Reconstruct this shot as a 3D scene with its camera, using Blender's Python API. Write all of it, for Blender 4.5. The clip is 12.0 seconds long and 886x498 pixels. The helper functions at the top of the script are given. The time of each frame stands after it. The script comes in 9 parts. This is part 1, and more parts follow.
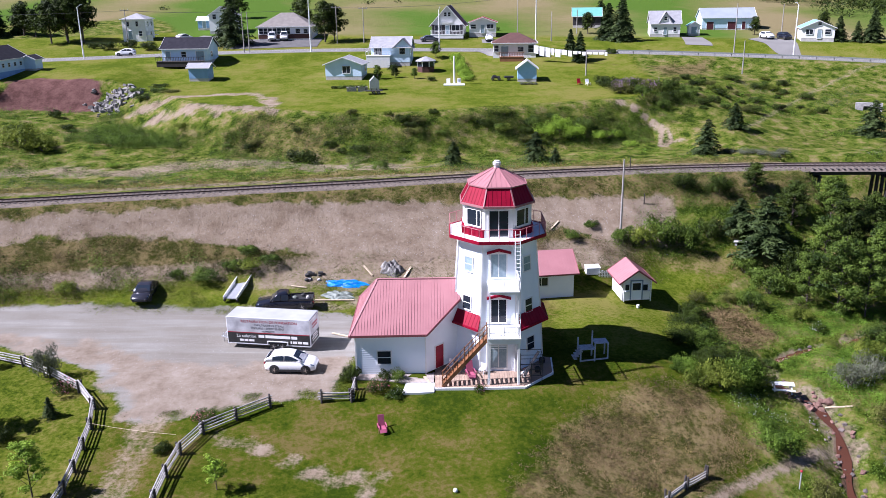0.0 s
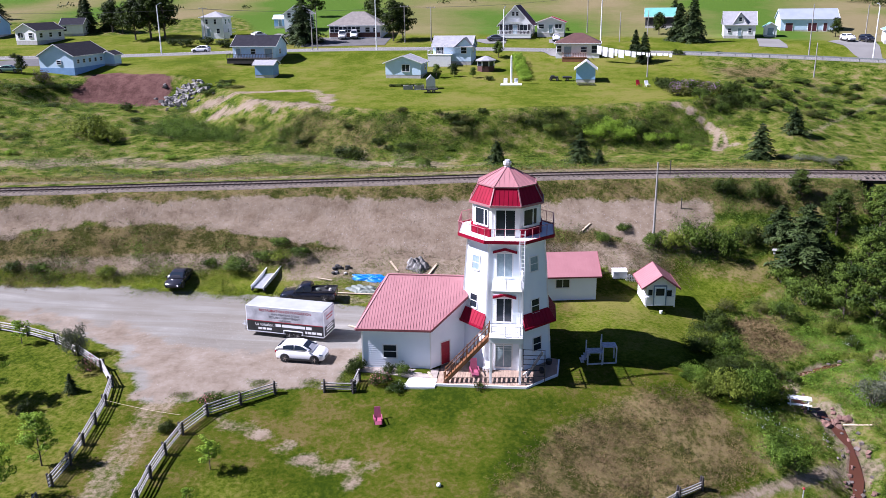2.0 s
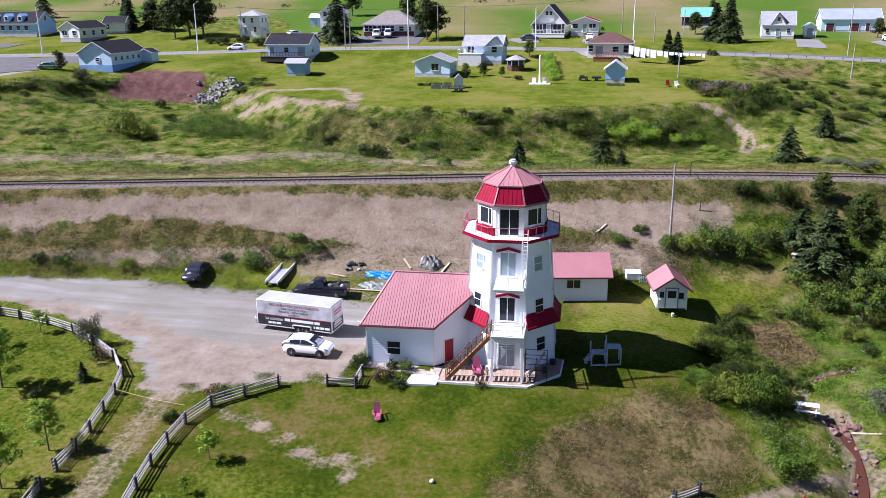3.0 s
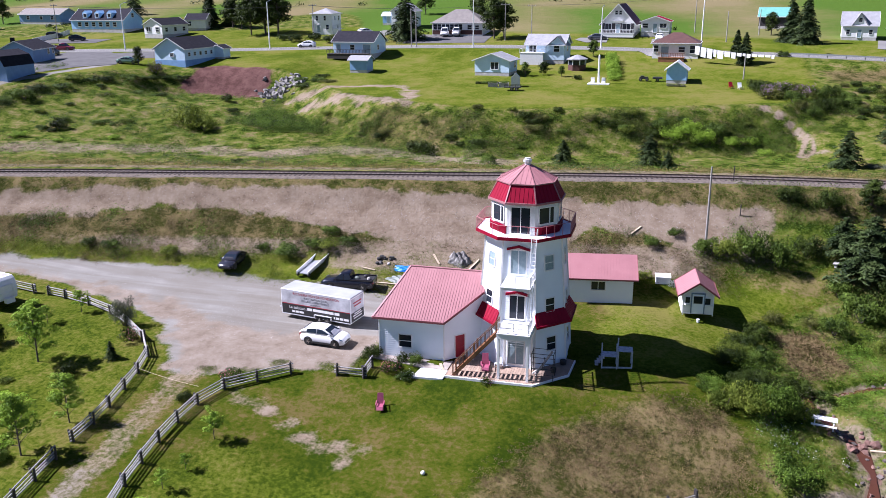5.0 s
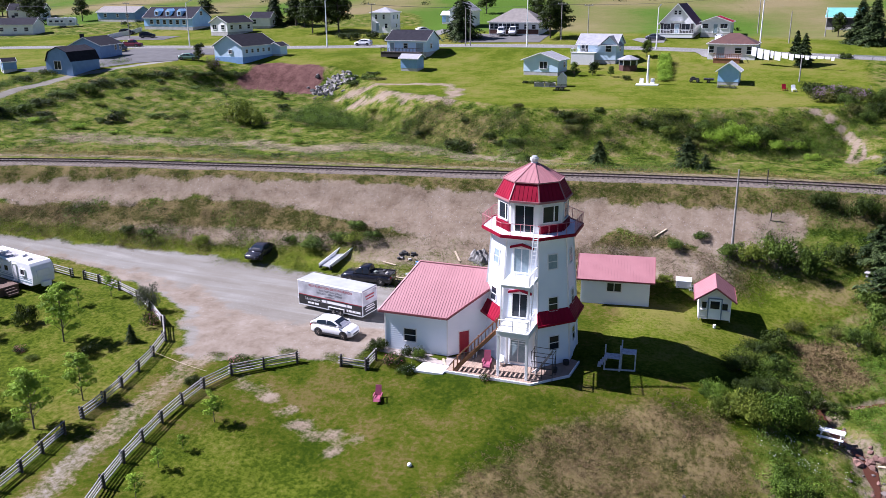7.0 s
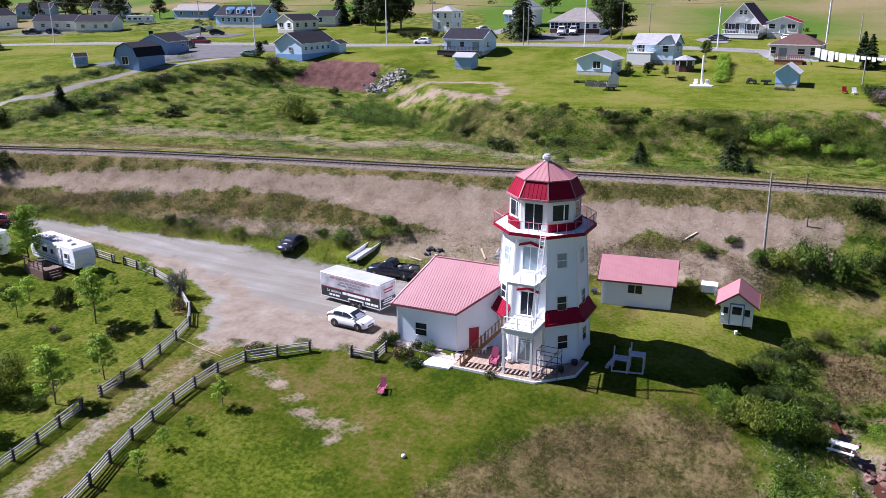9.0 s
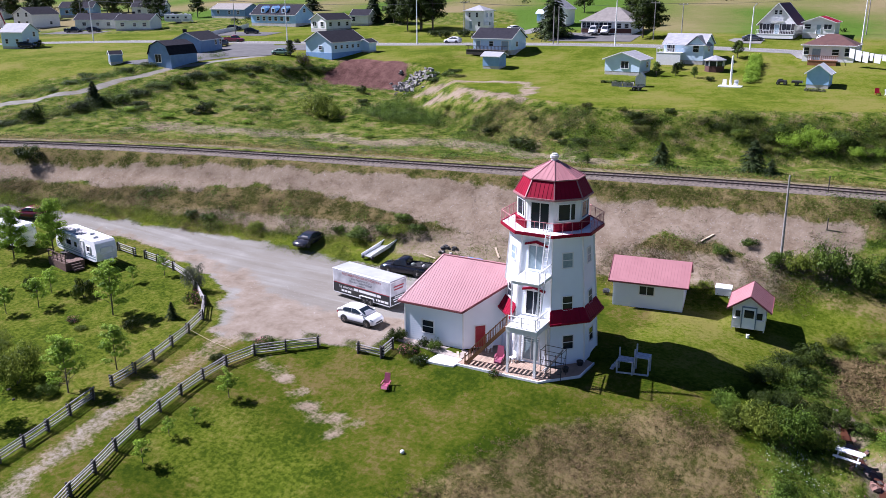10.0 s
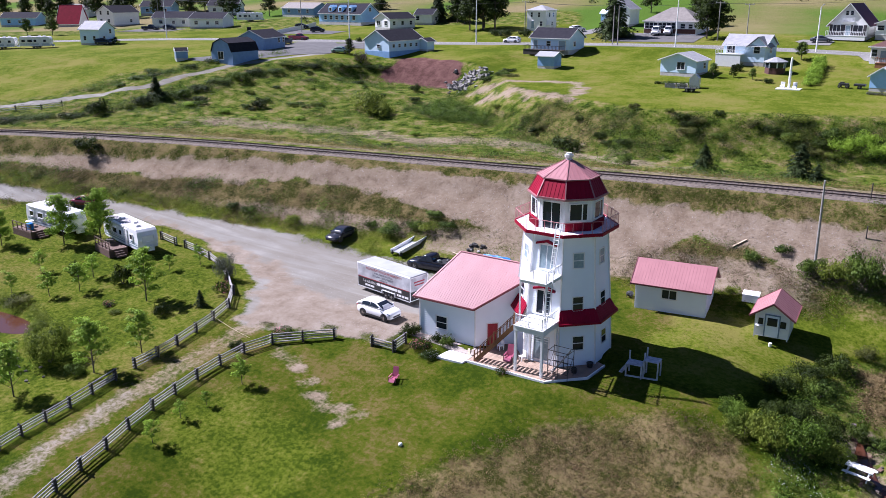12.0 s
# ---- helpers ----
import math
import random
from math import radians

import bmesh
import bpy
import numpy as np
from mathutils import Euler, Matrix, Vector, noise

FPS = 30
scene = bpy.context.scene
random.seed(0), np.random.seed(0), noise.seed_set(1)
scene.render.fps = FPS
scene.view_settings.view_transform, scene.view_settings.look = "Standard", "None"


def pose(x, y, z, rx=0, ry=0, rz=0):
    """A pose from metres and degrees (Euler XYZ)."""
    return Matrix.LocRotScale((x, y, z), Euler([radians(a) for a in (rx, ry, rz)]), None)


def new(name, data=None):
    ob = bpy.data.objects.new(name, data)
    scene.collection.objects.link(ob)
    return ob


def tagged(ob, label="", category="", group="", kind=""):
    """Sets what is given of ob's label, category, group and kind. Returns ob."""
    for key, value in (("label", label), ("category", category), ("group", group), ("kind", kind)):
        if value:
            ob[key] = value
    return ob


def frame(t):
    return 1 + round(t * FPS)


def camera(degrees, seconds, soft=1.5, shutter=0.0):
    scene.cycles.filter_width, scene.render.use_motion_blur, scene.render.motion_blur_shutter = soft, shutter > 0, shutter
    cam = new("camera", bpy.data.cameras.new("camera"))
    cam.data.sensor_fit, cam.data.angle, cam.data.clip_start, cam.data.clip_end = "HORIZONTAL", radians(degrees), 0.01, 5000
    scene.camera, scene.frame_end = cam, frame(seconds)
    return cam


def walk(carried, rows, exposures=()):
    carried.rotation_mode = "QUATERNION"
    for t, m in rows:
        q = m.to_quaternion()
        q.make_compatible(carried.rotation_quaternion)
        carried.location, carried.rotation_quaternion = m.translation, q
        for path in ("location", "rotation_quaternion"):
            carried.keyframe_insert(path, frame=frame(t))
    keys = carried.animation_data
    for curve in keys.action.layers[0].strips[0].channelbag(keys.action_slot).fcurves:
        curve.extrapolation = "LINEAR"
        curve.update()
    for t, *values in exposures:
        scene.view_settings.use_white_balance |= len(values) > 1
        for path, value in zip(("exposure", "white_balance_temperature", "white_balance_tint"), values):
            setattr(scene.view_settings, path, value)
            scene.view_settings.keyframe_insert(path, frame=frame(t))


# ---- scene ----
cam = camera(56.2, 12.0, soft=0.4)
METRES, EYE, TILT, LEAN, TURN = 35.0, 31.1, -17.2, 0.8, 0.0
ROWS = [
    (0.0, 0.0, 0.0, 0.0, 0.0, -0.0, -0.0),
    (0.5, 0.0471, -0.0038, -0.0009, 1.21, 0.0, -0.41),
    (1.0, 0.0942, -0.0066, -0.0015, 2.78, -0.03, -0.92),
    (1.5, 0.1413, -0.0084, -0.0016, 4.35, -0.09, -1.43),
    (2.0, 0.1887, -0.0092, -0.0017, 5.94, -0.14, -1.95),
    (2.5, 0.2351, -0.0087, -0.0013, 7.43, -0.23, -2.44),
    (3.0, 0.2802, -0.0071, -0.0005, 8.86, -0.32, -2.9),
    (5.0, 0.4539, 0.0102, 0.0034, 14.69, -0.77, -4.77),
    (5.5, 0.4954, 0.0172, 0.0048, 16.08, -0.9, -5.22),
    (6.0, 0.5357, 0.0252, 0.0067, 17.29, -1.02, -5.59),
    (6.5, 0.5754, 0.034, 0.0086, 18.48, -1.14, -5.94),
    (7.0, 0.6142, 0.0436, 0.0103, 19.71, -1.27, -6.33),
    (9.0, 0.7626, 0.089, 0.0201, 24.91, -1.94, -7.87),
    (9.5, 0.798, 0.1027, 0.0235, 26.26, -2.15, -8.26),
    (10.0, 0.8328, 0.1169, 0.0268, 27.56, -2.34, -8.63),
    (10.5, 0.8672, 0.1317, 0.0304, 28.88, -2.55, -9.0),
    (11.0, 0.9013, 0.1468, 0.0342, 30.23, -2.74, -9.37),
    (11.5, 0.9346, 0.1627, 0.0385, 31.58, -2.98, -9.74),
    (12.0, 0.9675, 0.1795, 0.0435, 32.79, -3.19, -10.05),
]
walk(cam, [(t, pose(0, 0, EYE, TILT, LEAN, TURN) @ pose(METRES * x, METRES * y, METRES * z, 90 + pitch, roll, yaw)) for t, x, y, z, yaw, pitch, roll in ROWS])

# ---- world and sun ----
SUN_EL, SUN_AZ = 45.0, 6.5          # the light travels towards +x, turned a little to +y
d_sun = Vector((math.cos(radians(SUN_AZ)), math.sin(radians(SUN_AZ)), -math.tan(radians(SUN_EL)))).normalized()
world = bpy.data.worlds.new("world")
scene.world = world
world.use_nodes = True
wn = world.node_tree.nodes
sky = wn.new("ShaderNodeTexSky")
sky.sky_type, sky.sun_disc = "NISHITA", False
sky.sun_elevation = radians(SUN_EL)
sky.sun_rotation = math.atan2(-d_sun.x, -d_sun.y)
sky.air_density, sky.dust_density, sky.ozone_density = 1.0, 0.3, 4.0
wn["Background"].inputs[1].default_value = 0.026
world.node_tree.links.new(sky.outputs[0], wn["Background"].inputs[0])
sun_data = bpy.data.lights.new("sun", "SUN")
sun_data.energy, sun_data.angle, sun_data.color = 5.0, radians(0.55), (1.0, 0.92, 0.80)
sun = new("sun", sun_data)
sun.rotation_euler = d_sun.to_track_quat("-Z", "Y").to_euler()
scene.view_settings.exposure = 1.34
scene.view_settings.use_white_balance = True
scene.view_settings.white_balance_temperature, scene.view_settings.white_balance_tint = 5320, 27


# ---- materials ----
def surf(name, c1, c2=None, scale=6.0, rough=0.7, metal=0.0, bump=0.0, fine=60.0, vary=0.0, spec=0.5, stretch=(1, 1, 1)):
    """A surface with blotches (scale), grain (fine), relief and a change from object to object."""
    m = bpy.data.materials.new(name)
    m.use_nodes = True
    nt = m.node_tree
    b = nt.nodes["Principled BSDF"]
    b.inputs["Roughness"].default_value, b.inputs["Metallic"].default_value = rough, metal
    b.inputs["Specular IOR Level"].default_value = spec
    c2 = c2 or tuple(min(1, v * 0.82) for v in c1)
    geo = nt.nodes.new("ShaderNodeNewGeometry")
    mp = nt.nodes.new("ShaderNodeMapping")
    mp.inputs["Scale"].default_value = stretch
    nt.links.new(geo.outputs["Position"], mp.inputs[0])
    n1, n2 = nt.nodes.new("ShaderNodeTexNoise"), nt.nodes.new("ShaderNodeTexNoise")
    n1.inputs["Scale"].default_value, n2.inputs["Scale"].default_value = scale, fine
    n1.inputs["Detail"].default_value, n2.inputs["Detail"].default_value = 5, 3
    for n in (n1, n2):
        nt.links.new(mp.outputs[0], n.inputs["Vector"])
    add = nt.nodes.new("ShaderNodeMath")
    add.operation = "MULTIPLY_ADD"
    add.inputs[1].default_value = 0.35
    nt.links.new(n2.outputs[0], add.inputs[0])
    nt.links.new(n1.outputs[0], add.inputs[2])
    ramp = nt.nodes.new("ShaderNodeValToRGB")
    ramp.color_ramp.elements[0].position, ramp.color_ramp.elements[1].position = 0.48, 0.86
    ramp.color_ramp.elements[0].color, ramp.color_ramp.elements[1].color = (*c1, 1), (*c2, 1)
    nt.links.new(add.outputs[0], ramp.inputs[0])
    out = ramp.outputs[0]
    if vary:
        oi = nt.nodes.new("ShaderNodeObjectInfo")
        hs = nt.nodes.new("ShaderNodeHueSaturation")
        mr = nt.nodes.new("ShaderNodeMapRange")
        mr.inputs[3].default_value, mr.inputs[4].default_value = 1 - vary, 1 + vary
        nt.links.new(oi.outputs["Random"], mr.inputs[0])
        nt.links.new(mr.outputs[0], hs.inputs["Value"])
        nt.links.new(out, hs.inputs["Color"])
        out = hs.outputs[0]
    nt.links.new(out, b.inputs["Base Color"])
    if bump:
        bp = nt.nodes.new("ShaderNodeBump")
        bp.inputs["Strength"].default_value, bp.inputs["Distance"].default_value = bump, 0.03
        nt.links.new(n2.outputs[0], bp.inputs["Height"])
        nt.links.new(bp.outputs[0], b.inputs["Normal"])
    return m


def leafy(name, c1, c2, rough=0.6, trans=0.18):
    """Leaves: each leaf or clump takes its own green, and some light passes through."""
    m = bpy.data.materials.new(name)
    m.use_nodes = True
    nt = m.node_tree
    b = nt.nodes["Principled BSDF"]
    b.inputs["Roughness"].default_value = rough
    b.inputs["Specular IOR Level"].default_value = 0.12
    geo = nt.nodes.new("ShaderNodeNewGeometry")
    no = nt.nodes.new("ShaderNodeTexNoise")
    no.inputs["Scale"].default_value, no.inputs["Detail"].default_value = 0.55, 3
    nt.links.new(geo.outputs["Position"], no.inputs["Vector"])
    more = nt.nodes.new("ShaderNodeMath")
    more.operation = "MULTIPLY"
    more.inputs[1].default_value = 2.1
    nt.links.new(no.outputs[0], more.inputs[0])
    ad = nt.nodes.new("ShaderNodeMath")
    ad.operation = "MULTIPLY_ADD"
    ad.inputs[1].default_value = 0.40
    nt.links.new(geo.outputs["Random Per Island"], ad.inputs[0])
    nt.links.new(more.outputs[0], ad.inputs[2])
    half = nt.nodes.new("ShaderNodeMath")
    half.operation = "MULTIPLY"
    half.inputs[1].default_value = 0.5
    nt.links.new(ad.outputs[0], half.inputs[0])
    ramp = nt.nodes.new("ShaderNodeValToRGB")
    ramp.color_ramp.elements[0].position, ramp.color_ramp.elements[1].position = 0.46, 0.80
    ramp.color_ramp.elements[0].color, ramp.color_ramp.elements[1].color = (*c1, 1), (*c2, 1)
    nt.links.new(half.outputs[0], ramp.inputs[0])
    nt.links.new(ramp.outputs[0], b.inputs["Base Color"])
    tr = nt.nodes.new("ShaderNodeBsdfTranslucent")
    nt.links.new(ramp.outputs[0], tr.inputs[0])
    mix = nt.nodes.new("ShaderNodeMixShader")
    mix.inputs[0].default_value = trans
    nt.links.new(b.outputs[0], mix.inputs[1])
    nt.links.new(tr.outputs[0], mix.inputs[2])
    nt.links.new(mix.outputs[0], nt.nodes["Material Output"].inputs[0])
    return m


def window_glass(name, tint=(0.03, 0.04, 0.05)):
    m = bpy.data.materials.new(name)
    m.use_nodes = True
    b = m.node_tree.nodes["Principled BSDF"]
    b.inputs["Base Color"].default_value = (*tint, 1)
    b.inputs["Roughness"].default_value = 0.06
    b.inputs["Specular IOR Level"].default_value = 0.4
    return m


M = dict(
    white=surf("white_paint", (0.86, 0.86, 0.85), (0.79, 0.79, 0.78), 1.3, 0.55, bump=0.05),
    siding=surf("white_siding", (0.84, 0.89, 0.94), (0.80, 0.85, 0.91), 0.9, 0.45, bump=0.03),
    trim=surf("white_trim", (0.82, 0.82, 0.81), (0.76, 0.76, 0.75), 3, 0.4),
    red_roof=surf("red_metal_roof", (0.350, 0.164, 0.172), (0.312, 0.142, 0.150), 0.8, 0.5, bump=0.02, spec=0.3),
    crimson=surf("crimson_metal", (0.25, 0.004, 0.024), (0.20, 0.003, 0.019), 1.2, 0.5, spec=0.12),
    faded_red=surf("faded_red_trim", (0.26, 0.090, 0.098), (0.21, 0.070, 0.078), 1.2, 0.5, spec=0.2),
    red_door=surf("red_door_paint", (0.32, 0.008, 0.022), None, 3, 0.4),
    glass=window_glass("window_glass", (0.016, 0.022, 0.032)),
    curtain=surf("pale_curtain", (0.30, 0.38, 0.42), (0.22, 0.30, 0.34), 4, 0.3),
    wood=surf("stained_wood", (0.26, 0.115, 0.045), (0.18, 0.075, 0.03), 5, 0.6, bump=0.2, vary=0.15),
    grey_wood=surf("weathered_wood", (0.40, 0.38, 0.36), (0.22, 0.21, 0.20), 6, 0.85, bump=0.5, vary=0.2),
    dark_wood=surf("dark_wood", (0.06, 0.05, 0.045), (0.03, 0.026, 0.024), 6, 0.85, bump=0.4),
    plank=surf("new_plank", (0.55, 0.45, 0.32), (0.42, 0.33, 0.22), 5, 0.7, vary=0.1),
    patio=surf("patio_boards", (0.36, 0.26, 0.19), (0.27, 0.195, 0.145), 1.5, 0.8, bump=0.2, vary=0.12),
    concrete=surf("concrete", (0.55, 0.53, 0.50), (0.42, 0.40, 0.38), 1.5, 0.9, bump=0.2),
    black=surf("black_plastic", (0.015, 0.015, 0.016), (0.03, 0.03, 0.03), 5, 0.5),
    rubber=surf("tyre_rubber", (0.02, 0.02, 0.02), (0.035, 0.034, 0.033), 9, 0.8),
    car_white=surf("white_car_paint", (0.82, 0.82, 0.82), (0.78, 0.78, 0.78), 1, 0.2, spec=0.6),
    car_black=surf("black_car_paint", (0.008, 0.009, 0.016), (0.014, 0.015, 0.022), 1, 0.15, spec=0.7),
    car_grey=surf("grey_car_paint", (0.10, 0.11, 0.13), None, 1, 0.2, spec=0.7),
    car_green=surf("green_car_paint", (0.16, 0.26, 0.20), None, 1, 0.25, spec=0.7),
    car_red=surf("maroon_car_paint", (0.16, 0.015, 0.03), None, 1, 0.25, spec=0.7),
    chrome=surf("bright_metal", (0.65, 0.65, 0.66), None, 3, 0.25, metal=1.0),
    galv=surf("galvanised_metal", (0.55, 0.56, 0.57), (0.45, 0.46, 0.47), 4, 0.45, metal=0.6),
    alu=surf("white_aluminium", (0.72, 0.73, 0.74), (0.6, 0.61, 0.62), 3, 0.4, metal=0.2),
    pink=surf("pink_plastic", (0.36, 0.085, 0.15), (0.30, 0.07, 0.12), 4, 0.5),
    blue_tarp=surf("blue_tarp", (0.01, 0.20, 0.58), (0.006, 0.12, 0.42), 2, 0.35, bump=0.4),
    grey_tarp=surf("grey_green_tarp", (0.20, 0.23, 0.20), (0.12, 0.14, 0.12), 2, 0.5, bump=0.5),
    rail_steel=surf("rail_steel", (0.085, 0.062, 0.052), (0.13, 0.10, 0.088), 3, 0.6, metal=0.2, spec=0.2),
    sleeper=surf("sleeper_wood", (0.085, 0.070, 0.060), (0.045, 0.037, 0.032), 4, 0.9, vary=0.35),
    ballast=surf("ballast", (0.17, 0.142, 0.118), (0.10, 0.083, 0.07), 2.5, 0.95, bump=0.9, fine=14, spec=0.1),
    asphalt=surf("road_asphalt", (0.195, 0.19, 0.178), (0.165, 0.16, 0.15), 0.25, 0.95, bump=0.2, fine=8, spec=0.08),
    creek_rock=surf("creek_rock", (0.14, 0.115, 0.10), (0.08, 0.065, 0.058), 2, 0.9, bump=0.6, vary=0.3),
    rock=surf("grey_rock", (0.42, 0.40, 0.39), (0.26, 0.25, 0.24), 2, 0.9, bump=0.6, vary=0.25),
    red_rock=surf("red_rock", (0.20, 0.11, 0.085), (0.12, 0.068, 0.052), 2, 0.9, bump=0.6, vary=0.25),
    bark=surf("bark", (0.13, 0.10, 0.08), (0.07, 0.055, 0.045), 7, 0.95, bump=0.7),
    deck_wood=surf("dark_deck_stain", (0.13, 0.075, 0.052), (0.09, 0.052, 0.038), 5, 0.75, bump=0.2, vary=0.15),
    caravan_roof=surf("caravan_roof", (0.42, 0.40, 0.40), (0.30, 0.29, 0.29), 1.2, 0.8),
    pole=surf("pole_wood", (0.33, 0.31, 0.285), (0.25, 0.235, 0.215), 3, 0.9, bump=0.3),
    leaf=leafy("broad_leaf", (0.018, 0.036, 0.004), (0.118, 0.176, 0.022), trans=0.12),
    leaf_lush=leafy("lush_leaf", (0.026, 0.052, 0.004), (0.140, 0.222, 0.022), trans=0.15),
    leaf_light=leafy("light_leaf", (0.052, 0.082, 0.007), (0.225, 0.27, 0.036), trans=0.35),
    tree_leaf=leafy("tree_leaf", (0.10, 0.175, 0.012), (0.30, 0.44, 0.038), trans=0.3),
    leaf_bright=leafy("bright_leaf", (0.050, 0.100, 0.006), (0.170, 0.290, 0.026), trans=0.2),
    leaf_dark=leafy("dark_leaf", (0.008, 0.016, 0.002), (0.056, 0.084, 0.010), trans=0.1),
    leaf_olive=leafy("olive_weed", (0.024, 0.032, 0.005), (0.140, 0.148, 0.032)),
    leaf_dry=leafy("dry_weed", (0.070, 0.047, 0.020), (0.235, 0.168, 0.082)),
    leaf_silver=leafy("silver_leaf", (0.07, 0.08, 0.05), (0.17, 0.18, 0.12)),
    needle=leafy("spruce_needle", (0.012, 0.024, 0.006), (0.064, 0.092, 0.026), trans=0.06),
    turf=leafy("lawn_turf", (0.050, 0.066, 0.004), (0.082, 0.100, 0.008), trans=0.1),
    grass=leafy("grass_blade", (0.046, 0.072, 0.006), (0.180, 0.215, 0.026), trans=0.3),
    yellow_grass=leafy("yellow_grass", (0.11, 0.10, 0.026), (0.29, 0.225, 0.075), trans=0.3),
    rose=leafy("rose_bloom", (0.45, 0.10, 0.16), (0.65, 0.30, 0.33)),
    lilac=leafy("lilac_bloom", (0.15, 0.085, 0.15), (0.27, 0.17, 0.27)),
    bloom_white=leafy("white_bloom", (0.7, 0.7, 0.66), (0.8, 0.8, 0.75)),
)


# ---- mesh helpers ----
def box(bm, x0, x1, y0, y1, z0, z1, m=None):
    v = [bm.verts.new((m @ Vector(p)) if m else p) for p in
         ((x0, y0, z0), (x1, y0, z0), (x1, y1, z0), (x0, y1, z0), (x0, y0, z1), (x1, y0, z1), (x1, y1, z1), (x0, y1, z1))]
    for f in ((3, 2, 1, 0), (4, 5, 6, 7), (0, 1, 5, 4), (1, 2, 6, 5), (2, 3, 7, 6), (3, 0, 4, 7)):
        bm.faces.new([v[i] for i in f])
    return bm


def beam(bm, p, q, w, h=None):
    """A square bar of width w and height h from p to q."""
    p, q = Vector(p), Vector(q)
    a = q - p
    n = a.length
    h = h or w
    up = Vector((0, 0, 1)) if abs(a.z) < 0.95 * n else Vector((0, 1, 0))
    y = up.cross(a).normalized()
    z = a.normalized().cross(y)
    m = Matrix((a.normalized(), y, z)).transposed().to_4x4()
    m.translation = p
    return box(bm, 0, n, -w / 2, w / 2, -h / 2, h / 2, m)


def tube(bm, p, q, r, r2=None, n=8, caps=True):
    p, q = Vector(p), Vector(q)
    r2 = r if r2 is None else r2
    a = (q - p).normalized()
    u = a.orthogonal().normalized()
    w = a.cross(u)
    rings = []
    for c, rr in ((p, r), (q, r2)):
        rings.append([bm.verts.new(c + rr * (math.cos(6.28318 * i / n) * u + math.sin(6.28318 * i / n) * w)) for i in range(n)])
    for i in range(n):
        bm.faces.new((rings[0][i], rings[0][(i + 1) % n], rings[1][(i + 1) % n], rings[1][i]))
    if caps:
        bm.faces.new(rings[0][::-1])
        bm.faces.new(rings[1])
    return bm


def loft(bm, rings, caps=True, close=True):
    """Skins a list of rings of equal counts of points."""
    vs = [[bm.verts.new(p) for p in r] for r in rings]
    n = len(vs[0])
    for a, b in zip(vs, vs[1:]):
        for i in range(n if close else n - 1):
            bm.faces.new((a[i], a[(i + 1) % n], b[(i + 1) % n], b[i]))
    if caps:
        bm.faces.new(vs[0][::-1])
        bm.faces.new(vs[-1])
    return bm


def slab(bm, pts, t):
    """A plate of thickness t under a flat polygon given by its top corners."""
    top = [Vector(p) for p in pts]
    n = (top[1] - top[0]).cross(top[2] - top[1]).normalized()
    a = [bm.verts.new(p) for p in top]
    b = [bm.verts.new(p - n * t) for p in top]
    bm.faces.new(a)
    bm.faces.new(b[::-1])
    k = len(a)
    for i in range(k):
        bm.faces.new((b[i], b[(i + 1) % k], a[(i + 1) % k], a[i]))
    return bm


def octagon(ap, z, turn=22.5, n=8, cx=0.0, cy=0.0):
    r = ap / math.cos(math.pi / n)
    return [(cx + r * math.cos(radians(turn + 360 / n * i)), cy + r * math.sin(radians(turn + 360 / n * i)), z) for i in range(n)]


def mesh_of(name, bm, material, smooth=False, bevel=0.0):
    if bevel:
        bmesh.ops.bevel(bm, geom=[e for e in bm.edges], offset=bevel, segments=2, affect="EDGES", profile=0.5, clamp_overlap=True)
    bmesh.ops.recalc_face_normals(bm, faces=bm.faces)
    me = bpy.data.meshes.new(name)
    bm.to_mesh(me)
    bm.free()
    for m in material if isinstance(material, (list, tuple)) else [material]:
        me.materials.append(m)
    if smooth:
        me.polygons.foreach_set("use_smooth", [True] * len(me.polygons))
    return me


def part(name, bm, material, parent=None, label="", smooth=False, bevel=0.0, loc=None):
    ob = new(name, mesh_of(name, bm, material, smooth, bevel))
    if parent:
        ob.parent = parent
    if loc:
        ob.location = loc
    if label:
        ob["label"] = label
    return ob


def thing(name, label, category, m=None, group="", kind=""):
    ob = tagged(new(name), label, category, group, kind)
    ob.empty_display_size = 0.2
    if m:
        ob.matrix_basis = m
    return ob


B = bmesh.new


# ---- ground ----
def ss(a, b, x):
    t = np.clip((x - a) / (b - a), 0, 1)
    return t * t * (3 - 2 * t)


LINE = np.arange(-700.0, 701.0)
rail_raw = np.interp(LINE, (-700, -150, -102, -84, -64, -51, -39, -26, 0, 23, 45, 57, 90, 200, 700),
                     (-260, 50, 77.7, 86, 92, 93.8, 95.6, 98, 102.8, 106.1, 106.5, 105.6, 101.5, 80, -60))
kern = np.ones(21) / 21
RAIL = np.convolve(np.pad(rail_raw, 20, "reflect", reflect_type="odd"), np.convolve(kern, kern), "valid")
road_raw = np.interp(LINE, (-700, -260, -190, -174, -155, -130, -117, -89, -73, -50, -23, -6, 6, 38, 62, 89, 150, 250, 700), (-330, 98, 160, 170, 178, 183, 185, 190.5, 194, 197.4, 199, 198, 196.5, 191, 187.8, 182.5, 164, 118, -100))
ROAD = np.convolve(np.pad(road_raw, 20, "reflect", reflect_type="odd"), np.convolve(kern, kern), "valid")


def rail_y(x):
    return np.interp(x, LINE, RAIL)


def off_y(x):
    """How far the track lies from the middle of the embankment."""
    return np.interp(x, (-140, -102, -90, -75, -58, -46, -38, -10, 4, 36, 44, 62, 110), (-1.0, -1.6, -2.4, -3.3, -3.1, -2.9, -2.5, -2.4, -1.9, -1.2, -0.9, -0.5, 0))


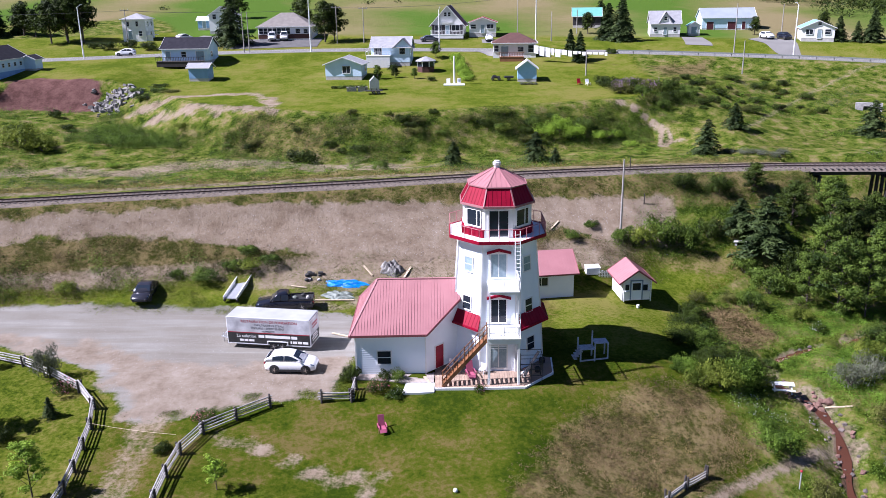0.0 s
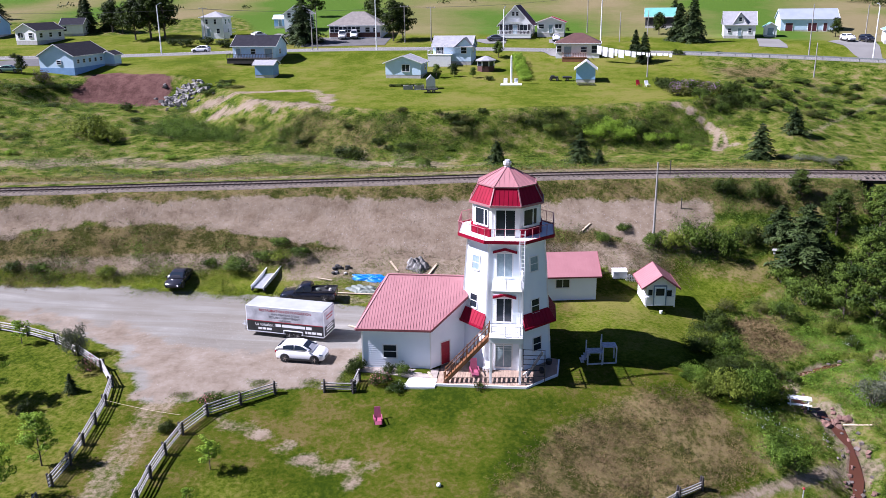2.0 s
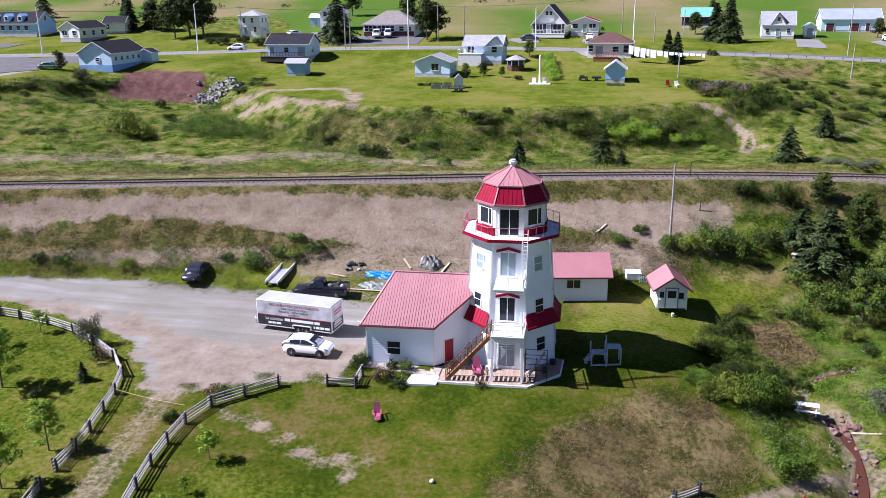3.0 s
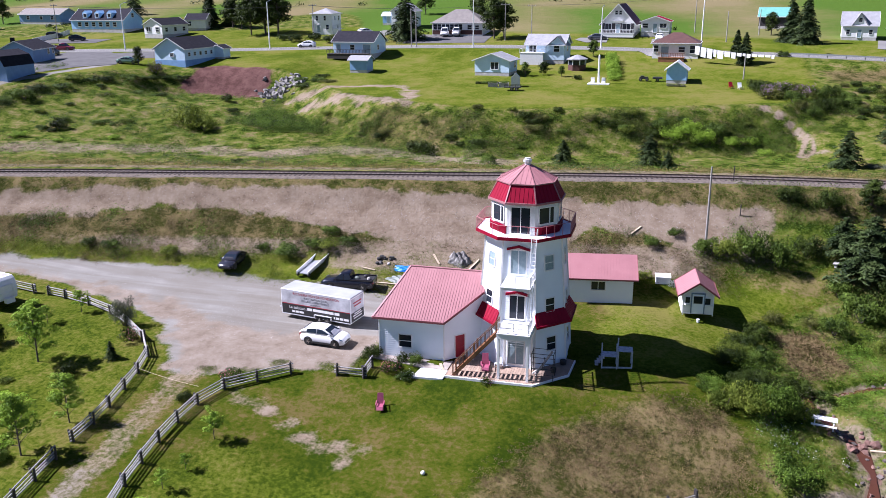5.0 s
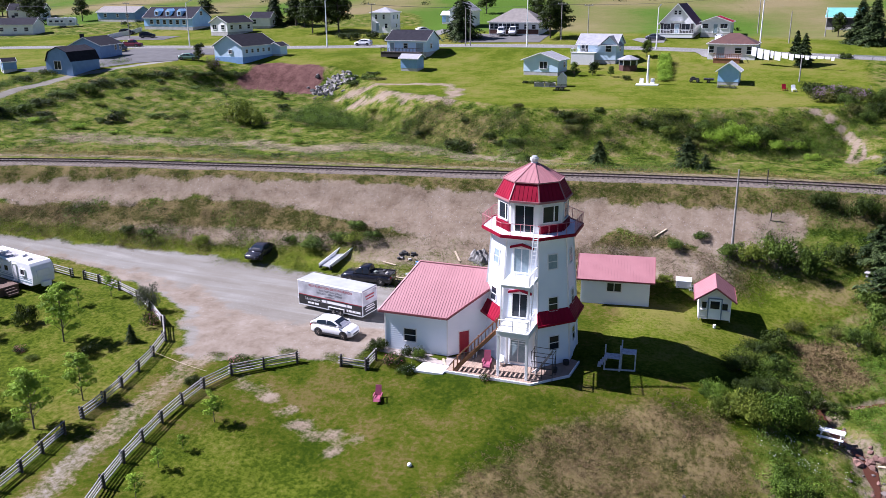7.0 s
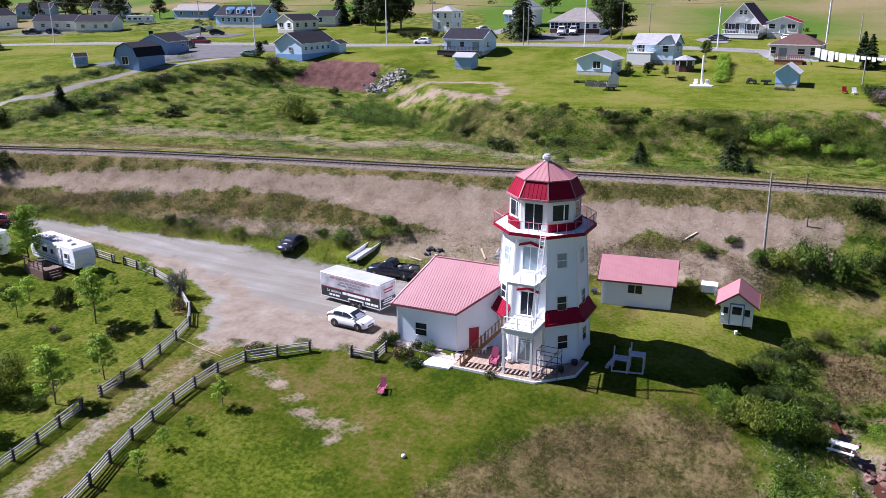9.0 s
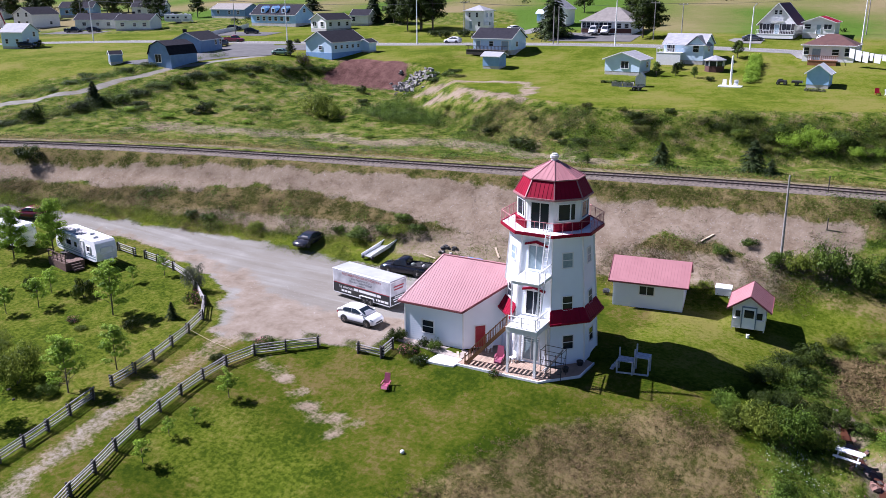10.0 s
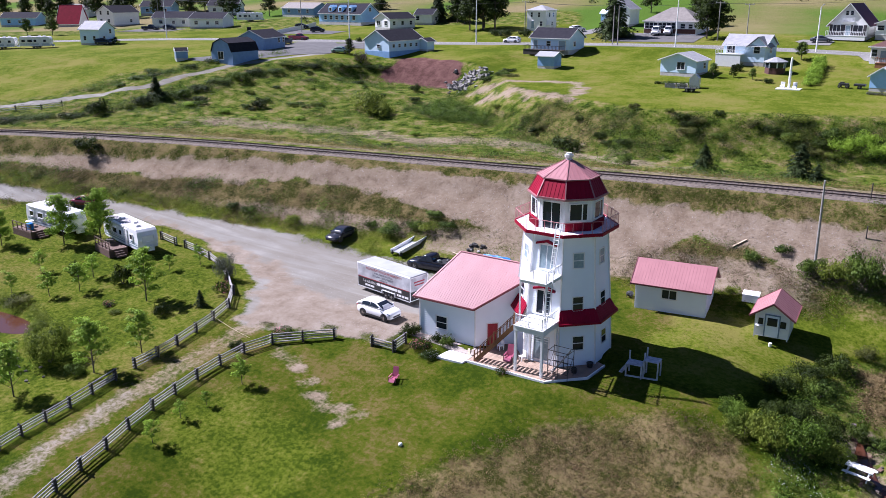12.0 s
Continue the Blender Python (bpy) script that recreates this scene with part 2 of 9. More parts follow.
def track_y(x):
    return rail_y(x) + off_y(x)


def road_y(x):
    return np.interp(x, LINE, ROAD)


def bumps(x, y, f, seed):
    """Cheap smooth noise of about -1 to 1."""
    return (np.sin(x * f + seed + 1.7 * np.sin(y * f * 0.7 + seed * 2)) + np.sin(y * f * 1.1 + seed * 3 + 1.3 * np.sin(x * f * 0.8 + seed))) * 0.5


CREEK_Y = (20, 52, 56, 59, 62, 64.5, 67, 69, 71.2, 73, 75.3, 77, 79, 81, 100)
CREEK_X = (31, 31, 31.2, 32, 32.4, 32.0, 30.2, 29.0, 28.6, 30.4, 35.0, 39.5, 45.5, 54, 70)


def ground_raw(x, y):
    x, y = np.asarray(x, float), np.asarray(y, float)
    s = y - rail_y(x)
    k = 0.10 + 0.085 * ss(-20, -6, x)
    lawn = 0.38 * ss(58, 67, y) - k * np.clip(61 - y, 0, 60)
    lawn = lawn - 0.2 * np.clip(66 - y, 0, 12) * ss(4, 16, x) - 3.2 * ss(14, 33, x) * (1 - 0.5 * ss(72, 95, y)) + 0.5 * ss(-45, -70, x)
    flat = ss(-1.9, -1.1, x) * (1 - ss(9.2, 10, x)) * ss(60.7, 61.4, y) * (1 - ss(68, 69, y))
    lawn = lawn * (1 - flat) - 0.06 * flat
    lawn = lawn - 0.17 * ss(-4.8, -4.1, x) * (1 - ss(-1.9, -1.1, x)) * ss(60.1, 60.6, y) * (1 - ss(62.7, 63.2, y))
    lawn = lawn - 0.55 * (1 - ss(0.75, 1.25, np.hypot((x + 48.2) / 5.6, (y - 46.5) / 1.9)))
    creek = np.abs(x - np.interp(y, CREEK_Y, CREEK_X))
    lawn = lawn - 0.7 * (1 - ss(0.4, 2.4, creek)) * ss(40, 60, y)
    d = off_y(x)
    se = np.where(s > -8.5, np.minimum(-8.5 + (s + 8.5) * 5.6 / (5.6 + d), -2.9), s)
    e = np.interp(se, (-26, -21, -17, -13.5, -8.5, -4.8, -2.9), (0, 0.05, 0.16, 0.38, 0.70, 0.92, 0.985))
    front = lawn + (8.95 - lawn) * e
    left, right = ss(-38, -60, x), ss(36, 50, x)
    valley = np.interp(s, (2.9, 9, 16), (8.85, 7.9, 7.3)) + 0.09 * np.clip(y - 118, 0, 60) * left
    ye = np.interp(x, (-300, -115, -102, -88, -64, -52, -43, -30, -13, 3, 33, 48, 62, 120), (100, 135, 142, 162, 162, 154, 144, 137, 130.6, 134.2, 143, 158, 172, 172))
    w = np.interp(x, (-115, -104, -98, -92, -86, -81, -78, -64, -50, -40, 34, 46), (56, 56, 42, 26, 15, 9, 7, 6, 11, 11, 11, 40))
    top = 13.2 + 0.05 * (y - 138) + 0.06 * np.clip(y - 160, 0, 40) + 0.05 * np.clip(y - 212, 0, 900) + 3.2 * ss(-82, -115, x) * (1 - ss(150, 200, y)) - 1.2 * ss(38, 62, x) * (1 - ss(175, 195, y)) + 1.3 * ss(-56, -66, x) * ss(-112, -90, x) * (1 - ss(172, 188, y))
    t = np.clip((y - (ye - w)) / w, 0, 1)
    back = valley + (top - valley) * (0.55 * t + 0.45 * t * t * (3 - 2 * t))
    fan = np.clip((y - 85) / 56, 0, 1) * np.clip((-62 - x) / 42, 0, 1) * (1 - 0.7 * ss(140, 153, y) * ss(-92, -84, x))
    back = np.maximum(back, valley + (top - valley) * fan)
    z = np.where(s < 0, front, back)
    z = np.where((s > d - 2.9) & (s < 2.9), 8.95, z)
    gap = ss(45, 49, x) * (1 - ss(72, 77, x)) * (1 - ss(9, 16, np.abs(s)))
    z = z - gap * np.clip(z - 1.5, 0, 9)
    rough = ss(2.9, 6, s) * (1 - ss(-8, 4, y - ye)) + 0.35 * ss(-19, -15, s) * (1 - ss(-8, -4, s)) + ss(20, 26, x) * (1 - ss(-10, -4, s))
    return z + rough * (0.22 * bumps(x, y, 0.55, 1.0) + 0.10 * bumps(x, y, 1.7, 2.0)) + 0.05 * bumps(x, y, 0.4, 4.0) * (np.abs(s) > 4)


ROAD_Z = np.convolve(np.pad(ground_raw(LINE, ROAD), 12, "edge"), np.ones(25) / 25, "valid")


def road_z(x):
    return np.interp(x, LINE, ROAD_Z)


def ground(x, y):
    """The height of the ground, levelled under the village road."""
    x, y = np.asarray(x, float), np.asarray(y, float)
    z = ground_raw(x, y)
    return z + (1 - ss(6.0, 15, np.abs(y - road_y(x)))) * (road_z(x) - z)


def gz(x, y):
    return float(ground(x, y))


def inside(x, y, poly, soft=1.0):
    """Signed distance to a polygon, as a weight: 1 within, 0 past soft metres outside."""
    px, py = np.array(poly, float).T
    d = np.full(np.shape(x), 1e9)
    odd = np.zeros(np.shape(x), bool)
    for i in range(len(px)):
        ax, ay, bx, by = px[i - 1], py[i - 1], px[i], py[i]
        u = np.clip(((x - ax) * (bx - ax) + (y - ay) * (by - ay)) / ((bx - ax) ** 2 + (by - ay) ** 2), 0, 1)
        d = np.minimum(d, np.hypot(x - ax - u * (bx - ax), y - ay - u * (by - ay)))
        cross = ((ay > y) != (by > y)) & (x < (bx - ax) * (y - ay) / (by - ay + 1e-12) + ax)
        odd ^= cross
    return 1 - ss(-soft, soft, np.where(odd, -d, d))


def along(x, y, line, half, soft=1.0):
    """Weight of a strip round a line of points."""
    d = np.full(np.shape(x), 1e9)
    for (ax, ay), (bx, by) in zip(line, line[1:]):
        u = np.clip(((x - ax) * (bx - ax) + (y - ay) * (by - ay)) / ((bx - ax) ** 2 + (by - ay) ** 2), 0, 1)
        d = np.minimum(d, np.hypot(x - ax - u * (bx - ax), y - ay - u * (by - ay)))
    return 1 - ss(half - soft, half + soft, d)


LOT = [(-160, 47), (-88, 69.4), (-77.8, 71.8), (-67.5, 74.3), (-58, 75.9), (-48.7, 77), (-40, 78), (-31.6, 78.2), (-23, 78.3), (-14, 78.2), (-6.5, 76), (-6.5, 70), (-8.6, 66), (-9.3, 60.5), (-14.5, 59.9),
       (-19, 59), (-22, 57), (-24.6, 57.2), (-28.4, 62), (-31, 65.5), (-37, 68.7), (-45, 71.4), (-52, 72.8), (-64, 72.0), (-76, 69.8), (-90, 66), (-160, 42)]
TRACK = [(-23.2, 58), (-23, 53), (-22.9, 47), (-22.8, 42), (-22.2, 36), (-20.5, 30), (-18, 22)]
PATH_UP = [(26.7, 141.0), (29.0, 140.9), (30.8, 140.0), (33.3, 138.5), (34.8, 137.0), (35.2, 134.7), (34.7, 132.5), (34.0, 130.7)]
RUT_EAST = [(29.1, 141.8), (31.3, 140.8), (33.5, 139.8), (35.0, 138.2), (35.9, 136.3), (36.3, 133.8), (36.2, 132.2), (35.3, 131.2), (34.0, 129.9)]
RUT_SIDE = [(34.0, 129.9), (36.1, 131.3), (38.0, 131.4)]
PATH_FAR = [(48.5, 133.5), (49.4, 135.3), (60.8, 151), (69.6, 160), (75.8, 165.5), (82.1, 170.8), (91.4, 174.9), (110, 178)]
SIDE_ROAD = [(-102, 156), (-104.6, 141), (-106.9, 134.7), (-108.8, 128.5), (-111.2, 117.5), (-114.6, 110.5), (-118.6, 104.6), (-123, 99.6), (-128.5, 95), (-150, 80)]
FIELD_WEST = [(-132, 98), (-126.4, 102.8), (-123.5, 109.3), (-128.5, 116.5), (-124.5, 120), (-117.8, 123.6), (-115.5, 131.8), (-121, 139), (-128, 160), (-150, 170), (-230, 130), (-260, 60), (-160, 76)]
FOOT_LAWN = [(-36, 77.4), (-33.5, 80.6), (-27, 82.6), (-22, 83.2), (-15, 85.2), (-8, 85.5), (-5, 82), (-7, 77), (-20, 77.2)]
TURF_EAST = [(18, 83), (22.4, 89.8), (29, 91.4), (33.7, 92.6), (35.6, 91.4), (34.2, 89.0), (29.6, 86.4), (26.2, 82.2), (24.8, 77), (20, 75)]
EARTH = [(-31, 66), (-24, 56.5), (-19, 58), (-8.6, 59.4), (-7.4, 66), (-11.5, 67.8), (-18, 66), (-25, 66.6), (-31, 70.6), (-44, 73.2), (-60, 74.0), (-60, 72.4), (-45, 71), (-36, 68.2)]


BANK_X = (-130, -90, -68, -54, -48.7, -45, -40, -35, -31, -24, -14, 0, 5, 8, 13.5, 17, 25)
BANK_S = (-10.8, -10.4, -11.4, -10.4, -9.5, -9.1, -8.8, -9.0, -9.6, -11.2, -13.2, -15.0, -13.5, -11.3, -11.3, -13.5, -14.5)
TOP_X, TOP_S = (-130, -70, -58, -46, -20, -4, 6, 30), (-8.0, -8.0, -7.4, -6.5, -6.4, -7.0, -7.4, -7.4)


def zones(x, y):
    """Weights of the kinds of ground at a place: gravel, soil, dry, lawn, wild."""
    s = y - rail_y(x)
    wob = 0.7 * bumps(x, y, 0.9, 5.0) + 0.5 * bumps(x, y, 2.3, 6.0)
    gravel = np.maximum(inside(x + wob * 0.5, y + wob * 0.5, LOT, 0.9), along(x, y, SIDE_ROAD, 1.1, 0.6))
    gravel = gravel * (1 - 0.75 * along(x, y, [(-22.5, 58.0), (-18.5, 60.2), (-14, 61.0), (-10, 61.2)], 0.5, 0.9) * ss(-0.3, 0.5, bumps(x, y, 1.5, 2.0)))
    gravel = np.maximum(gravel, 0.42 * along(x + wob * 0.5, y, TRACK, 1.3, 1.1) * (1 - ss(43, 48, y)))
    bank = ss(-0.9, 0.9, s - np.interp(x, BANK_X, BANK_S) + wob * 0.9) * (1 - ss(-0.8, 0.8, s - np.interp(x, TOP_X, TOP_S) + wob * 0.6)) * ss(-130, -60, x) * (1 - ss(24, 30, x + wob * 2))
    bare = 0.74 * np.maximum(along(x + 0.3 * wob, y + 0.3 * wob, [(-17.1, 55.2), (-14.3, 54.3), (-12.2, 53.2), (-10.2, 52.1), (-7.5, 51.2), (-5.4, 50.9)], 1.1, 1.4), along(x + 0.3 * wob, y, [(-6.0, 49.8), (-5.0, 51.9)], 0.8, 1.1))
    soil = np.maximum(bank, bare * (0.72 + 0.40 * bumps(x, y, 2.3, 3.0)))
    soil = np.maximum(soil, np.maximum(along(x + wob * 0.4, y, TRACK, 1.5, 1.2) * (0.54 + 0.12 * ss(55, 58, y)) - 0.16 * along(x + wob * 0.2, y, TRACK, 0.3, 0.5) * ss(43, 48, y), np.maximum(np.maximum(along(x, y, PATH_UP, 0.34, 0.6), along(x, y, RUT_EAST, 0.34, 0.6)), along(x, y, RUT_SIDE, 0.25, 0.5))))
    soil = np.maximum(soil, 0.54 * along(x, y, PATH_FAR, 0.7, 0.9))
    creek = np.abs(x - np.interp(y, CREEK_Y, CREEK_X))
    soil = np.maximum(soil, 0.56 * (1 - ss(1.2, 2.4, creek + wob * 0.9)) * ss(55, 60, y) * (1 - ss(78, 81, y)))
    soil = np.maximum(soil, 0.8 * along(x + 0.6 * wob, y + 0.6 * wob, [(16, 49), (19.8, 52.9), (23.6, 55.7), (27.3, 57.4), (30.5, 59.2)], 0.55, 0.9))
    soil = np.maximum(soil, 0.56 * inside(x, y, [(-30, 63), (-12, 60), (-9, 66), (-22, 67), (-31, 69)], 2.5))
    soil = np.maximum(soil, 0.64 * ss(-18.8, -17, s) * (1 - ss(-14, -12, s)) * (1 - ss(18, 26, x)) * (0.55 + 0.45 * ss(-54, -44, x)))
    soil = np.maximum(soil, 0.60 * inside(x + wob, y + wob, [(-20.5, 78), (-19.5, 83.2), (-13, 85.5), (-5, 85), (-5, 77)], 1.4) * (0.75 + 0.35 * bumps(x, y, 1.4, 8.0)))
    for line in ([(-56, 150), (-48, 150.5), (-40, 152), (-35, 152.5)], [(-52, 146), (-44, 143), (-37, 140), (-31, 138.5), (-28, 135.5)], [(-35, 152.5), (-30.5, 146), (-29, 140)]):
        soil = np.maximum(soil, 0.85 * along(x + wob, y + wob, line, 1.2, 1.6))
    soil = np.maximum(soil, 0.60 * along(x + 3 * wob, y + 3 * wob, [(-85, 106), (-74, 110), (-59, 117), (-45, 115), (-37, 120), (-28, 120.7), (-15, 117), (-5, 116)], 4.0, 4.4))
    soil = np.maximum(soil, 0.5 * ss(0.2, 1.0, s) * (1 - ss(2.5, 5, s)))
    dry = np.maximum(0.66 * inside(x + wob, y + wob, [(0, 38), (3.0, 48), (6.0, 52.4), (9.0, 58.4), (15.5, 63.4), (21.5, 64), (23.7, 61), (23.9, 57.7), (20, 53.4), (16, 50), (14, 40)], 1.8),
                     0.8 * inside(x + wob, y + wob, [(26.5, 82), (27, 77), (29, 73.5), (33.5, 77), (31.5, 84)], 1.5))
    dry = np.maximum(dry, 0.60 * ss(-9.6, -8.2, s) * (1 - ss(-4, -2.8, s)))
    dry = np.maximum(dry, 0.72 * ss(-18.6, -17.2, s + wob * 0.5) * (1 - ss(-0.5, 1.2, s - np.interp(x, BANK_X, BANK_S))) * (1 - ss(17, 21, x)))
    dry = np.maximum(dry, 0.56 * ss(0.2, 1.5, s) * (1 - ss(9, 17, s + 3 * bumps(x, y, 0.25, 7.0))))
    dry = np.maximum(dry, 0.55 * ss(-20, -16.5, s) * (1 - ss(-15, -12, s)) * ss(-0.6, 0.5, bumps(x, y, 0.21, 2.0)))
    dry = np.maximum(dry, 0.75 * inside(x + 2 * wob, y + 2 * wob, [(40.7, 176), (57, 180), (54, 169), (43, 165)], 4.0))
    dry = np.maximum(dry, 0.52 * inside(x + wob, y + wob, [(-35, 137), (-26, 135), (-17, 130.5), (-16, 121), (-34, 124)], 2.5))
    turf = np.maximum(inside(x + wob, y + wob, FOOT_LAWN, 1.2), along(x + 0.4 * wob, y + 0.6 * wob, [(-90, 70.4), (-62, 76.3), (-50, 77.7), (-42, 78.6), (-34, 79.3)], 1.0, 0.9))
    soil, dry = soil * (1 - 0.75 * turf * ss(-19, -22, x)), dry * (1 - turf)
    ye = np.interp(x, (-300, -115, -102, -88, -64, -52, -43, -30, -13, 3, 33, 48, 62, 120), (100, 135, 142, 162, 162, 154, 144, 137, 130.6, 134.2, 143, 158, 172, 172))
    lawn = np.maximum((s < -15) * (1 - 0.8 * ss(19, 27, x)), ss(-1, 3, y - ye) * (1 - ss(-2, 4, y - road_y(x) - 40)) * (1 - ss(36, 44, x) * (y < road_y(x))))
    lawn = np.maximum(lawn, np.maximum(turf, inside(x + wob, y + wob, TURF_EAST, 1.0)))
    west = inside(x + wob, y + wob, FIELD_WEST, 2.0)
    lawn, soil = np.maximum(lawn, west), soil * (1 - west)
    field = ss(18, 34, y - road_y(x) - 50 * ss(-62, -95, x) + 4 * bumps(x, y, 0.08, 3.0))
    red = inside(x + 1.5 * wob, y + 1.2 * wob, [(-84, 154.5), (-84, 162), (-79, 165), (-71, 163.5), (-66, 162.5), (-64.5, 154)], 1.5)
    red = np.maximum(red, 0.62 * (1 - ss(0.4, 1.1, creek + wob * 0.4)) * ss(50, 58, y) * (1 - ss(79, 82, y)))
    earth = 0.85 * inside(x + 1.5 * wob, y + wob, EARTH, 1.8)
    return gravel, soil, dry, lawn, field, red, earth, lawn * np.maximum(np.maximum((s > 4) * (1 - 0.3 * west), 0.85 * turf * (x < -8)), np.maximum(np.maximum(0.49 * ss(-23, -27, x), 0.64 * inside(x + wob, y + wob, [(10, 72), (10, 83), (18, 84), (23, 90), (30, 91.5), (34, 92.5), (35.4, 91), (34, 89), (29.5, 86.4), (26, 82.2), (24, 74), (19, 66.5), (13, 66)], 1.6)), 0.54 * inside(x + wob, y + wob, [(-20, 40), (-17, 50), (-12.5, 50.5), (-8, 48.3), (-4, 48), (-2, 44), (-2, 38)], 3.0)) * (s < -8))


def axis(lo, hi, step, far_lo, far_hi, growth=1.09):
    mid = list(np.arange(lo, hi + 1e-6, step))
    a, d = [lo], step
    while a[-1] > far_lo:
        d *= growth
        a.append(a[-1] - d)
    b, d = [hi], step
    while b[-1] < far_hi:
        d *= growth
        b.append(b[-1] + d)
    return np.array(a[:0:-1] + mid + b[1:])


GX = np.concatenate([axis(-135, -63, 1.0, -1700, -63), np.arange(-62, 46, 0.6), axis(46, 80, 1.0, 46, 1700)])
GY = np.concatenate([axis(28, 108, 0.6, -400, 108.2)[:-1], np.arange(108.5, 215, 1.0), axis(215, 216, 1.0, 214.9, 2600, 1.07)[2:]])
XX, YY = np.meshgrid(GX, GY)
ZZ = ground(XX, YY)
nx, ny = len(GX), len(GY)
idx = np.arange(nx * ny).reshape(ny, nx)
quads = np.stack([idx[:-1, :-1], idx[:-1, 1:], idx[1:, 1:], idx[1:, :-1]], -1).reshape(-1, 4)
me = bpy.data.meshes.new("ground")
me.from_pydata(np.stack([XX, YY, ZZ], -1).reshape(-1, 3).tolist(), [], quads.tolist())
for key, wgt in zip(("gravel", "soil", "dry", "lawn", "field", "redsoil", "earth", "mown"), zones(XX, YY)):
    me.attributes.new(key, "FLOAT", "POINT").data.foreach_set("value", np.asarray(wgt, np.float32).ravel())
me.polygons.foreach_set("use_smooth", [True] * len(me.polygons))


def ground_material():
    m = bpy.data.materials.new("ground")
    m.use_nodes = True
    nt = m.node_tree
    N, L = nt.nodes.new, nt.links.new
    b = nt.nodes["Principled BSDF"]
    b.inputs["Roughness"].default_value = 0.95
    b.inputs["Specular IOR Level"].default_value = 0.02
    geo = N("ShaderNodeNewGeometry")

    def noise_tex(scale, detail=6, rough=0.6):
        n = N("ShaderNodeTexNoise")
        n.inputs["Scale"].default_value, n.inputs["Detail"].default_value, n.inputs["Roughness"].default_value = scale, detail, rough
        L(geo.outputs["Position"], n.inputs["Vector"])
        return n.outputs[0]

    def ramp(fac, *stops):
        r = N("ShaderNodeValToRGB")
        while len(r.color_ramp.elements) < len(stops):
            r.color_ramp.elements.new(0.5)
        for el, (p, c) in zip(r.color_ramp.elements, stops):
            el.position, el.color = p / 2, (*c, 1)
        h = N("ShaderNodeMath")
        h.operation = "MULTIPLY"
        h.inputs[1].default_value = 0.5
        L(fac, h.inputs[0])
        L(h.outputs[0], r.inputs[0])
        return r.outputs[0]

    def mix(fac, a, c):
        n = N("ShaderNodeMix")
        n.data_type = "RGBA"
        L(fac, n.inputs[0])
        L(a, n.inputs[6])
        L(c, n.inputs[7])
        return n.outputs[2]

    big, mid, small, tiny = noise_tex(0.07), noise_tex(0.45, 8, 0.65), noise_tex(2.6, 8, 0.7), noise_tex(18, 4, 0.7)

    def mask(key, amount=0.9):
        """The zone's weight with a ragged edge."""
        at = N("ShaderNodeAttribute")
        at.attribute_name = key
        a = N("ShaderNodeMath")
        a.operation = "MULTIPLY_ADD"
        L(small, a.inputs[0])
        a.inputs[1].default_value = amount
        L(at.outputs["Fac"], a.inputs[2])
        r = N("ShaderNodeMapRange")
        r.interpolation_type = "SMOOTHSTEP"
        r.inputs[1].default_value, r.inputs[2].default_value = 0.5 + amount / 2 - 0.22, 0.5 + amount / 2 + 0.22
        L(a.outputs[0], r.inputs[0])
        return r.outputs[0]

    def both(f, g, k=0.5):
        a = N("ShaderNodeMath")
        a.operation = "MULTIPLY_ADD"
        L(g, a.inputs[0])
        a.inputs[1].default_value = k
        L(f, a.inputs[2])
        return a.outputs[0]

    fine = both(small, tiny, 0.55)
    wild = ramp(both(mid, fine, 0.45), (0.72, (0.020, 0.036, 0.004)), (0.80, (0.058, 0.086, 0.008)), (0.86, (0.092, 0.112, 0.016)), (0.92, (0.128, 0.126, 0.032)), (0.99, (0.185, 0.150, 0.070)))
    lawn = ramp(both(both(big, mid, 0.6), fine, 0.75), (1.22, (0.020, 0.036, 0.002)), (1.34, (0.040, 0.058, 0.003)), (1.43, (0.058, 0.067, 0.006)), (1.55, (0.104, 0.082, 0.026)))
    dry = ramp(both(mid, both(fine, tiny, 0.5), 0.7), (1.10, (0.036, 0.040, 0.008)), (1.20, (0.088, 0.073, 0.026)), (1.31, (0.160, 0.123, 0.056)))
    soil = ramp(both(mid, fine, 0.5), (0.70, (0.150, 0.112, 0.076)), (0.90, (0.216, 0.170, 0.122)), (1.10, (0.268, 0.220, 0.166)))
    mp = N("ShaderNodeMapping")
    mp.inputs["Scale"].default_value, mp.inputs["Rotation"].default_value = (0.10, 1.1, 1.0), (0, 0, -0.12)
    L(geo.outputs["Position"], mp.inputs[0])
    ruts = N("ShaderNodeTexNoise")
    ruts.inputs["Scale"].default_value, ruts.inputs["Detail"].default_value, ruts.inputs["Distortion"].default_value = 1.0, 6, 0.6
    L(mp.outputs[0], ruts.inputs["Vector"])
    gravel = ramp(both(both(big, ruts.outputs[0], 0.7), tiny, 0.35), (0.82, (0.166, 0.150, 0.126)), (0.98, (0.190, 0.178, 0.153)), (1.10, (0.212, 0.203, 0.180)), (1.24, (0.274, 0.263, 0.235)))
    red = ramp(both(mid, fine, 0.5), (0.75, (0.075, 0.038, 0.032)), (1.05, (0.145, 0.080, 0.068)))
    wave = N("ShaderNodeTexWave")
    wave.inputs["Scale"].default_value, wave.inputs["Distortion"].default_value, wave.inputs["Detail"].default_value = 0.0045, 5.0, 4
    L(geo.outputs["Position"], wave.inputs["Vector"])
    field = ramp(both(both(noise_tex(0.017, 4, 0.5), mid, 0.2), wave.outputs[0], 0.26), (0.60, (0.062, 0.112, 0.014)), (0.70, (0.098, 0.120, 0.028)), (0.80, (0.130, 0.128, 0.044)), (0.92, (0.176, 0.146, 0.072)))
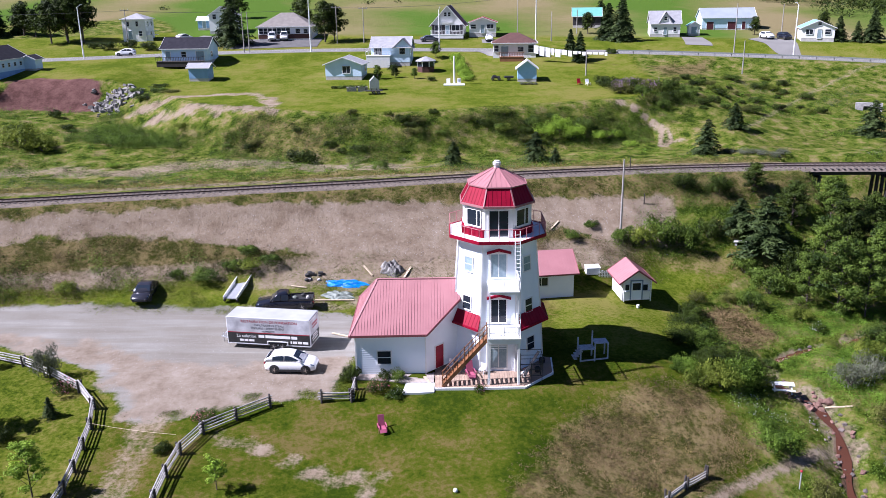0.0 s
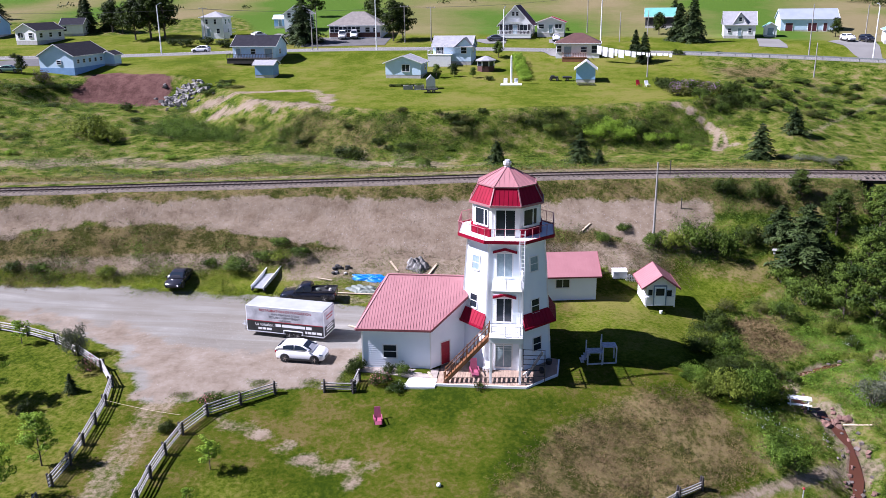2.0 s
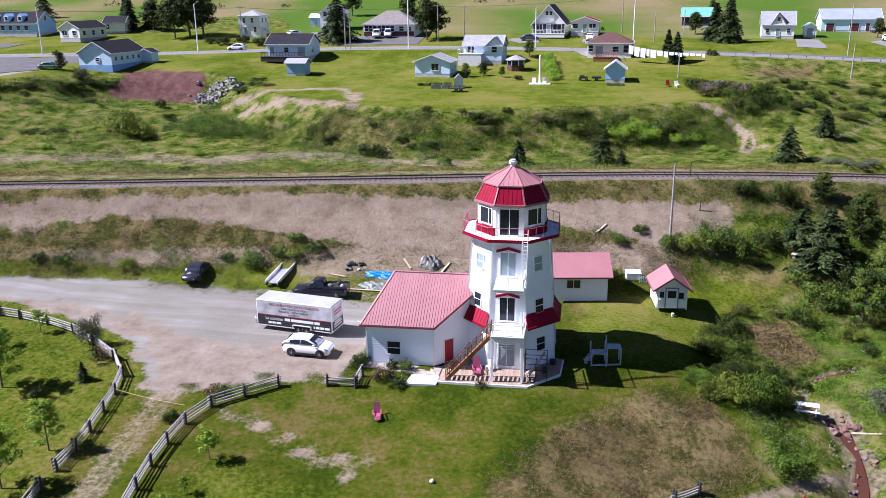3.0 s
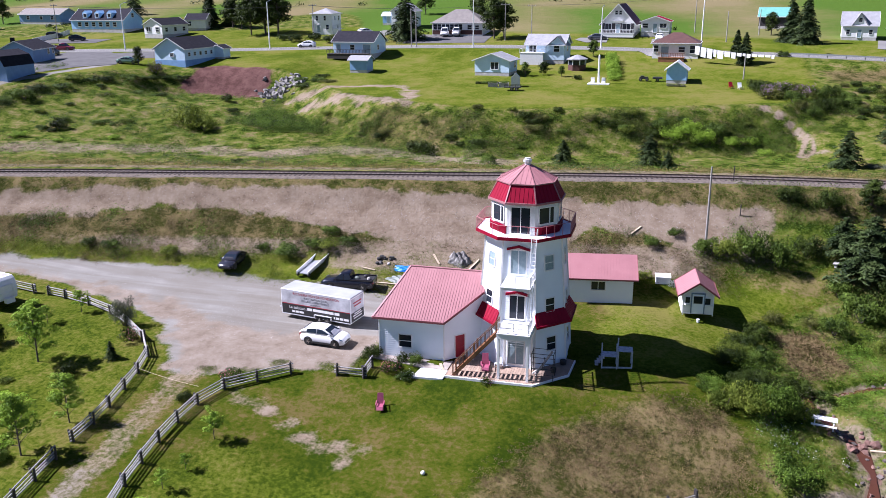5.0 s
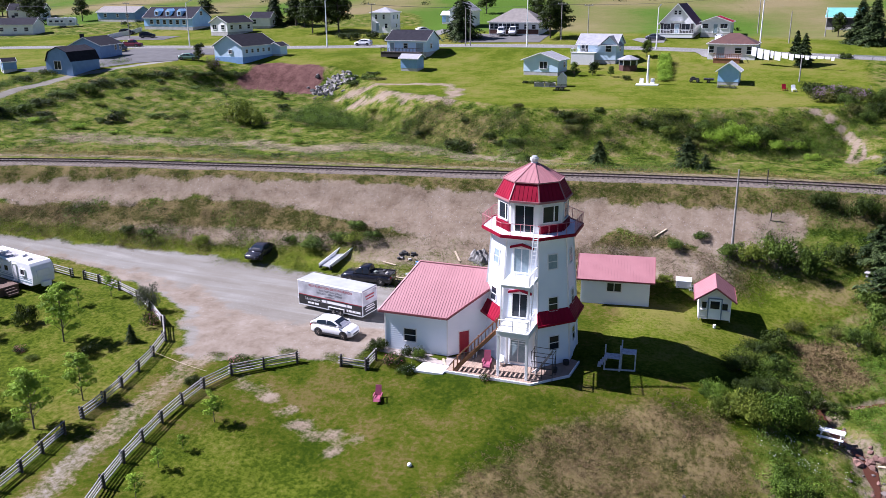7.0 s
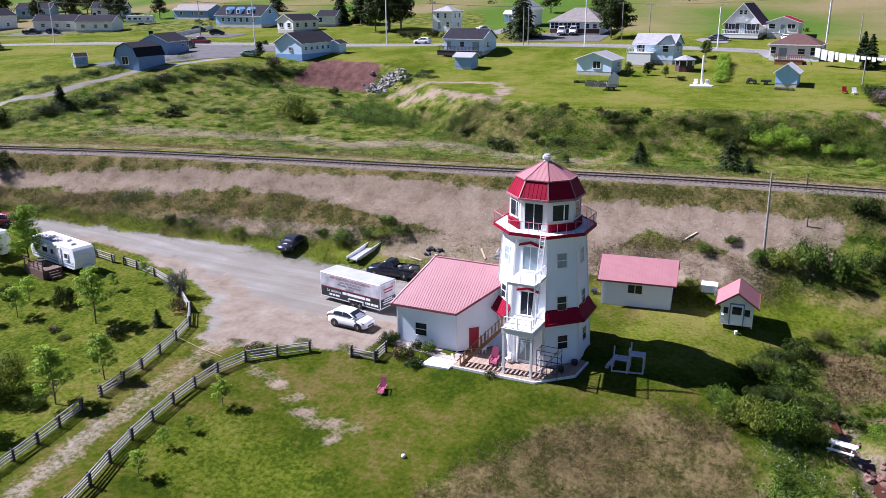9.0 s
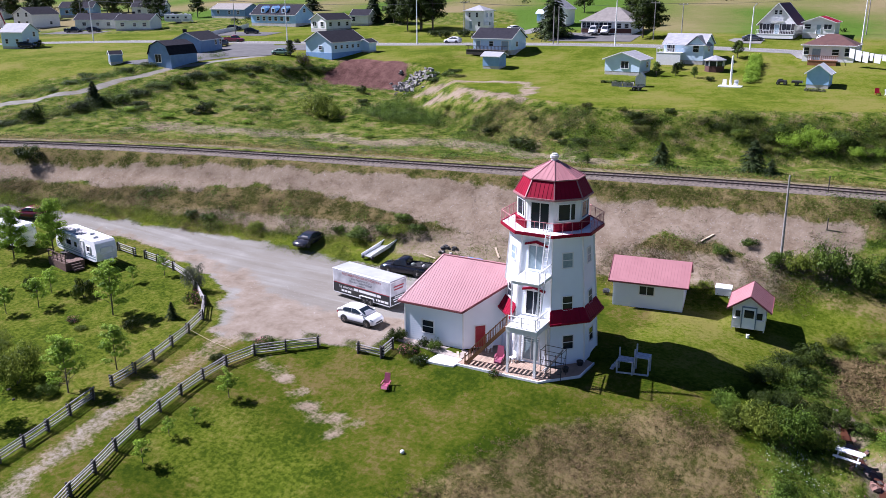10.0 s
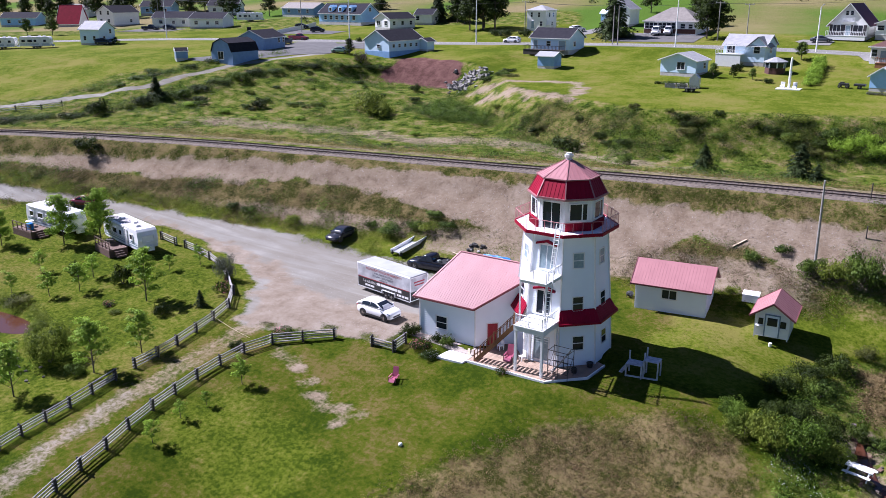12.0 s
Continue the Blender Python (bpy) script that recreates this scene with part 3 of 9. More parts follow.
    mown = ramp(both(both(big, mid, 0.6), fine, 0.75), (1.22, (0.052, 0.076, 0.004)), (1.36, (0.090, 0.112, 0.009)), (1.53, (0.138, 0.130, 0.030)))
    c = mix(mask("lawn"), wild, lawn)
    c = mix(mask("mown"), c, mown)
    c = mix(mask("field"), c, field)
    c = mix(mask("dry"), c, dry)
    c = mix(mask("soil"), c, soil)
    c = mix(mask("redsoil", 0.5), c, red)
    loose = ramp(both(mid, fine, 0.5), (0.70, (0.155, 0.122, 0.090)), (0.92, (0.212, 0.176, 0.138)), (1.12, (0.258, 0.222, 0.182)))
    c = mix(mask("gravel"), c, mix(mask("earth"), gravel, loose))
    L(c, b.inputs["Base Color"])
    bp = N("ShaderNodeBump")
    bp.inputs["Strength"].default_value, bp.inputs["Distance"].default_value = 1.0, 0.14
    soft = N("ShaderNodeMapRange")
    soft.inputs[3].default_value, soft.inputs[4].default_value = 1.0, 0.35
    L(mask("lawn"), soft.inputs[0])
    relief = N("ShaderNodeMath")
    relief.operation = "MULTIPLY"
    L(both(small, tiny, 0.5), relief.inputs[0])
    L(soft.outputs[0], relief.inputs[1])
    L(relief.outputs[0], bp.inputs["Height"])
    L(bp.outputs[0], b.inputs["Normal"])
    return m


me.materials.append(ground_material())
tagged(new("ground", me), "grassy slope with lawn, gravel lot and dry patches", "ground", kind="structure")


# ---- building helpers ----
def wpart(name, bm, material, parent, label="", smooth=False, bevel=0.0):
    """A part whose mesh is written in world metres, under a thing that is not turned."""
    return part(name, bm, material, parent, label, smooth, bevel, loc=tuple(-v for v in parent.matrix_basis.translation))


def lap(bm, p, q, z0, z1, board=0.2, out=0.022, inset=0.0):
    """Lapped boards on a wall from p to q (outside to the right of the way from p to q), between z0 and z1."""
    p, q = Vector((*p, 0)), Vector((*q, 0))
    n = Vector(((q - p).y, -(q - p).x, 0)).normalized()
    rows = max(1, round((z1 - z0) / board))
    for i in range(rows):
        a, b = z0 + (z1 - z0) * i / rows, z0 + (z1 - z0) * (i + 1) / rows
        o = n * out
        v = [bm.verts.new(w) for w in (p + o + Vector((0, 0, a)), q + o + Vector((0, 0, a)), q + n * 0.002 + Vector((0, 0, b)), p + n * 0.002 + Vector((0, 0, b)))]
        bm.faces.new(v)
        u = [bm.verts.new(w) for w in (p + Vector((0, 0, a)), q + Vector((0, 0, a)))]
        bm.faces.new((u[0], u[1], v[1], v[0]))


def boards(parent, mat, p, q, z0, z1, loc=(0, 0, 0), board=0.2):
    """The same boards, each a part of its own."""
    n = max(1, round((z1 - z0) / board))
    for i in range(n):
        b = B()
        lap(b, p, q, z0 + (z1 - z0) * i / n, z0 + (z1 - z0) * (i + 1) / n, 99)
        part("board", b, mat, parent, loc=loc)


def wall_m(p, q, z=0.0, u=0.5, lean=0.0):
    """A frame on a wall from p to q (seen from outside, left to right): x along, -y outwards, z up; at the share u of its length."""
    p, q = Vector((*p, 0)), Vector((*q, 0))
    x = (q - p).normalized()
    y = Vector((-x.y, x.x, 0))
    up = (Vector((0, 0, 1)) + y * lean).normalized()
    m = Matrix((x, up.cross(x), up)).transposed().to_4x4()
    m.translation = p + (q - p) * u + Vector((0, 0, z))
    return m


def window(parent, m, w, h, kind="sash", trim=None, pane=None, glass_label="", name="window", out=0.075):
    """A window on a wall frame m (its sill's middle): frame proud of the wall, panes set back in it."""
    base = parent.matrix_basis.translation
    mm = Matrix.Translation(-base) @ m
    trim, pane = trim or M["trim"], pane or M["glass"]
    t = min(0.10, 0.10 * w)
    f = B()
    box(f, -w / 2 - t, -w / 2, -out, 0.06, -t, h + t, mm)
    box(f, w / 2, w / 2 + t, -out, 0.06, -t, h + t, mm)
    box(f, -w / 2, w / 2, -out, 0.06, h, h + t, mm)
    box(f, -w / 2, w / 2, -out - 0.04, 0.06, -t, 0, mm)
    if kind == "sash":
        cuts = [(-w / 2, w / 2, 0, h / 2 - 0.03), (-w / 2, w / 2, h / 2 + 0.03, h)]
        box(f, -w / 2, w / 2, -out * 0.7, 0.05, h / 2 - 0.03, h / 2 + 0.03, mm)
    elif kind == "slide":
        cuts = [(-w / 2, -0.03, 0, h), (0.03, w / 2, 0, h)]
        box(f, -0.03, 0.03, -out * 0.7, 0.05, 0, h, mm)
    elif kind == "side":
        c = w * 0.22
        cuts = [(-w / 2, c - 0.05, 0, h), (c + 0.05, w / 2, 0, h)]
        box(f, c - 0.05, c + 0.05, -out * 0.7, 0.05, 0, h, mm)
    else:
        cuts = [(-w / 2, w / 2, 0, h)]
    fr = part(name, f, trim, parent)
    for a, b, c, d in cuts:
        g = B()
        box(g, a, b, -out * 0.55, 0.03, c, d, mm)
        p = part("pane", g, pane, fr)
        if glass_label:
            p["label"] = glass_label
    return fr


def seams(parent, mat, eave_a, eave_b, top_a, top_b, step=0.42, w=0.04, h=0.02, loc=(0, 0, 0)):
    """Ribs running up a roof plane from its eave line to its top line (both from a to b)."""
    ea, eb, ta, tb = map(Vector, (eave_a, eave_b, top_a, top_b))
    n = max(1, int((eb - ea).length / step))
    up = (eb - ea).cross(ta - ea).normalized()
    if up.z < 0:
        up = -up
    for i in range(n + 1):
        p, e = ea.lerp(eb, i / n), (eb - ea).normalized()
        d0 = (p - ea).dot(e)
        ua, ub = (ta - ea).dot(e), (tb - ea).dot(e)
        run = ((ta - ea) - e * ua)
        k = 1.0
        if d0 < ua:
            k = d0 / max(ua, 1e-6)
        elif d0 > ub:
            k = ((eb - ea).length - d0) / max((eb - ea).length - ub, 1e-6)
        if k > 0.03:
            part("rib", beam(B(), p + up * h * 0.3, p + run * k + up * h * 0.3, w, h), mat, parent, loc=loc)


# ---- lighthouse tower ----
TX, TY = 4.33, 68.6
lighthouse = thing("lighthouse", "white eight-sided lighthouse tower with crimson metal roof", "lighthouse", pose(TX, TY, 0.1))
APO = lambda z: float(np.interp(z, (0, 4, 11.3), (3.95, 3.74, 3.2)))


def facet(angle, z, ap=None, u=0.0, lean=0.066):
    """A frame on a side of the tower whose outward way is at the angle."""
    ap = APO(z) if ap is None else ap
    a = radians(angle)
    n, x = Vector((math.cos(a), math.sin(a), 0)), Vector((-math.sin(a), math.cos(a), 0))
    up = (Vector((0, 0, 1)) - n * lean).normalized()
    m = Matrix((x, up.cross(x), up)).transposed().to_4x4()
    m.translation = Vector((TX, TY, 0.1)) + n * ap + x * u + Vector((0, 0, z))
    return m


b = B()
rows = 56
rings = []
for i in range(rows):
    z0, z1 = 11.35 * i / rows, 11.35 * (i + 1) / rows
    rings += [octagon(APO(z0) + 0.02, z0), octagon(APO(z1), z1)]
loft(b, rings)
part("tower_wall", b, M["siding"], lighthouse, "white lapped tower siding")
for i in range(8):
    a = [octagon(APO(z) + 0.03, z)[i] for z in (0, 4, 11.35)]
    part("corner_board", beam(B(), a[0], a[1], 0.12), M["trim"], lighthouse)
    part("corner_board", beam(B(), a[1], a[2], 0.12), M["trim"], lighthouse)
for ang in (225, 315, 0, 45, 90, 135):
    i = [292.5, 337.5, 22.5, 67.5, 112.5, 157.5, 202.5, 247.5].index((ang + 22.5) % 360)
    j = (ang - 22.5) % 360
    lo, hi = octagon(4.38, 3.92), octagon(3.72, 5.0)
    k0, k1 = round((j - 22.5) / 45) % 8, round((ang + 22.5 - 22.5) / 45) % 8
    b = B()
    slab(b, [lo[k0], lo[k1], hi[k1], hi[k0]], 0.10)
    sk = part("skirt_roof", b, M["crimson"], lighthouse, "crimson ribbed metal skirt roof")
    seams(sk, M["crimson"], lo[k0], lo[k1], hi[k0], hi[k1], 0.38, 0.04, 0.03)
    part("skirt_edge", beam(B(), lo[k0], lo[k1], 0.06, 0.2), M["crimson"], sk)

# gallery
b = B()
loft(b, [octagon(3.25, 11.2), octagon(3.95, 11.36), octagon(3.98, 11.52), octagon(2.7, 11.52)], caps=False)
part("gallery_floor", b, M["white"], lighthouse, "pale grey gallery deck")
b = B()
loft(b, [octagon(3.99, 11.30), octagon(4.08, 11.30), octagon(4.08, 11.57), octagon(3.99, 11.57), octagon(3.99, 11.30)], caps=False)
part("gallery_fascia", b, M["crimson"], lighthouse, "crimson gallery edge")
rail_pink = surf("faded_red_rail", (0.50, 0.20, 0.21), (0.40, 0.13, 0.15), 4, 0.5)
oc = [Vector(p) for p in octagon(4.0, 11.55)]
for i in range(8):
    p, q = oc[i], oc[(i + 1) % 8]
    side = (i * 45 + 45) % 360
    b = B()
    for k in range(4):
        c = p.lerp(q, k / 4)
        tube(b, c, c + Vector((0, 0, 1.0)), 0.022, n=6)
    tube(b, p + Vector((0, 0, 1.0)), q + Vector((0, 0, 1.0)), 0.026, n=6)
    if side not in (270, 225, 315):
        tube(b, p + Vector((0, 0, 0.08)), q + Vector((0, 0, 0.08)), 0.018, n=6)
        for k in range(1, 27):
            c = p.lerp(q, k / 27)
            beam(b, c + Vector((0, 0, 0.08)), c + Vector((0, 0, 1.0)), 0.012)
    part("gallery_rail", b, rail_pink, lighthouse, "thin faded red gallery railing")

# lantern room
b = B()
loft(b, [octagon(2.80, 11.5), octagon(2.80, 14.25)])
part("lantern_wall", b, M["white"], lighthouse)
for ang in range(0, 360, 45):
    if ang != 270:
        b = B()
        m = Matrix.Translation(-Vector((TX, TY, 0.1))) @ facet(ang, 11.5, 2.80, 0, 0)
        box(b, -1.1, 1.1, -0.16, 0.02, 0, 0.68, m)
        for k in range(-7, 8):
            box(b, k * 0.145 - 0.02, k * 0.145 + 0.02, -0.185, -0.16, 0.02, 0.64, m)
        box(b, -1.16, 1.16, -0.21, 0.02, 0.64, 0.70, m)
        part("lantern_panel", b, M["crimson"], lighthouse, "crimson ribbed panel under a lantern window")
        window(lighthouse, facet(ang, 12.44, 2.81, 0, 0), 1.45, 1.32, "side", name="lantern_window")
window(lighthouse, facet(270, 11.64, 2.81, 0, 0), 1.55, 2.2, "slide", name="lantern_door")
for lo, hi, nm, mt, lab in (((3.06, 14.22), (2.28, 15.72), "mansard_roof", "crimson", "steep crimson metal roof"), ((2.42, 15.70), (0.16, 16.95), "cap_roof", "red_roof", "faded red metal roof cap")):
    a, c = octagon(*lo), octagon(*hi)
    for i in range(8):
        j = (i + 1) % 8
        b = B()
        slab(b, [a[i], a[j], c[j], c[i]], 0.06)
        rf = part(nm, b, M[mt], lighthouse, lab)
        seams(rf, M[mt], a[i], a[j], c[i], c[j], 0.36, 0.035, 0.025)
        part("hip_cap", beam(B(), a[i], c[i], 0.10, 0.08), M["red_roof"], rf)
b = B()
loft(b, [octagon(2.85, 14.1), octagon(3.12, 14.1), octagon(3.12, 14.27), octagon(2.85, 14.27)], caps=False)
part("eave_band", b, M["red_roof"], lighthouse)
b = B()
loft(b, [octagon(2.3, 15.62), octagon(2.46, 15.62), octagon(2.46, 15.72), octagon(2.3, 15.72)], caps=False)
part("cap_band", b, M["red_roof"], lighthouse)
b = B()
loft(b, [octagon(0.30, 16.78), octagon(0.24, 17.0), octagon(0.24, 17.08), octagon(0.34, 17.12), octagon(0.34, 17.34), octagon(0.22, 17.36), octagon(0.22, 17.48)])
part("vent_cap", b, M["alu"], lighthouse, "pale metal roof vent")

# windows on the tower sides
for ang in (225, 315, 0, 45, 180):
    for z, w, h, u in ((8.55, 0.85, 1.2, 0.0), (4.9 if ang != 225 else 5.2, 0.85, 1.15, 0.0), (1.45, 0.9, 1.15, 0.1)):
        if ang in (180, 225) and z < 3 or ang == 180:
            continue
        window(lighthouse, facet(ang, z, None, u if ang != 225 else -0.1), w, h, "sash", pane=M["curtain"] if z > 8 else None)

# front doors, pediments
for z, w, h, pn in ((0.35, 1.35, 2.0, M["curtain"]), (4.4, 1.25, 2.0, M["glass"]), (8.3, 1.25, 1.98, M["curtain"])):
    window(lighthouse, facet(270, z, None, -0.02), w, h, "slide", pane=pn, name="glass_door", out=0.07)
    if z > 1:
        m = Matrix.Translation(-Vector((TX, TY, 0.1))) @ facet(270, z + h + 0.12)
        b = B()
        for sgn in (-1, 1):
            q = [m @ Vector(p) for p in ((0, -0.02, 0.36), (sgn * 1.0, -0.02, 0.08), (sgn * 1.0, -0.02, -0.10), (0, -0.02, 0.16))]
            f = [m @ Vector(p) for p in ((0, -0.28, 0.36), (sgn * 1.0, -0.28, 0.08), (sgn * 1.0, -0.28, -0.10), (0, -0.28, 0.16))]
            loft(b, [q, f])
        part("pediment", b, M["crimson"], lighthouse, "small crimson gable board")
        b = B()
        m2 = m
        loft(b, [[m @ Vector(p) for p in ((-0.8, yy, -0.02), (0.8, yy, -0.02), (0, yy, 0.18))] for yy in (0.0, -0.06)])
        part("pediment_panel", b, M["trim"], lighthouse)

# front porch: posts, two balconies, rails, ladder
porch = thing("porch", "white two-storey timber porch with balconies", "porch", pose(4.57, 62.0, 0.1))
X0, X1, YF = 3.36, 5.78, 62.0
for x, y, z0, z1 in ((X0, YF, 0.1, 3.8), (X1, YF, 0.1, 3.8), (X0 + 0.02, 64.5, 0.15, 3.8), (X1 - 0.02, 64.5, 0.15, 3.8)):
    b = B()
    box(b, x - 0.10, x + 0.10, y - 0.10, y + 0.10, z0, z1)
    wpart("post", b, M["white"], porch, bevel=0.015)
for y0, z, yb, x0, x1 in ((YF - 0.15, 4.3, 64.75, X0 - 0.16, X1 + 0.16), (YF + 0.35, 8.15, 65.15, X0 + 0.02, X1 + 0.05)):
    n = 9
    for i in range(n):
        b = B()
        box(b, x0 + (x1 - x0) * i / n + 0.006, x0 + (x1 - x0) * (i + 1) / n - 0.006, y0 - 0.05, yb, z - 0.05, z)
        wpart("floor_board", b, M["white"], porch)
    b = B()
    d = 0.42 if z < 5 else 0.2
    box(b, x0, x1, y0, y0 + 0.08, z - 0.06 - d, z - 0.06)
    box(b, x0, x0 + 0.08, y0 + 0.085, yb, z - 0.06 - d, z - 0.06)
    box(b, x1 - 0.08, x1, y0 + 0.085, yb, z - 0.06 - d, z - 0.06)
    box(b, x0 + 0.09, x1 - 0.09, y0 + 0.09, yb, z - 0.12, z - 0.065)
    wpart("balcony_fascia", b, M["white"], porch)
for x in (X0 + 0.06, X1 - 0.02):
    b = B()
    box(b, x - 0.05, x + 0.05, YF + 0.38, YF + 0.48, 4.3, 7.92)
    wpart("upper_post", b, M["white"], porch)
for z, y0, yb in ((4.3, YF - 0.08, 64.6), (8.15, YF + 0.42, 65.0)):
    for x in (X0 + 0.02, (X0 + X1) / 2, X1):
        if z < 5 or x > X0 + 0.1:
            wpart("rail_post", beam(B(), (x, y0, z), (x, y0, z + 0.95), 0.07), M["white"], porch)
    if z < 5:
        wpart("balcony_rail", beam(B(), (X0, y0, z + 0.95), (X1, y0, z + 0.95), 0.09, 0.06), M["white"], porch)
        wpart("balcony_rail", beam(B(), (X0, y0, z + 0.5), (X1, y0, z + 0.5), 0.05, 0.05), M["white"], porch)
    wpart("balcony_rail", beam(B(), (X1, y0, z + 0.95), (X1, yb, z + 0.95), 0.08, 0.06), M["white"], porch)
    for k in range(1, 9):
        y = y0 + (yb - y0) * k / 9
        wpart("baluster", beam(B(), (X1, y, z), (X1, y, z + 0.95), 0.04), M["white"], porch)
ladder = thing("ladder", "white metal ladder from balcony to gallery", "ladder", pose(5.72, 62.3, 4.3))
b = B()
p0, p1 = Vector((0, 0, 0)), Vector((0.05, 1.95, 8.35))
for dx in (-0.2, 0.2):
    beam(b, p0 + Vector((dx, 0, 0)), p1 + Vector((dx, 0, 0)), 0.06, 0.08)
part("side_rail", b, M["white"], ladder)
for k in range(1, 26):
    b = B()
    c = p0.lerp(p1, k / 26)
    tube(b, c - Vector((0.2, 0, 0)), c + Vector((0.2, 0, 0)), 0.025, n=6)
    part("rung", b, M["white"], ladder)

# wooden stairs up to the first balcony
stairs = thing("staircase", "stained wooden outdoor staircase with railings", "staircase", pose(-0.45, 62.1, 0.12))
sb, st = Vector((-0.45, 61.7, 0.15)), Vector((3.2, 61.95, 4.3))
NS = 20
for y in (0, 0.95):
    b = B()
    beam(b, sb + Vector((0, y, 0.0)), st + Vector((0, y, -0.15)), 0.05, 0.28)
    wpart("stringer", b, M["wood"], stairs)
    b = B()
    beam(b, sb + Vector((0, y, 0.95)), st + Vector((0, y, 0.85)), 0.08, 0.05)
    wpart("handrail", b, M["wood"], stairs)
    for k in range(0, 13):
        b = B()
        c = sb.lerp(st, k / 12) + Vector((0, y, 0))
        beam(b, c + Vector((0, 0, -0.1)), c + Vector((0, 0, 0.93 if k % 6 else 1.02)), 0.045 if k % 6 else 0.09)
        wpart("baluster", b, M["wood"], stairs)
for k in range(NS):
    b = B()
    c = sb.lerp(st, (k + 0.7) / NS)
    box(b, c.x - 0.10, c.x + 0.10, c.y + 0.03, c.y + 0.92, c.z - 0.03, c.z + 0.01)
    wpart("tread", b, M["wood"], stairs)

# patio at the tower's foot
patio = thing("patio", "reddish board patio with white edge", "patio", pose(4.0, 63.0, 0.0))
PAT = [(-1.1, 61.5), (6.3, 61.55), (8.9, 64.2), (9.1, 67.2), (7.0, 68), (0, 68), (-1.1, 65.5)]
b = B()
slab(b, [(x, y, 0.13) for x, y in PAT], 0.5)
wpart("patio_base", b, M["patio"], patio)
b = B()
for p, q in zip(PAT[:3], PAT[1:4]):
    beam(b, (*p, 0.02), (*q, 0.02), 0.12, 0.28)
wpart("patio_edge", b, M["white"], patio, "white edge board")
for k in range(34):
    x = -0.95 + k * 0.212
    b = B()
    box(b, x, x + 0.2, 61.62, 64.55, 0.13, 0.165)
    wpart("board", b, M["patio"], patio)
step = thing("step_slab", "white concrete slab beside the wooden stairs", "slab", pose(-2.2, 61.5, 0.1))
b = B()
slab(b, [(-3.75, 60.75, 0.12), (-1.15, 60.9, 0.14), (-1.12, 62.5, 0.16), (-3.5, 62.6, 0.14)], 0.35)
wpart("slab", b, M["white"], step, bevel=0.02)
path = thing("path", "pale concrete path beside the annex", "path", pose(-5.0, 63.0, 0.2))
b = B()
slab(b, [(-8.2, 63.0, 0.34), (-3.4, 62.55, 0.2), (-1.2, 62.55, 0.17), (-1.15, 64.4, 0.2), (-1.9, 63.9, 0.25), (-8.2, 63.85, 0.36)], 0.25)
wpart("paving", b, surf("worn_paving", (0.36, 0.31, 0.27), (0.27, 0.23, 0.20), 1.6, 0.9, bump=0.2), path)

# ---- annex ----
annex = thing("annex", "white single-storey house wing with faded red hipped metal roof", "house", pose(-3.4, 68.0, 0.3))
WA = [(-7.72, 63.95), (-1.87, 64.05), (0.92, 66.85), (0.92, 72.6), (-7.72, 72.5)]
b = B()
slab(b, [(x * 0.999, y, 3.8) for x, y in WA], 3.5)
aw = wpart("wall", b, M["siding"], annex, "white lapped siding")
for p, q in zip(WA, WA[1:] + WA[:1]):
    if (p, q) != (WA[1], WA[2]):
        boards(aw, M["siding"], p, q, 0.3, 3.85)
b = B()
fr = [(-1.87, 64.05), (0.92, 66.85)]
loft(b, [[(p[0] + o * 0.7, p[1] - o * 0.7, z) for p, z in ((fr[0], 0.3), (fr[1], 0.3), (fr[1], 5.95), (fr[0], 4.02))] for o in (0.0, 0.03)])
wpart("slant_wall", b, M["siding"], annex)
for x, y in (WA[0], WA[1], WA[4]):
    b = B()
    box(b, x - 0.06, x + 0.06, y - 0.06, y + 0.06, 0.28, 3.84)
    wpart("corner_board", b, M["trim"], annex)
E0, E1, E2, R1, R0 = (-8.2, 63.5, 3.92), (-1.72, 63.55, 3.94), (1.15, 66.45, 6.02), (1.15, 68.25, 7.32), (-6.05, 68.25, 7.32)
BK0, BK1 = (-8.2, 73.0, 3.92), (1.15, 73.0, 3.92)
for nm, pts, se in (("roof_front", (E0, E1, E2, R1, R0), None), ("roof_back", (BK1, BK0, R0, R1), (BK1, BK0, R1, R0)), ("roof_hip", (BK0, E0, R0), (BK0, E0, R0, R0))):
    b = B()
    slab(b, pts, 0.09)
    rf = wpart("roof", b, M["red_roof"], annex, "faded red ribbed metal roof")
    if se:
        seams(rf, M["red_roof"], *se, step=0.4, w=0.03, h=0.016)
    else:
        n = 38
        for i in range(n + 1):
            x = E0[0] + (1.1 - E0[0]) * i / n
            y0 = 63.52 if x < E1[0] else 63.55 + (x - E1[0]) * (E2[1] - E1[1]) / (E2[0] - E1[0])
            yt = 68.25 if x > R0[0] else 63.5 + (x - E0[0]) / (R0[0] - E0[0]) * 4.75
            zt = lambda y: 3.93 + (y - 63.5) * (7.32 - 3.93) / 4.75
            if yt - y0 > 0.15:
                part("rib", beam(B(), (x, y0, zt(y0) + 0.006), (x, yt, zt(yt) + 0.006), 0.05, 0.02), M["red_roof"], rf)
b = B()
beam(b, E0, R0, 0.16, 0.08)
beam(b, BK0, R0, 0.16, 0.08)
beam(b, R0, R1, 0.2, 0.08)
wpart("ridge_cap", b, M["red_roof"], annex)
b = B()
beam(b, E0, E1, 0.05, 0.2)
beam(b, E1, E2, 0.05, 0.2)
beam(b, E0, BK0, 0.05, 0.2)
wpart("fascia", b, M["faded_red"], annex, "dark red roof edge")
b = B()
slab(b, [(E0[0] + .02, 63.55, 3.86), (E1[0], 63.6, 3.86), (-1.87, 64.0, 3.86), (-7.7, 63.95, 3.86)], 0.03)
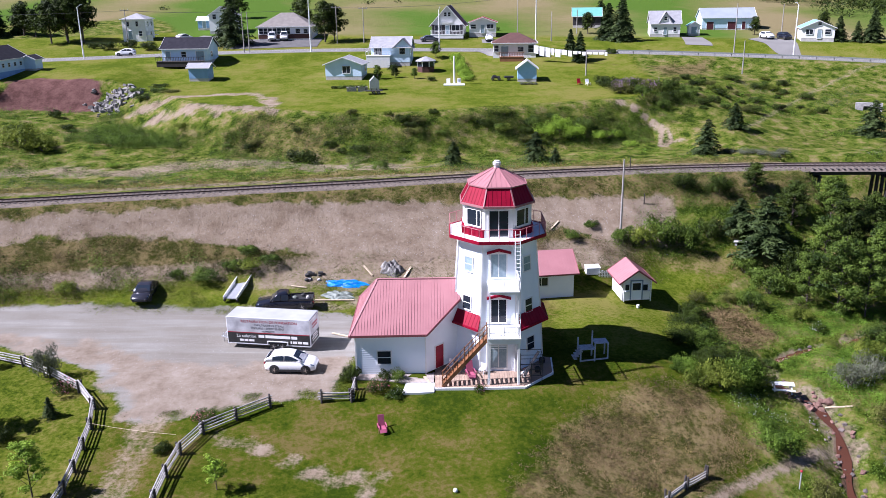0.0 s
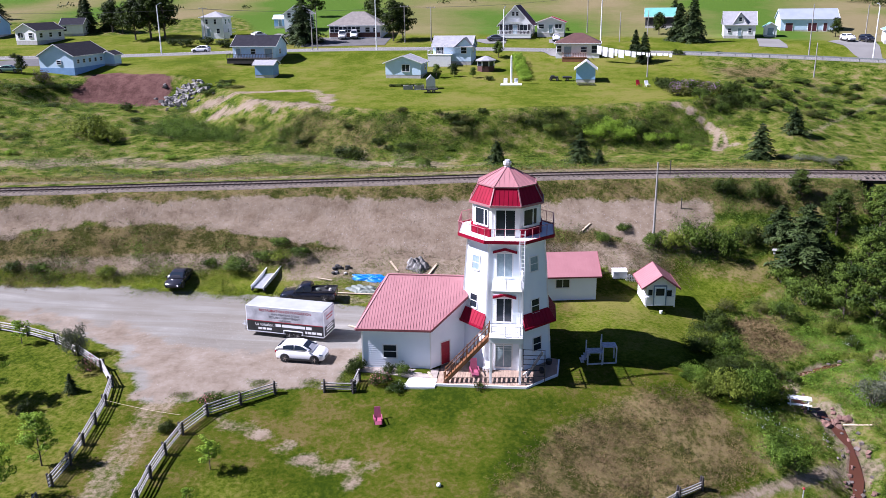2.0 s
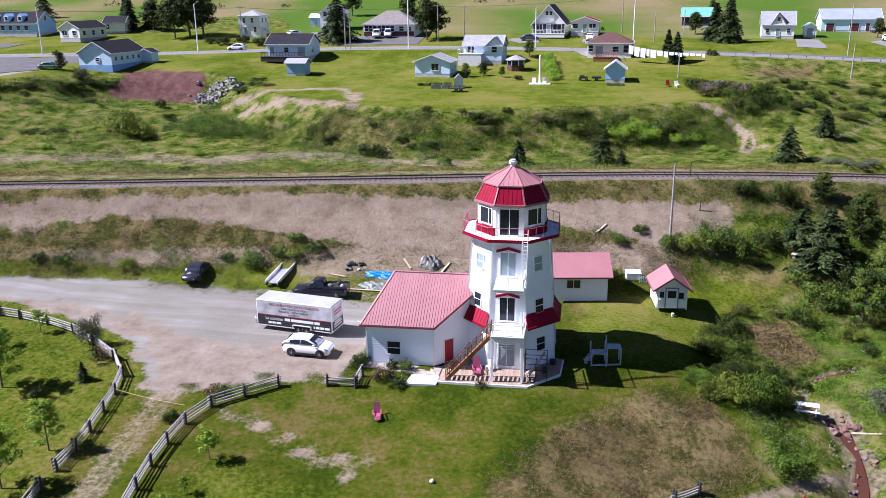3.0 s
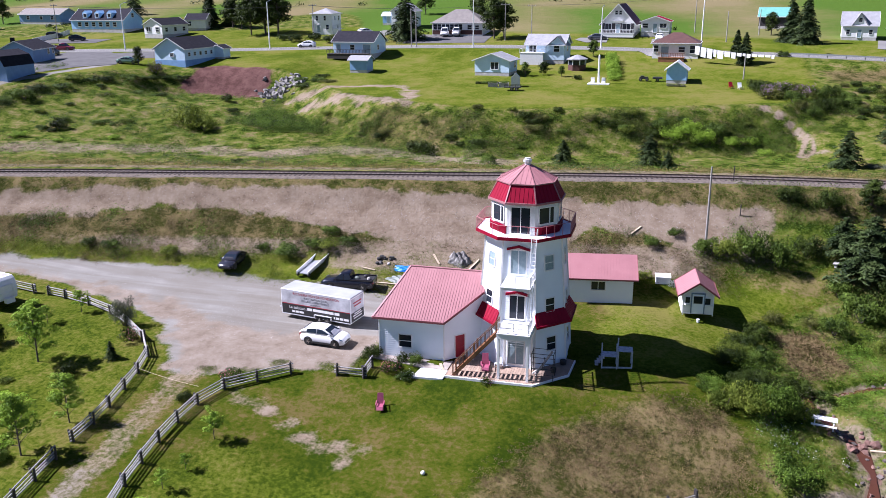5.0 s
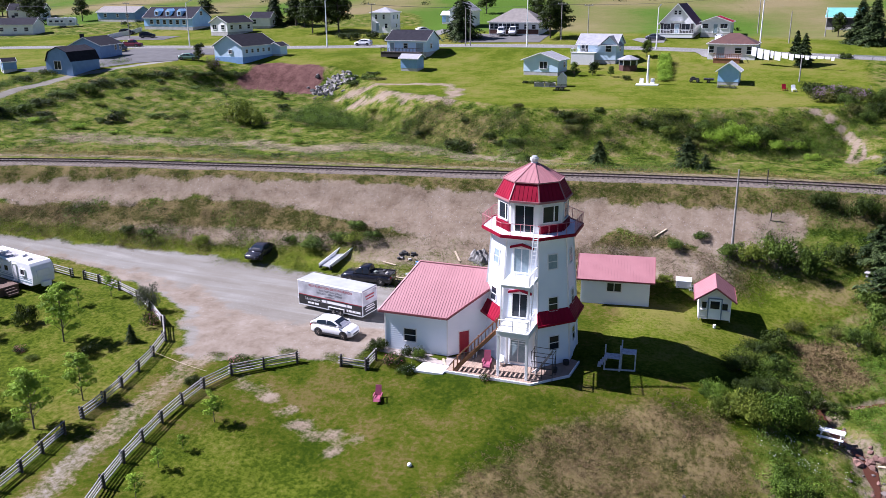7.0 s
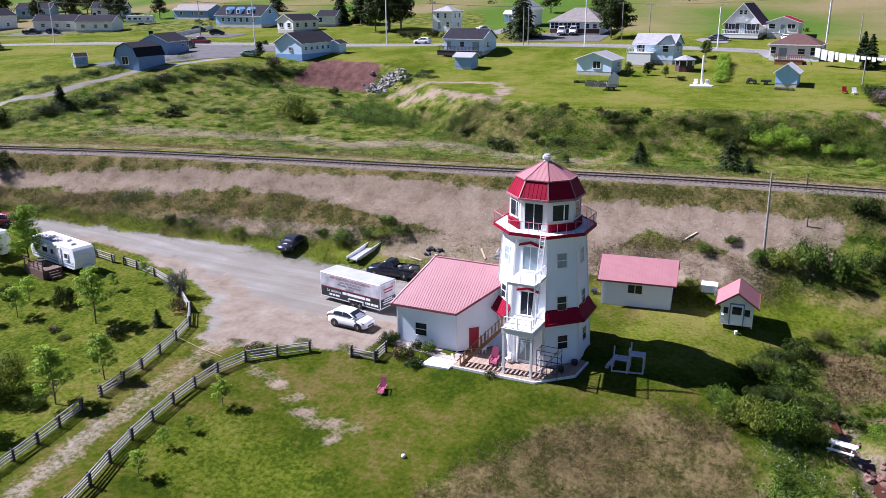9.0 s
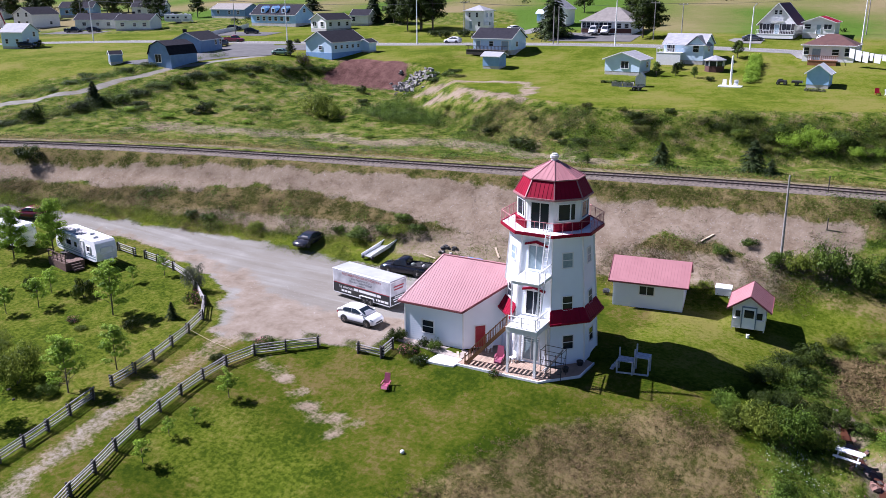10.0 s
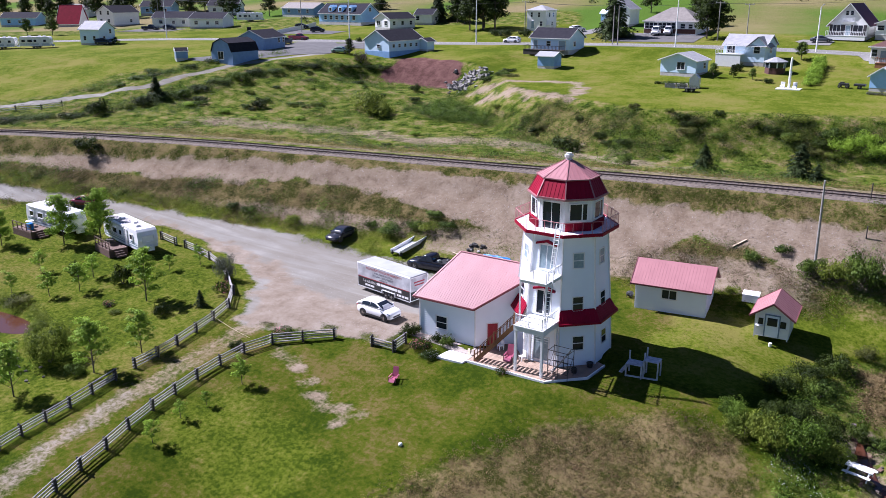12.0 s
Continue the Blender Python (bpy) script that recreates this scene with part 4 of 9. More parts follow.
wpart("soffit", b, M["trim"], annex)
window(annex, wall_m((-7.72, 63.95), (-1.87, 64.05), 1.25, 0.405), 1.1, 1.15, "sash")
m = wall_m(*fr, 0.32, 0.40)
b = B()
mm = Matrix.Translation(-annex.matrix_basis.translation) @ m
for x0, x1, z0, z1 in ((-0.56, -0.47, 0, 2.15), (0.47, 0.56, 0, 2.15), (-0.47, 0.47, 2.06, 2.15)):
    box(b, x0, x1, -0.09, 0.02, z0, z1, mm)
door = part("door_frame", b, M["trim"], annex)
b = B()
box(b, -0.46, 0.46, -0.07, 0, 0.03, 2.05, mm)
for px, pz in ((-0.22, 0.2), (0.22, 0.2), (-0.22, 1.15), (0.22, 1.15)):
    box(b, px - 0.15, px + 0.15, -0.085, -0.07, pz, pz + 0.7, mm)
d = part("door", b, M["red_door"], annex, "red panelled entrance door")
b = B()
tube(b, mm @ Vector((0.36, -0.14, 1.0)), mm @ Vector((0.36, -0.06, 1.0)), 0.035)
part("door_knob", b, M["chrome"], d)


# ---- garage and shed ----
def gable_house(ob, w, d, h, rise, roof_mat, wall_mat, over=0.35, ridge="x", board=0.2, seam=0.45, fascia=None, found=0.0):
    """Walls and a gabled roof under ob, in its own frame: x to the right, front at -y. Ridge along x or along y."""
    b = B()
    c = [(-w / 2, -d / 2), (w / 2, -d / 2), (w / 2, d / 2), (-w / 2, d / 2)]
    box(b, -w / 2, w / 2, -d / 2, d / 2, found, h)
    if ridge == "x":
        for x in (-w / 2, w / 2):
            loft(b, [[(x - o, -d / 2, h), (x - o, d / 2, h), (x - o, 0, h + rise)] for o in (-0.01, 0.01)])
    else:
        for y in (-d / 2, d / 2):
            loft(b, [[(-w / 2, y - o, h), (w / 2, y - o, h), (0, y - o, h + rise)] for o in (-0.01, 0.01)])
    wl = part("wall", b, wall_mat, ob)
    if board:
        for p, q in zip(c, c[1:] + c[:1]):
            boards(wl, wall_mat, p, q, found, h, board=board)
    if found:
        b = B()
        box(b, -w / 2 + 0.03, w / 2 - 0.03, -d / 2 + 0.03, d / 2 - 0.03, -0.8, found)
        part("foundation", b, M["concrete"], ob)
    half = d / 2 if ridge == "x" else w / 2
    sl = rise / half
    eo = half + over
    ez = h - over * sl + 0.07
    run = (w if ridge == "x" else d) / 2 + over
    for sgn in (-1, 1):
        if ridge == "x":
            ea, eb, ta, tb = (-run, sgn * eo, ez), (run, sgn * eo, ez), (-run, 0, h + rise + 0.07), (run, 0, h + rise + 0.07)
        else:
            ea, eb, ta, tb = (sgn * eo, -run, ez), (sgn * eo, run, ez), (0, -run, h + rise + 0.07), (0, run, h + rise + 0.07)
        b = B()
        q = [ea, eb, tb, ta]
        if (Vector(eb) - Vector(ea)).cross(Vector(tb) - Vector(eb)).z < 0:
            q = q[::-1]
        slab(b, q, 0.08)
        rf = part("roof", b, roof_mat, ob)
        if seam:
            seams(rf, roof_mat, ea, eb, ta, tb, seam, 0.045, 0.014)
    if fascia:
        bars = []
        for sgn in (-1, 1):
            if ridge == "x":
                bars.append(((-run, sgn * eo, ez - 0.04), (run, sgn * eo, ez - 0.04)))
                bars += [((x, sgn * eo, ez - 0.03), (x, 0, h + rise + 0.02)) for x in (-run, run)]
            else:
                bars.append(((sgn * eo, -run, ez - 0.04), (sgn * eo, run, ez - 0.04)))
                bars += [((sgn * eo, y, ez - 0.03), (0, y, h + rise + 0.02)) for y in (-run, run)]
        for a, c in bars:
            part("fascia", beam(B(), a, c, 0.04, 0.16), fascia, ob)
    return ob


def lwindow(ob, x, z, w, h, d2, side="front", kind="sash", pane=None, trim=None, name="window"):
    """A window in the frame of a turned thing: on its front (-y) or right (+x) or left (-x) wall, d2 from its middle."""
    t = {"front": pose(x, -d2, z), "right": pose(d2, x, z, 0, 0, 90), "left": pose(-d2, x, z, 0, 0, -90), "back": pose(x, d2, z, 0, 0, 180)}[side]
    keep = ob.matrix_basis.copy()
    ob.matrix_basis = Matrix()
    f = window(ob, t, w, h, kind, trim, pane, name=name)
    ob.matrix_basis = keep
    return f


garage = thing("garage", "white lapped-siding garage with faded red metal roof", "garage", pose(9.5, 83.1, 0.45, 0, 0, 8))
gable_house(garage, 6.75, 4.7, 3.0, 1.55, M["red_roof"], M["siding"], 0.45, "x", fascia=M["faded_red"], found=0.1, seam=0.3)
lwindow(garage, -0.1, 1.55, 1.35, 0.85, 2.36, "front", "slide")
g_step = thing("garage_slab", "pale concrete slab beside the garage", "slab", pose(5.0, 82.0, 0.4, 0, 0, 8))
b = B()
slab(b, [(-1.3, -1.0, 0.12), (1.2, -1.0, 0.12), (1.2, 1.2, 0.12), (-1.3, 1.2, 0.12)], 0.4)
part("slab", b, M["concrete"], g_step)
grill = thing("barbecue", "small black covered barbecue on the slab", "barbecue", pose(5.2, 82.3, 0.52))
b = B()
loft(b, [octagon(0.30, 0.45), octagon(0.36, 0.62), octagon(0.30, 0.82), octagon(0.12, 0.9)])
part("lid", b, M["black"], grill, smooth=False)
for x, y in ((-.25, -.2), (.25, -.2), (.25, .2), (-.25, .2)):
    b = B()
    beam(b, (x, y, 0), (x, y, 0.5), 0.04)
    part("leg", b, M["black"], grill)

shed = thing("garden_shed", "small white shed with faded red gable roof", "shed", pose(19.3, 82.0, 0.5, 0, 0, 5))
gable_house(shed, 2.9, 3.6, 2.25, 1.05, M["red_roof"], M["white"], 0.5, "y", board=0.25, fascia=M["faded_red"])
lwindow(shed, -0.98, 1.12, 0.42, 0.62, 1.81, "front", "one")
lwindow(shed, 0.92, 1.02, 0.5, 0.66, 1.81, "front", "one")
b = B()
box(b, -0.56, 0.56, -1.86, -1.80, 0.08, 2.06)
shed_door = part("door", b, M["siding"], shed, "pale blue-white plank door", bevel=0.01)
b = B()
for x in (-0.66, 0.56):
    box(b, x, x + 0.10, -1.90, -1.80, 0.05, 2.16)
box(b, -0.66, 0.66, -1.90, -1.80, 2.06, 2.17)
part("door_frame", b, surf("blue_grey_paint", (0.20, 0.27, 0.36), (0.15, 0.21, 0.29), 3, 0.6), shed, "blue-grey door frame")
b = B()
box(b, -0.42, 0.42, -1.885, -1.862, 1.10, 1.86)
part("pane", b, M["glass"], shed_door, "dark door window")
b = B()
for x0, x1, z0, z1 in ((-0.47, -0.42, 1.05, 1.91), (0.42, 0.47, 1.05, 1.91), (-0.42, 0.42, 1.86, 1.91), (-0.42, 0.42, 1.05, 1.10)):
    box(b, x0, x1, -1.90, -1.862, z0, z1)
part("window_frame", b, M["trim"], shed_door)
for x0, x1 in ((-1.45, -0.70), (0.70, 1.45)):
    b = B()
    box(b, x0, x1, -1.95, -1.80, 0.90, 0.98)
    part("ledge", b, M["trim"], shed, bevel=0.01)
for x in (-1.4, 1.4):
    part("porch_post", beam(B(), (x, -2.2, 0.0), (x, -2.2, 2.25), 0.09), M["white"], shed)


# ---- railway and road ----
def strip(name, fy, xs, profile, mat, parent=None, base=None):
    """A band along the line y = fy(x); profile: (offset across, height) pairs, heights in world metres or above base(x, y)."""
    xs = np.asarray(xs, float)
    ys = fy(xs)
    dx, dy = np.gradient(xs), np.gradient(ys)
    ln = np.hypot(dx, dy)
    n_x, n_y = -dy / ln, dx / ln
    rows = []
    for off, h in profile:
        px, py = xs + n_x * off, ys + n_y * off
        rows.append(np.stack([px, py, (base(xs, ys) if base else 0) + h + 0 * px], -1))
    v = np.stack(rows, 1)
    k = len(profile)
    ids = np.arange(len(xs) * k).reshape(len(xs), k)
    f = np.stack([ids[:-1, :-1], ids[1:, :-1], ids[1:, 1:], ids[:-1, 1:]], -1).reshape(-1, 4)
    me = bpy.data.meshes.new(name)
    me.from_pydata(v.reshape(-1, 3).tolist(), [], f.tolist())
    me.materials.append(mat)
    ob = new(name, me)
    if parent:
        ob.parent = parent
    return ob


railway = thing("railway", "single railway track with weathered sleepers on grey ballast", "railway", kind="structure")
RX = np.arange(-130, 110, 1.0)
strip("ballast_bed", track_y, RX, [(-2.5, 8.8), (-2.0, 9.02), (-1.35, 9.16), (1.35, 9.16), (2.1, 9.02), (2.75, 8.8)], M["ballast"], railway)
for off in (-0.75, 0.75):
    strip("rail", track_y, RX, [(off - 0.07, 9.22), (off - 0.02, 9.24), (off - 0.036, 9.33), (off - 0.036, 9.37), (off + 0.036, 9.37), (off + 0.036, 9.33), (off + 0.02, 9.24), (off + 0.07, 9.22)], M["rail_steel"], railway)
sl_me = mesh_of("sleeper", box(B(), -0.115, 0.115, -1.3, 1.3, -0.1, 0.045), M["sleeper"])
x = -122.0
rest = B()
while x < 105:
    t = math.atan2(float(track_y(x + 0.5) - track_y(x - 0.5)), 1.0)
    m = pose(x, float(track_y(x)) + random.uniform(-.04, .04), 9.16 + random.uniform(-0.012, 0.012), 0, 0, math.degrees(t) + random.uniform(-1.5, 1.5))
    if -92 < x < 78:
        o = new("sleeper", sl_me)
        o.parent = railway
        o.matrix_basis = m
    else:
        box(rest, -0.115, 0.115, -1.3, 1.3, -0.1, 0.045, m)
    x += 0.62 * math.cos(t)
tagged(part("far_sleepers", rest, M["sleeper"], railway), kind="stuff")

bridge = thing("railway_bridge", "dark steel girder railway bridge over the creek", "bridge", pose(60, 104.9, 8.0))
for off in (-1.0, 1.0):
    b = B()
    for k in range(16):
        xa, xb = 47 + k * 1.75, 47 + (k + 1) * 1.75
        pa, pb = Vector((xa, float(track_y(xa)) + off, 8.55)), Vector((xb, float(track_y(xb)) + off, 8.55))
        beam(b, pa, pb, 0.35, 0.9)
    wpart("girder", b, M["black"], bridge)
for xa in (47.5, 56, 65, 73.5):
    for dy in (-1.8, -0.6, 0.6, 1.8):
        wpart("timber_post", beam(B(), (xa, float(track_y(xa)) + dy * 1.25, 1.4), (xa, float(track_y(xa)) + dy, 8.0), 0.32), M["dark_wood"], bridge)
    wpart("cross_timber", beam(B(), (xa, float(track_y(xa)) - 2.2, 8.0), (xa, float(track_y(xa)) + 2.2, 8.0), 0.35), M["dark_wood"], bridge)
for k in range(38):
    b = B()
    xa = 46.5 + k * 0.75
    box(b, xa, xa + 0.22, float(track_y(xa)) - 2.3, float(track_y(xa)) - 1.3, 8.98, 9.12)
    wpart("tie_end", b, M["dark_wood"], bridge)

RDX = np.arange(-420, 420, 2.0)
zr = lambda x, y: road_z(x)
tagged(strip("road", road_y, RDX, [(-5.6, -0.06), (-5.2, 0.08), (-3.6, 0.14), (0, 0.20), (3.6, 0.14), (5.2, 0.08), (5.6, -0.06)], M["asphalt"], None, zr), "pale grey two-lane asphalt road", "road", kind="structure")
paint = surf("road_paint", (0.62, 0.60, 0.52), (0.5, 0.49, 0.43), 1.5, 0.8)
for off in (-3.5, 0, 3.5):
    tagged(strip("road_line", road_y, RDX, [(off - 0.07, 0.165 + 0.045 * (off == 0)), (off + 0.07, 0.165 + 0.045 * (off == 0))], paint, None, zr), "worn painted road line", "road marking", kind="structure")


# ---- plants ----
rng = np.random.default_rng(7)


def fast_mesh(name, verts, per, mat):
    """A mesh of separate polygons of per corners each."""
    verts = np.ascontiguousarray(verts, np.float32).reshape(-1, 3)
    n = len(verts)
    me = bpy.data.meshes.new(name)
    me.vertices.add(n)
    me.vertices.foreach_set("co", verts.ravel())
    me.loops.add(n)
    me.loops.foreach_set("vertex_index", np.arange(n, dtype=np.int32))
    me.polygons.add(n // per)
    me.polygons.foreach_set("loop_start", np.arange(0, n, per, dtype=np.int32))
    me.materials.append(mat)
    me.update(calc_edges=True)
    return me


def leaves(c, size, flat=0.35, long=1.6, up=0.0, facing=None, loose=0.45):
    """Diamond leaves about the centres c. flat: how far they lie level; up: how far they stand upright; facing: the way that each looks, loosely."""
    n = len(c)
    size = np.broadcast_to(np.asarray(size, float), (n,))[:, None] * rng.uniform(0.7, 1.3, (n, 1))
    if facing is not None:
        f = facing / (np.linalg.norm(facing, axis=1, keepdims=True) + 1e-9) + loose * rng.normal(size=(n, 3))
        f /= np.linalg.norm(f, axis=1, keepdims=True)
        u = np.cross(f, rng.normal(size=(n, 3)))
        u /= np.linalg.norm(u, axis=1, keepdims=True) + 1e-9
        v = np.cross(f, u)
        u, v = u * size * long * 0.5, v * size * 0.5
        return np.stack([c - u, c + v * 0.9, c + u, c - v * 0.9], 1)
    u = rng.normal(size=(n, 3))
    u[:, 2] = u[:, 2] * (1 - flat) + up * rng.uniform(1.5, 3, n)
    u /= np.linalg.norm(u, axis=1, keepdims=True)
    w = rng.normal(size=(n, 3))
    w[:, 2] *= (1 - flat)
    v = np.cross(u, w)
    v = np.cross(v, u)
    v /= np.linalg.norm(v, axis=1, keepdims=True) + 1e-9
    u, v = u * size * long * 0.5, v * size * 0.5
    return np.stack([c - u, c + v * 0.9, c + u, c - v * 0.9], 1)


def lobed(n, lobes, rad, centre, squash=0.8, shell=0.45, girth=(0.28, 0.55), reach=(0.35, 0.75)):
    """Points in a crown of several lobes, thicker towards the outside."""
    a, el = rng.uniform(0, 6.283, lobes), rng.uniform(-0.3, 1.0, lobes)
    d = np.stack([np.cos(a) * np.cos(el), np.sin(a) * np.cos(el), np.sin(el) * squash], -1) * rad * rng.uniform(*reach, (lobes, 1))
    r = rad * rng.uniform(*girth, lobes)
    k = rng.integers(0, lobes, n)
    p = rng.normal(size=(n, 3))
    p /= np.linalg.norm(p, axis=1, keepdims=True)
    p *= (rng.uniform(shell, 1.0, (n, 1)) ** 0.6)
    p[:, 2] *= squash
    return np.asarray(centre) + d[k] + p * r[k][:, None], p + 0.3 * d[k] / rad + np.array((0, 0, 0.2))


def bush_mesh(name, n, mat, size=0.13, lobes=9, squash=0.8):
    p, f = lobed(n, 2 * lobes, 1.0, (0, 0, 0.42), squash, 0.6, (0.20, 0.40), (0.28, 0.88))
    p[:, 2] = np.where(p[:, 2] < 0.02, np.abs(p[:, 2]) * 0.6 + 0.02, p[:, 2])
    p[:, 2] /= max(p[:, 2].max(), 1e-6)
    return fast_mesh(name, leaves(p, size, 0.55, 1.4, 0, f)[:, :3], 3, mat)


BUSH = {k: [bush_mesh("shrub_" + k, n, M[m], s, l) for _ in range(3)] for k, n, m, s, l in
        (("green", 2700, "leaf", 0.088, 16), ("dark", 2700, "leaf_dark", 0.088, 15), ("light", 2600, "leaf_light", 0.083, 14), ("silver", 2400, "leaf_silver", 0.07, 15),
         ("olive", 2400, "leaf_olive", 0.08, 15), ("fine", 5600, "leaf_lush", 0.066, 22), ("fine_dark", 5600, "leaf_dark", 0.066, 20), ("hedge", 2400, "tree_leaf", 0.085, 16), ("willow", 7500, "leaf_light", 0.055, 22), ("rose", 1600, "leaf_dark", 0.085, 10))}
BLOOM = {k: fast_mesh("bloom_" + k, leaves(lobed(n, 9, 0.98, (0, 0, 0.5), 0.8, 0.9)[0], 0.07, 0.2, 1.1), 4, M[k]) for k, n in (("rose", 130), ("lilac", 320), ("bloom_white", 70))}


def bush(x, y, r, h, kind="green", label="", bloom="", sink=0.05, name="shrub", group=""):
    i = int(rng.integers(0, 3))
    ob = tagged(new(name), label or "dense green leafy shrub on rough ground", "shrub", group)
    ob.matrix_basis = pose(x, y, gz(x, y) - sink, 0, 0, float(rng.uniform(0, 360)))
    c = new("crown", BUSH[kind][i])
    c.parent = ob
    c.scale = (r, r * float(rng.uniform(0.85, 1.15)), h)
    st = B()
    for k in range(4):
        a = k * 1.6 + 0.4
        tube(st, (0, 0, -0.1), (0.45 * r * math.cos(a), 0.45 * r * math.sin(a), 0.6 * h), 0.03 * r + 0.01, 0.01, n=5)
    part("stem", st, M["bark"], ob)
    if bloom:
        f = new("bloom", BLOOM[bloom])
        f.parent = ob
        f.scale = (r, r, h)
        tagged(f, kind="stuff")
    return ob


def conifer_meshes(name, whorls=22, branches=9, droop=0.25, spread=0.30):
    """A spruce of height 1: trunk and needles."""
    c, sz = [], []
    for k in range(whorls):
        z = 0.06 + 0.93 * k / whorls
        rad = spread * (1 - z) ** 0.85 * rng.uniform(0.8, 1.12) + 0.012
        for j in range(branches if z < 0.8 else 6):
            a = rng.uniform(0, 6.283)
            rr = rad * rng.uniform(0.65, 1.15)
            for t in np.linspace(0.12, 1, 12):
                for w in (-1, -0.35, 0.35, 1):
                    side_ = w * 0.06 * (1 - t * 0.6) * rr / 0.3
                    c.append((math.cos(a) * rr * t - math.sin(a) * side_, math.sin(a) * rr * t + math.cos(a) * side_, z - droop * rr * t * t + rng.normal() * 0.006))
                    sz.append(0.022 + 0.020 * (1 - z))
    c = np.array(c)
    out = np.stack([c[:, 0], c[:, 1], 0.12 + 0 * c[:, 2]], -1)
    needles = fast_mesh(name + "_needles", leaves(c, np.array(sz), 0.55, 1.9, 0, out, 0.6)[:, :3], 3, M["needle"])
    t = B()
    tube(t, (0, 0, -0.03), (0, 0, 0.97), 0.018, 0.003, n=7)
    return mesh_of(name + "_trunk", t, M["bark"]), needles


SPRUCE = [conifer_meshes("spruce"), conifer_meshes("spruce", 18, 8, 0.35, 0.36), conifer_meshes("spruce", 26, 10, 0.2, 0.22)]


def conifer(x, y, h, kind=0, wide=1.0, label="dark green spruce tree with drooping branches", group="spruces"):
    tr, nd = SPRUCE[kind]
    ob = tagged(new("spruce_tree"), label, "tree", group)
    ob.matrix_basis = pose(x, y, gz(x, y), 0, 0, float(rng.uniform(0, 360)))
    for nm, me_ in (("trunk", tr), ("crown", nd)):
        o = new(nm, me_)
        o.parent = ob
        o.scale = (h * wide, h * wide, h)
    return ob


def tree_meshes(mat, n=2600, limbs=9, spread=0.28, low=0.22, size=0.035, bark="bark", cluster=0.15, lean=0.45, thick=1.0):
    """A broad-leaved tree of height 1: tapered trunk with limbs, and a crown of clusters of leaves with gaps."""
    t = B()
    tube(t, (0, 0, -0.03), (0.01, 0.005, 0.45), 0.020 * thick, 0.012 * thick, n=8)
    tube(t, (0.01, 0.005, 0.45), (0.0, 0.01, 0.9), 0.012 * thick, 0.003 * thick, n=7)
    ends = [(0, 0.01, 0.86, 0.7), (0.02, 0, 0.72, 0.9)]
    for k in range(limbs):
        z = low + (0.78 - low) * k / limbs
        a = k * 2.4 + rng.uniform(-0.4, 0.4)
        rr = spread * (1.0 - 0.55 * (z - low) / (0.8 - low)) * rng.uniform(0.7, 1.15)
        e = (math.cos(a) * rr, math.sin(a) * rr, z + rr * lean / 0.45 * rng.uniform(0.4, 0.8))
        tube(t, (0.005, 0, z), e, 0.008 * thick, 0.002 * thick, n=5)
        ends.append((*e, 1.0))
        ends.append((e[0] * 0.55, e[1] * 0.55, (z + e[2]) / 2 + 0.05, 0.8))
    ends = np.array(ends)
    k = rng.integers(0, len(ends), n)
    p = rng.normal(size=(n, 3))
    p /= np.linalg.norm(p, axis=1, keepdims=True)
    p *= rng.uniform(0.3, 1.0, (n, 1)) ** 0.5 * cluster * ends[k, 3:4] * np.array([1, 1, 0.75])
    f = p / cluster + 0.35 * (ends[k, :3] - np.array((0, 0, 0.45))) / spread + np.array((0, 0, 0.2))
    return mesh_of("tree_trunk", t, M[bark]), fast_mesh("tree_leaves", leaves(ends[k, :3] + p, size, 0.5, 1.5, 0, f)[:, :3], 3, mat)


TREES = {
    "poplar": [tree_meshes(M["tree_leaf"], 3600, 20, 0.21, 0.10, 0.026, "bark", 0.066, 0.9, 0.5) for _ in range(2)],
    "broad": [tree_meshes(M["leaf"], 8000, 26, 0.30, 0.14, 0.028, "bark", 0.095) for _ in range(2)],
    "dark": [tree_meshes(M["leaf_dark"], 8000, 28, 0.27, 0.06, 0.028, "bark", 0.09) for _ in range(2)],
    "young": [tree_meshes(M["tree_leaf"], 1100, 11, 0.29, 0.16, 0.046, "bark", 0.095, 0.9, 0.6) for _ in range(2)],
    "far": [tree_meshes(M["leaf_dark"], 3000, 22, 0.28, 0.12, 0.045, "bark", 0.105) for _ in range(2)],
    "garden": [tree_meshes(M["tree_leaf"], 6500, 24, 0.24, 0.04, 0.026, "bark", 0.085, 0.6, 0.6) for _ in range(2)],
    "tall": [tree_meshes(M["leaf"], 8500, 28, 0.27, 0.03, 0.022, "bark", 0.078, 0.5, 0.6) for _ in range(2)],
}


def tree(x, y, h, kind="broad", label="", group="", wide=1.0, dz=0.0):
    tr, lv = TREES[kind][int(rng.integers(0, 2))]
    ob = tagged(new("tree"), label or "leafy green broad-leaved tree with gaps in its crown", "tree", group)
    ob.matrix_basis = pose(x, y, gz(x, y) + dz, 0, 0, float(rng.uniform(0, 360)))
    for nm, me_ in (("trunk", tr), ("crown", lv)):
        o = new(nm, me_)
        o.parent = ob
        o.scale = (h * wide, h * wide, h)
    return ob


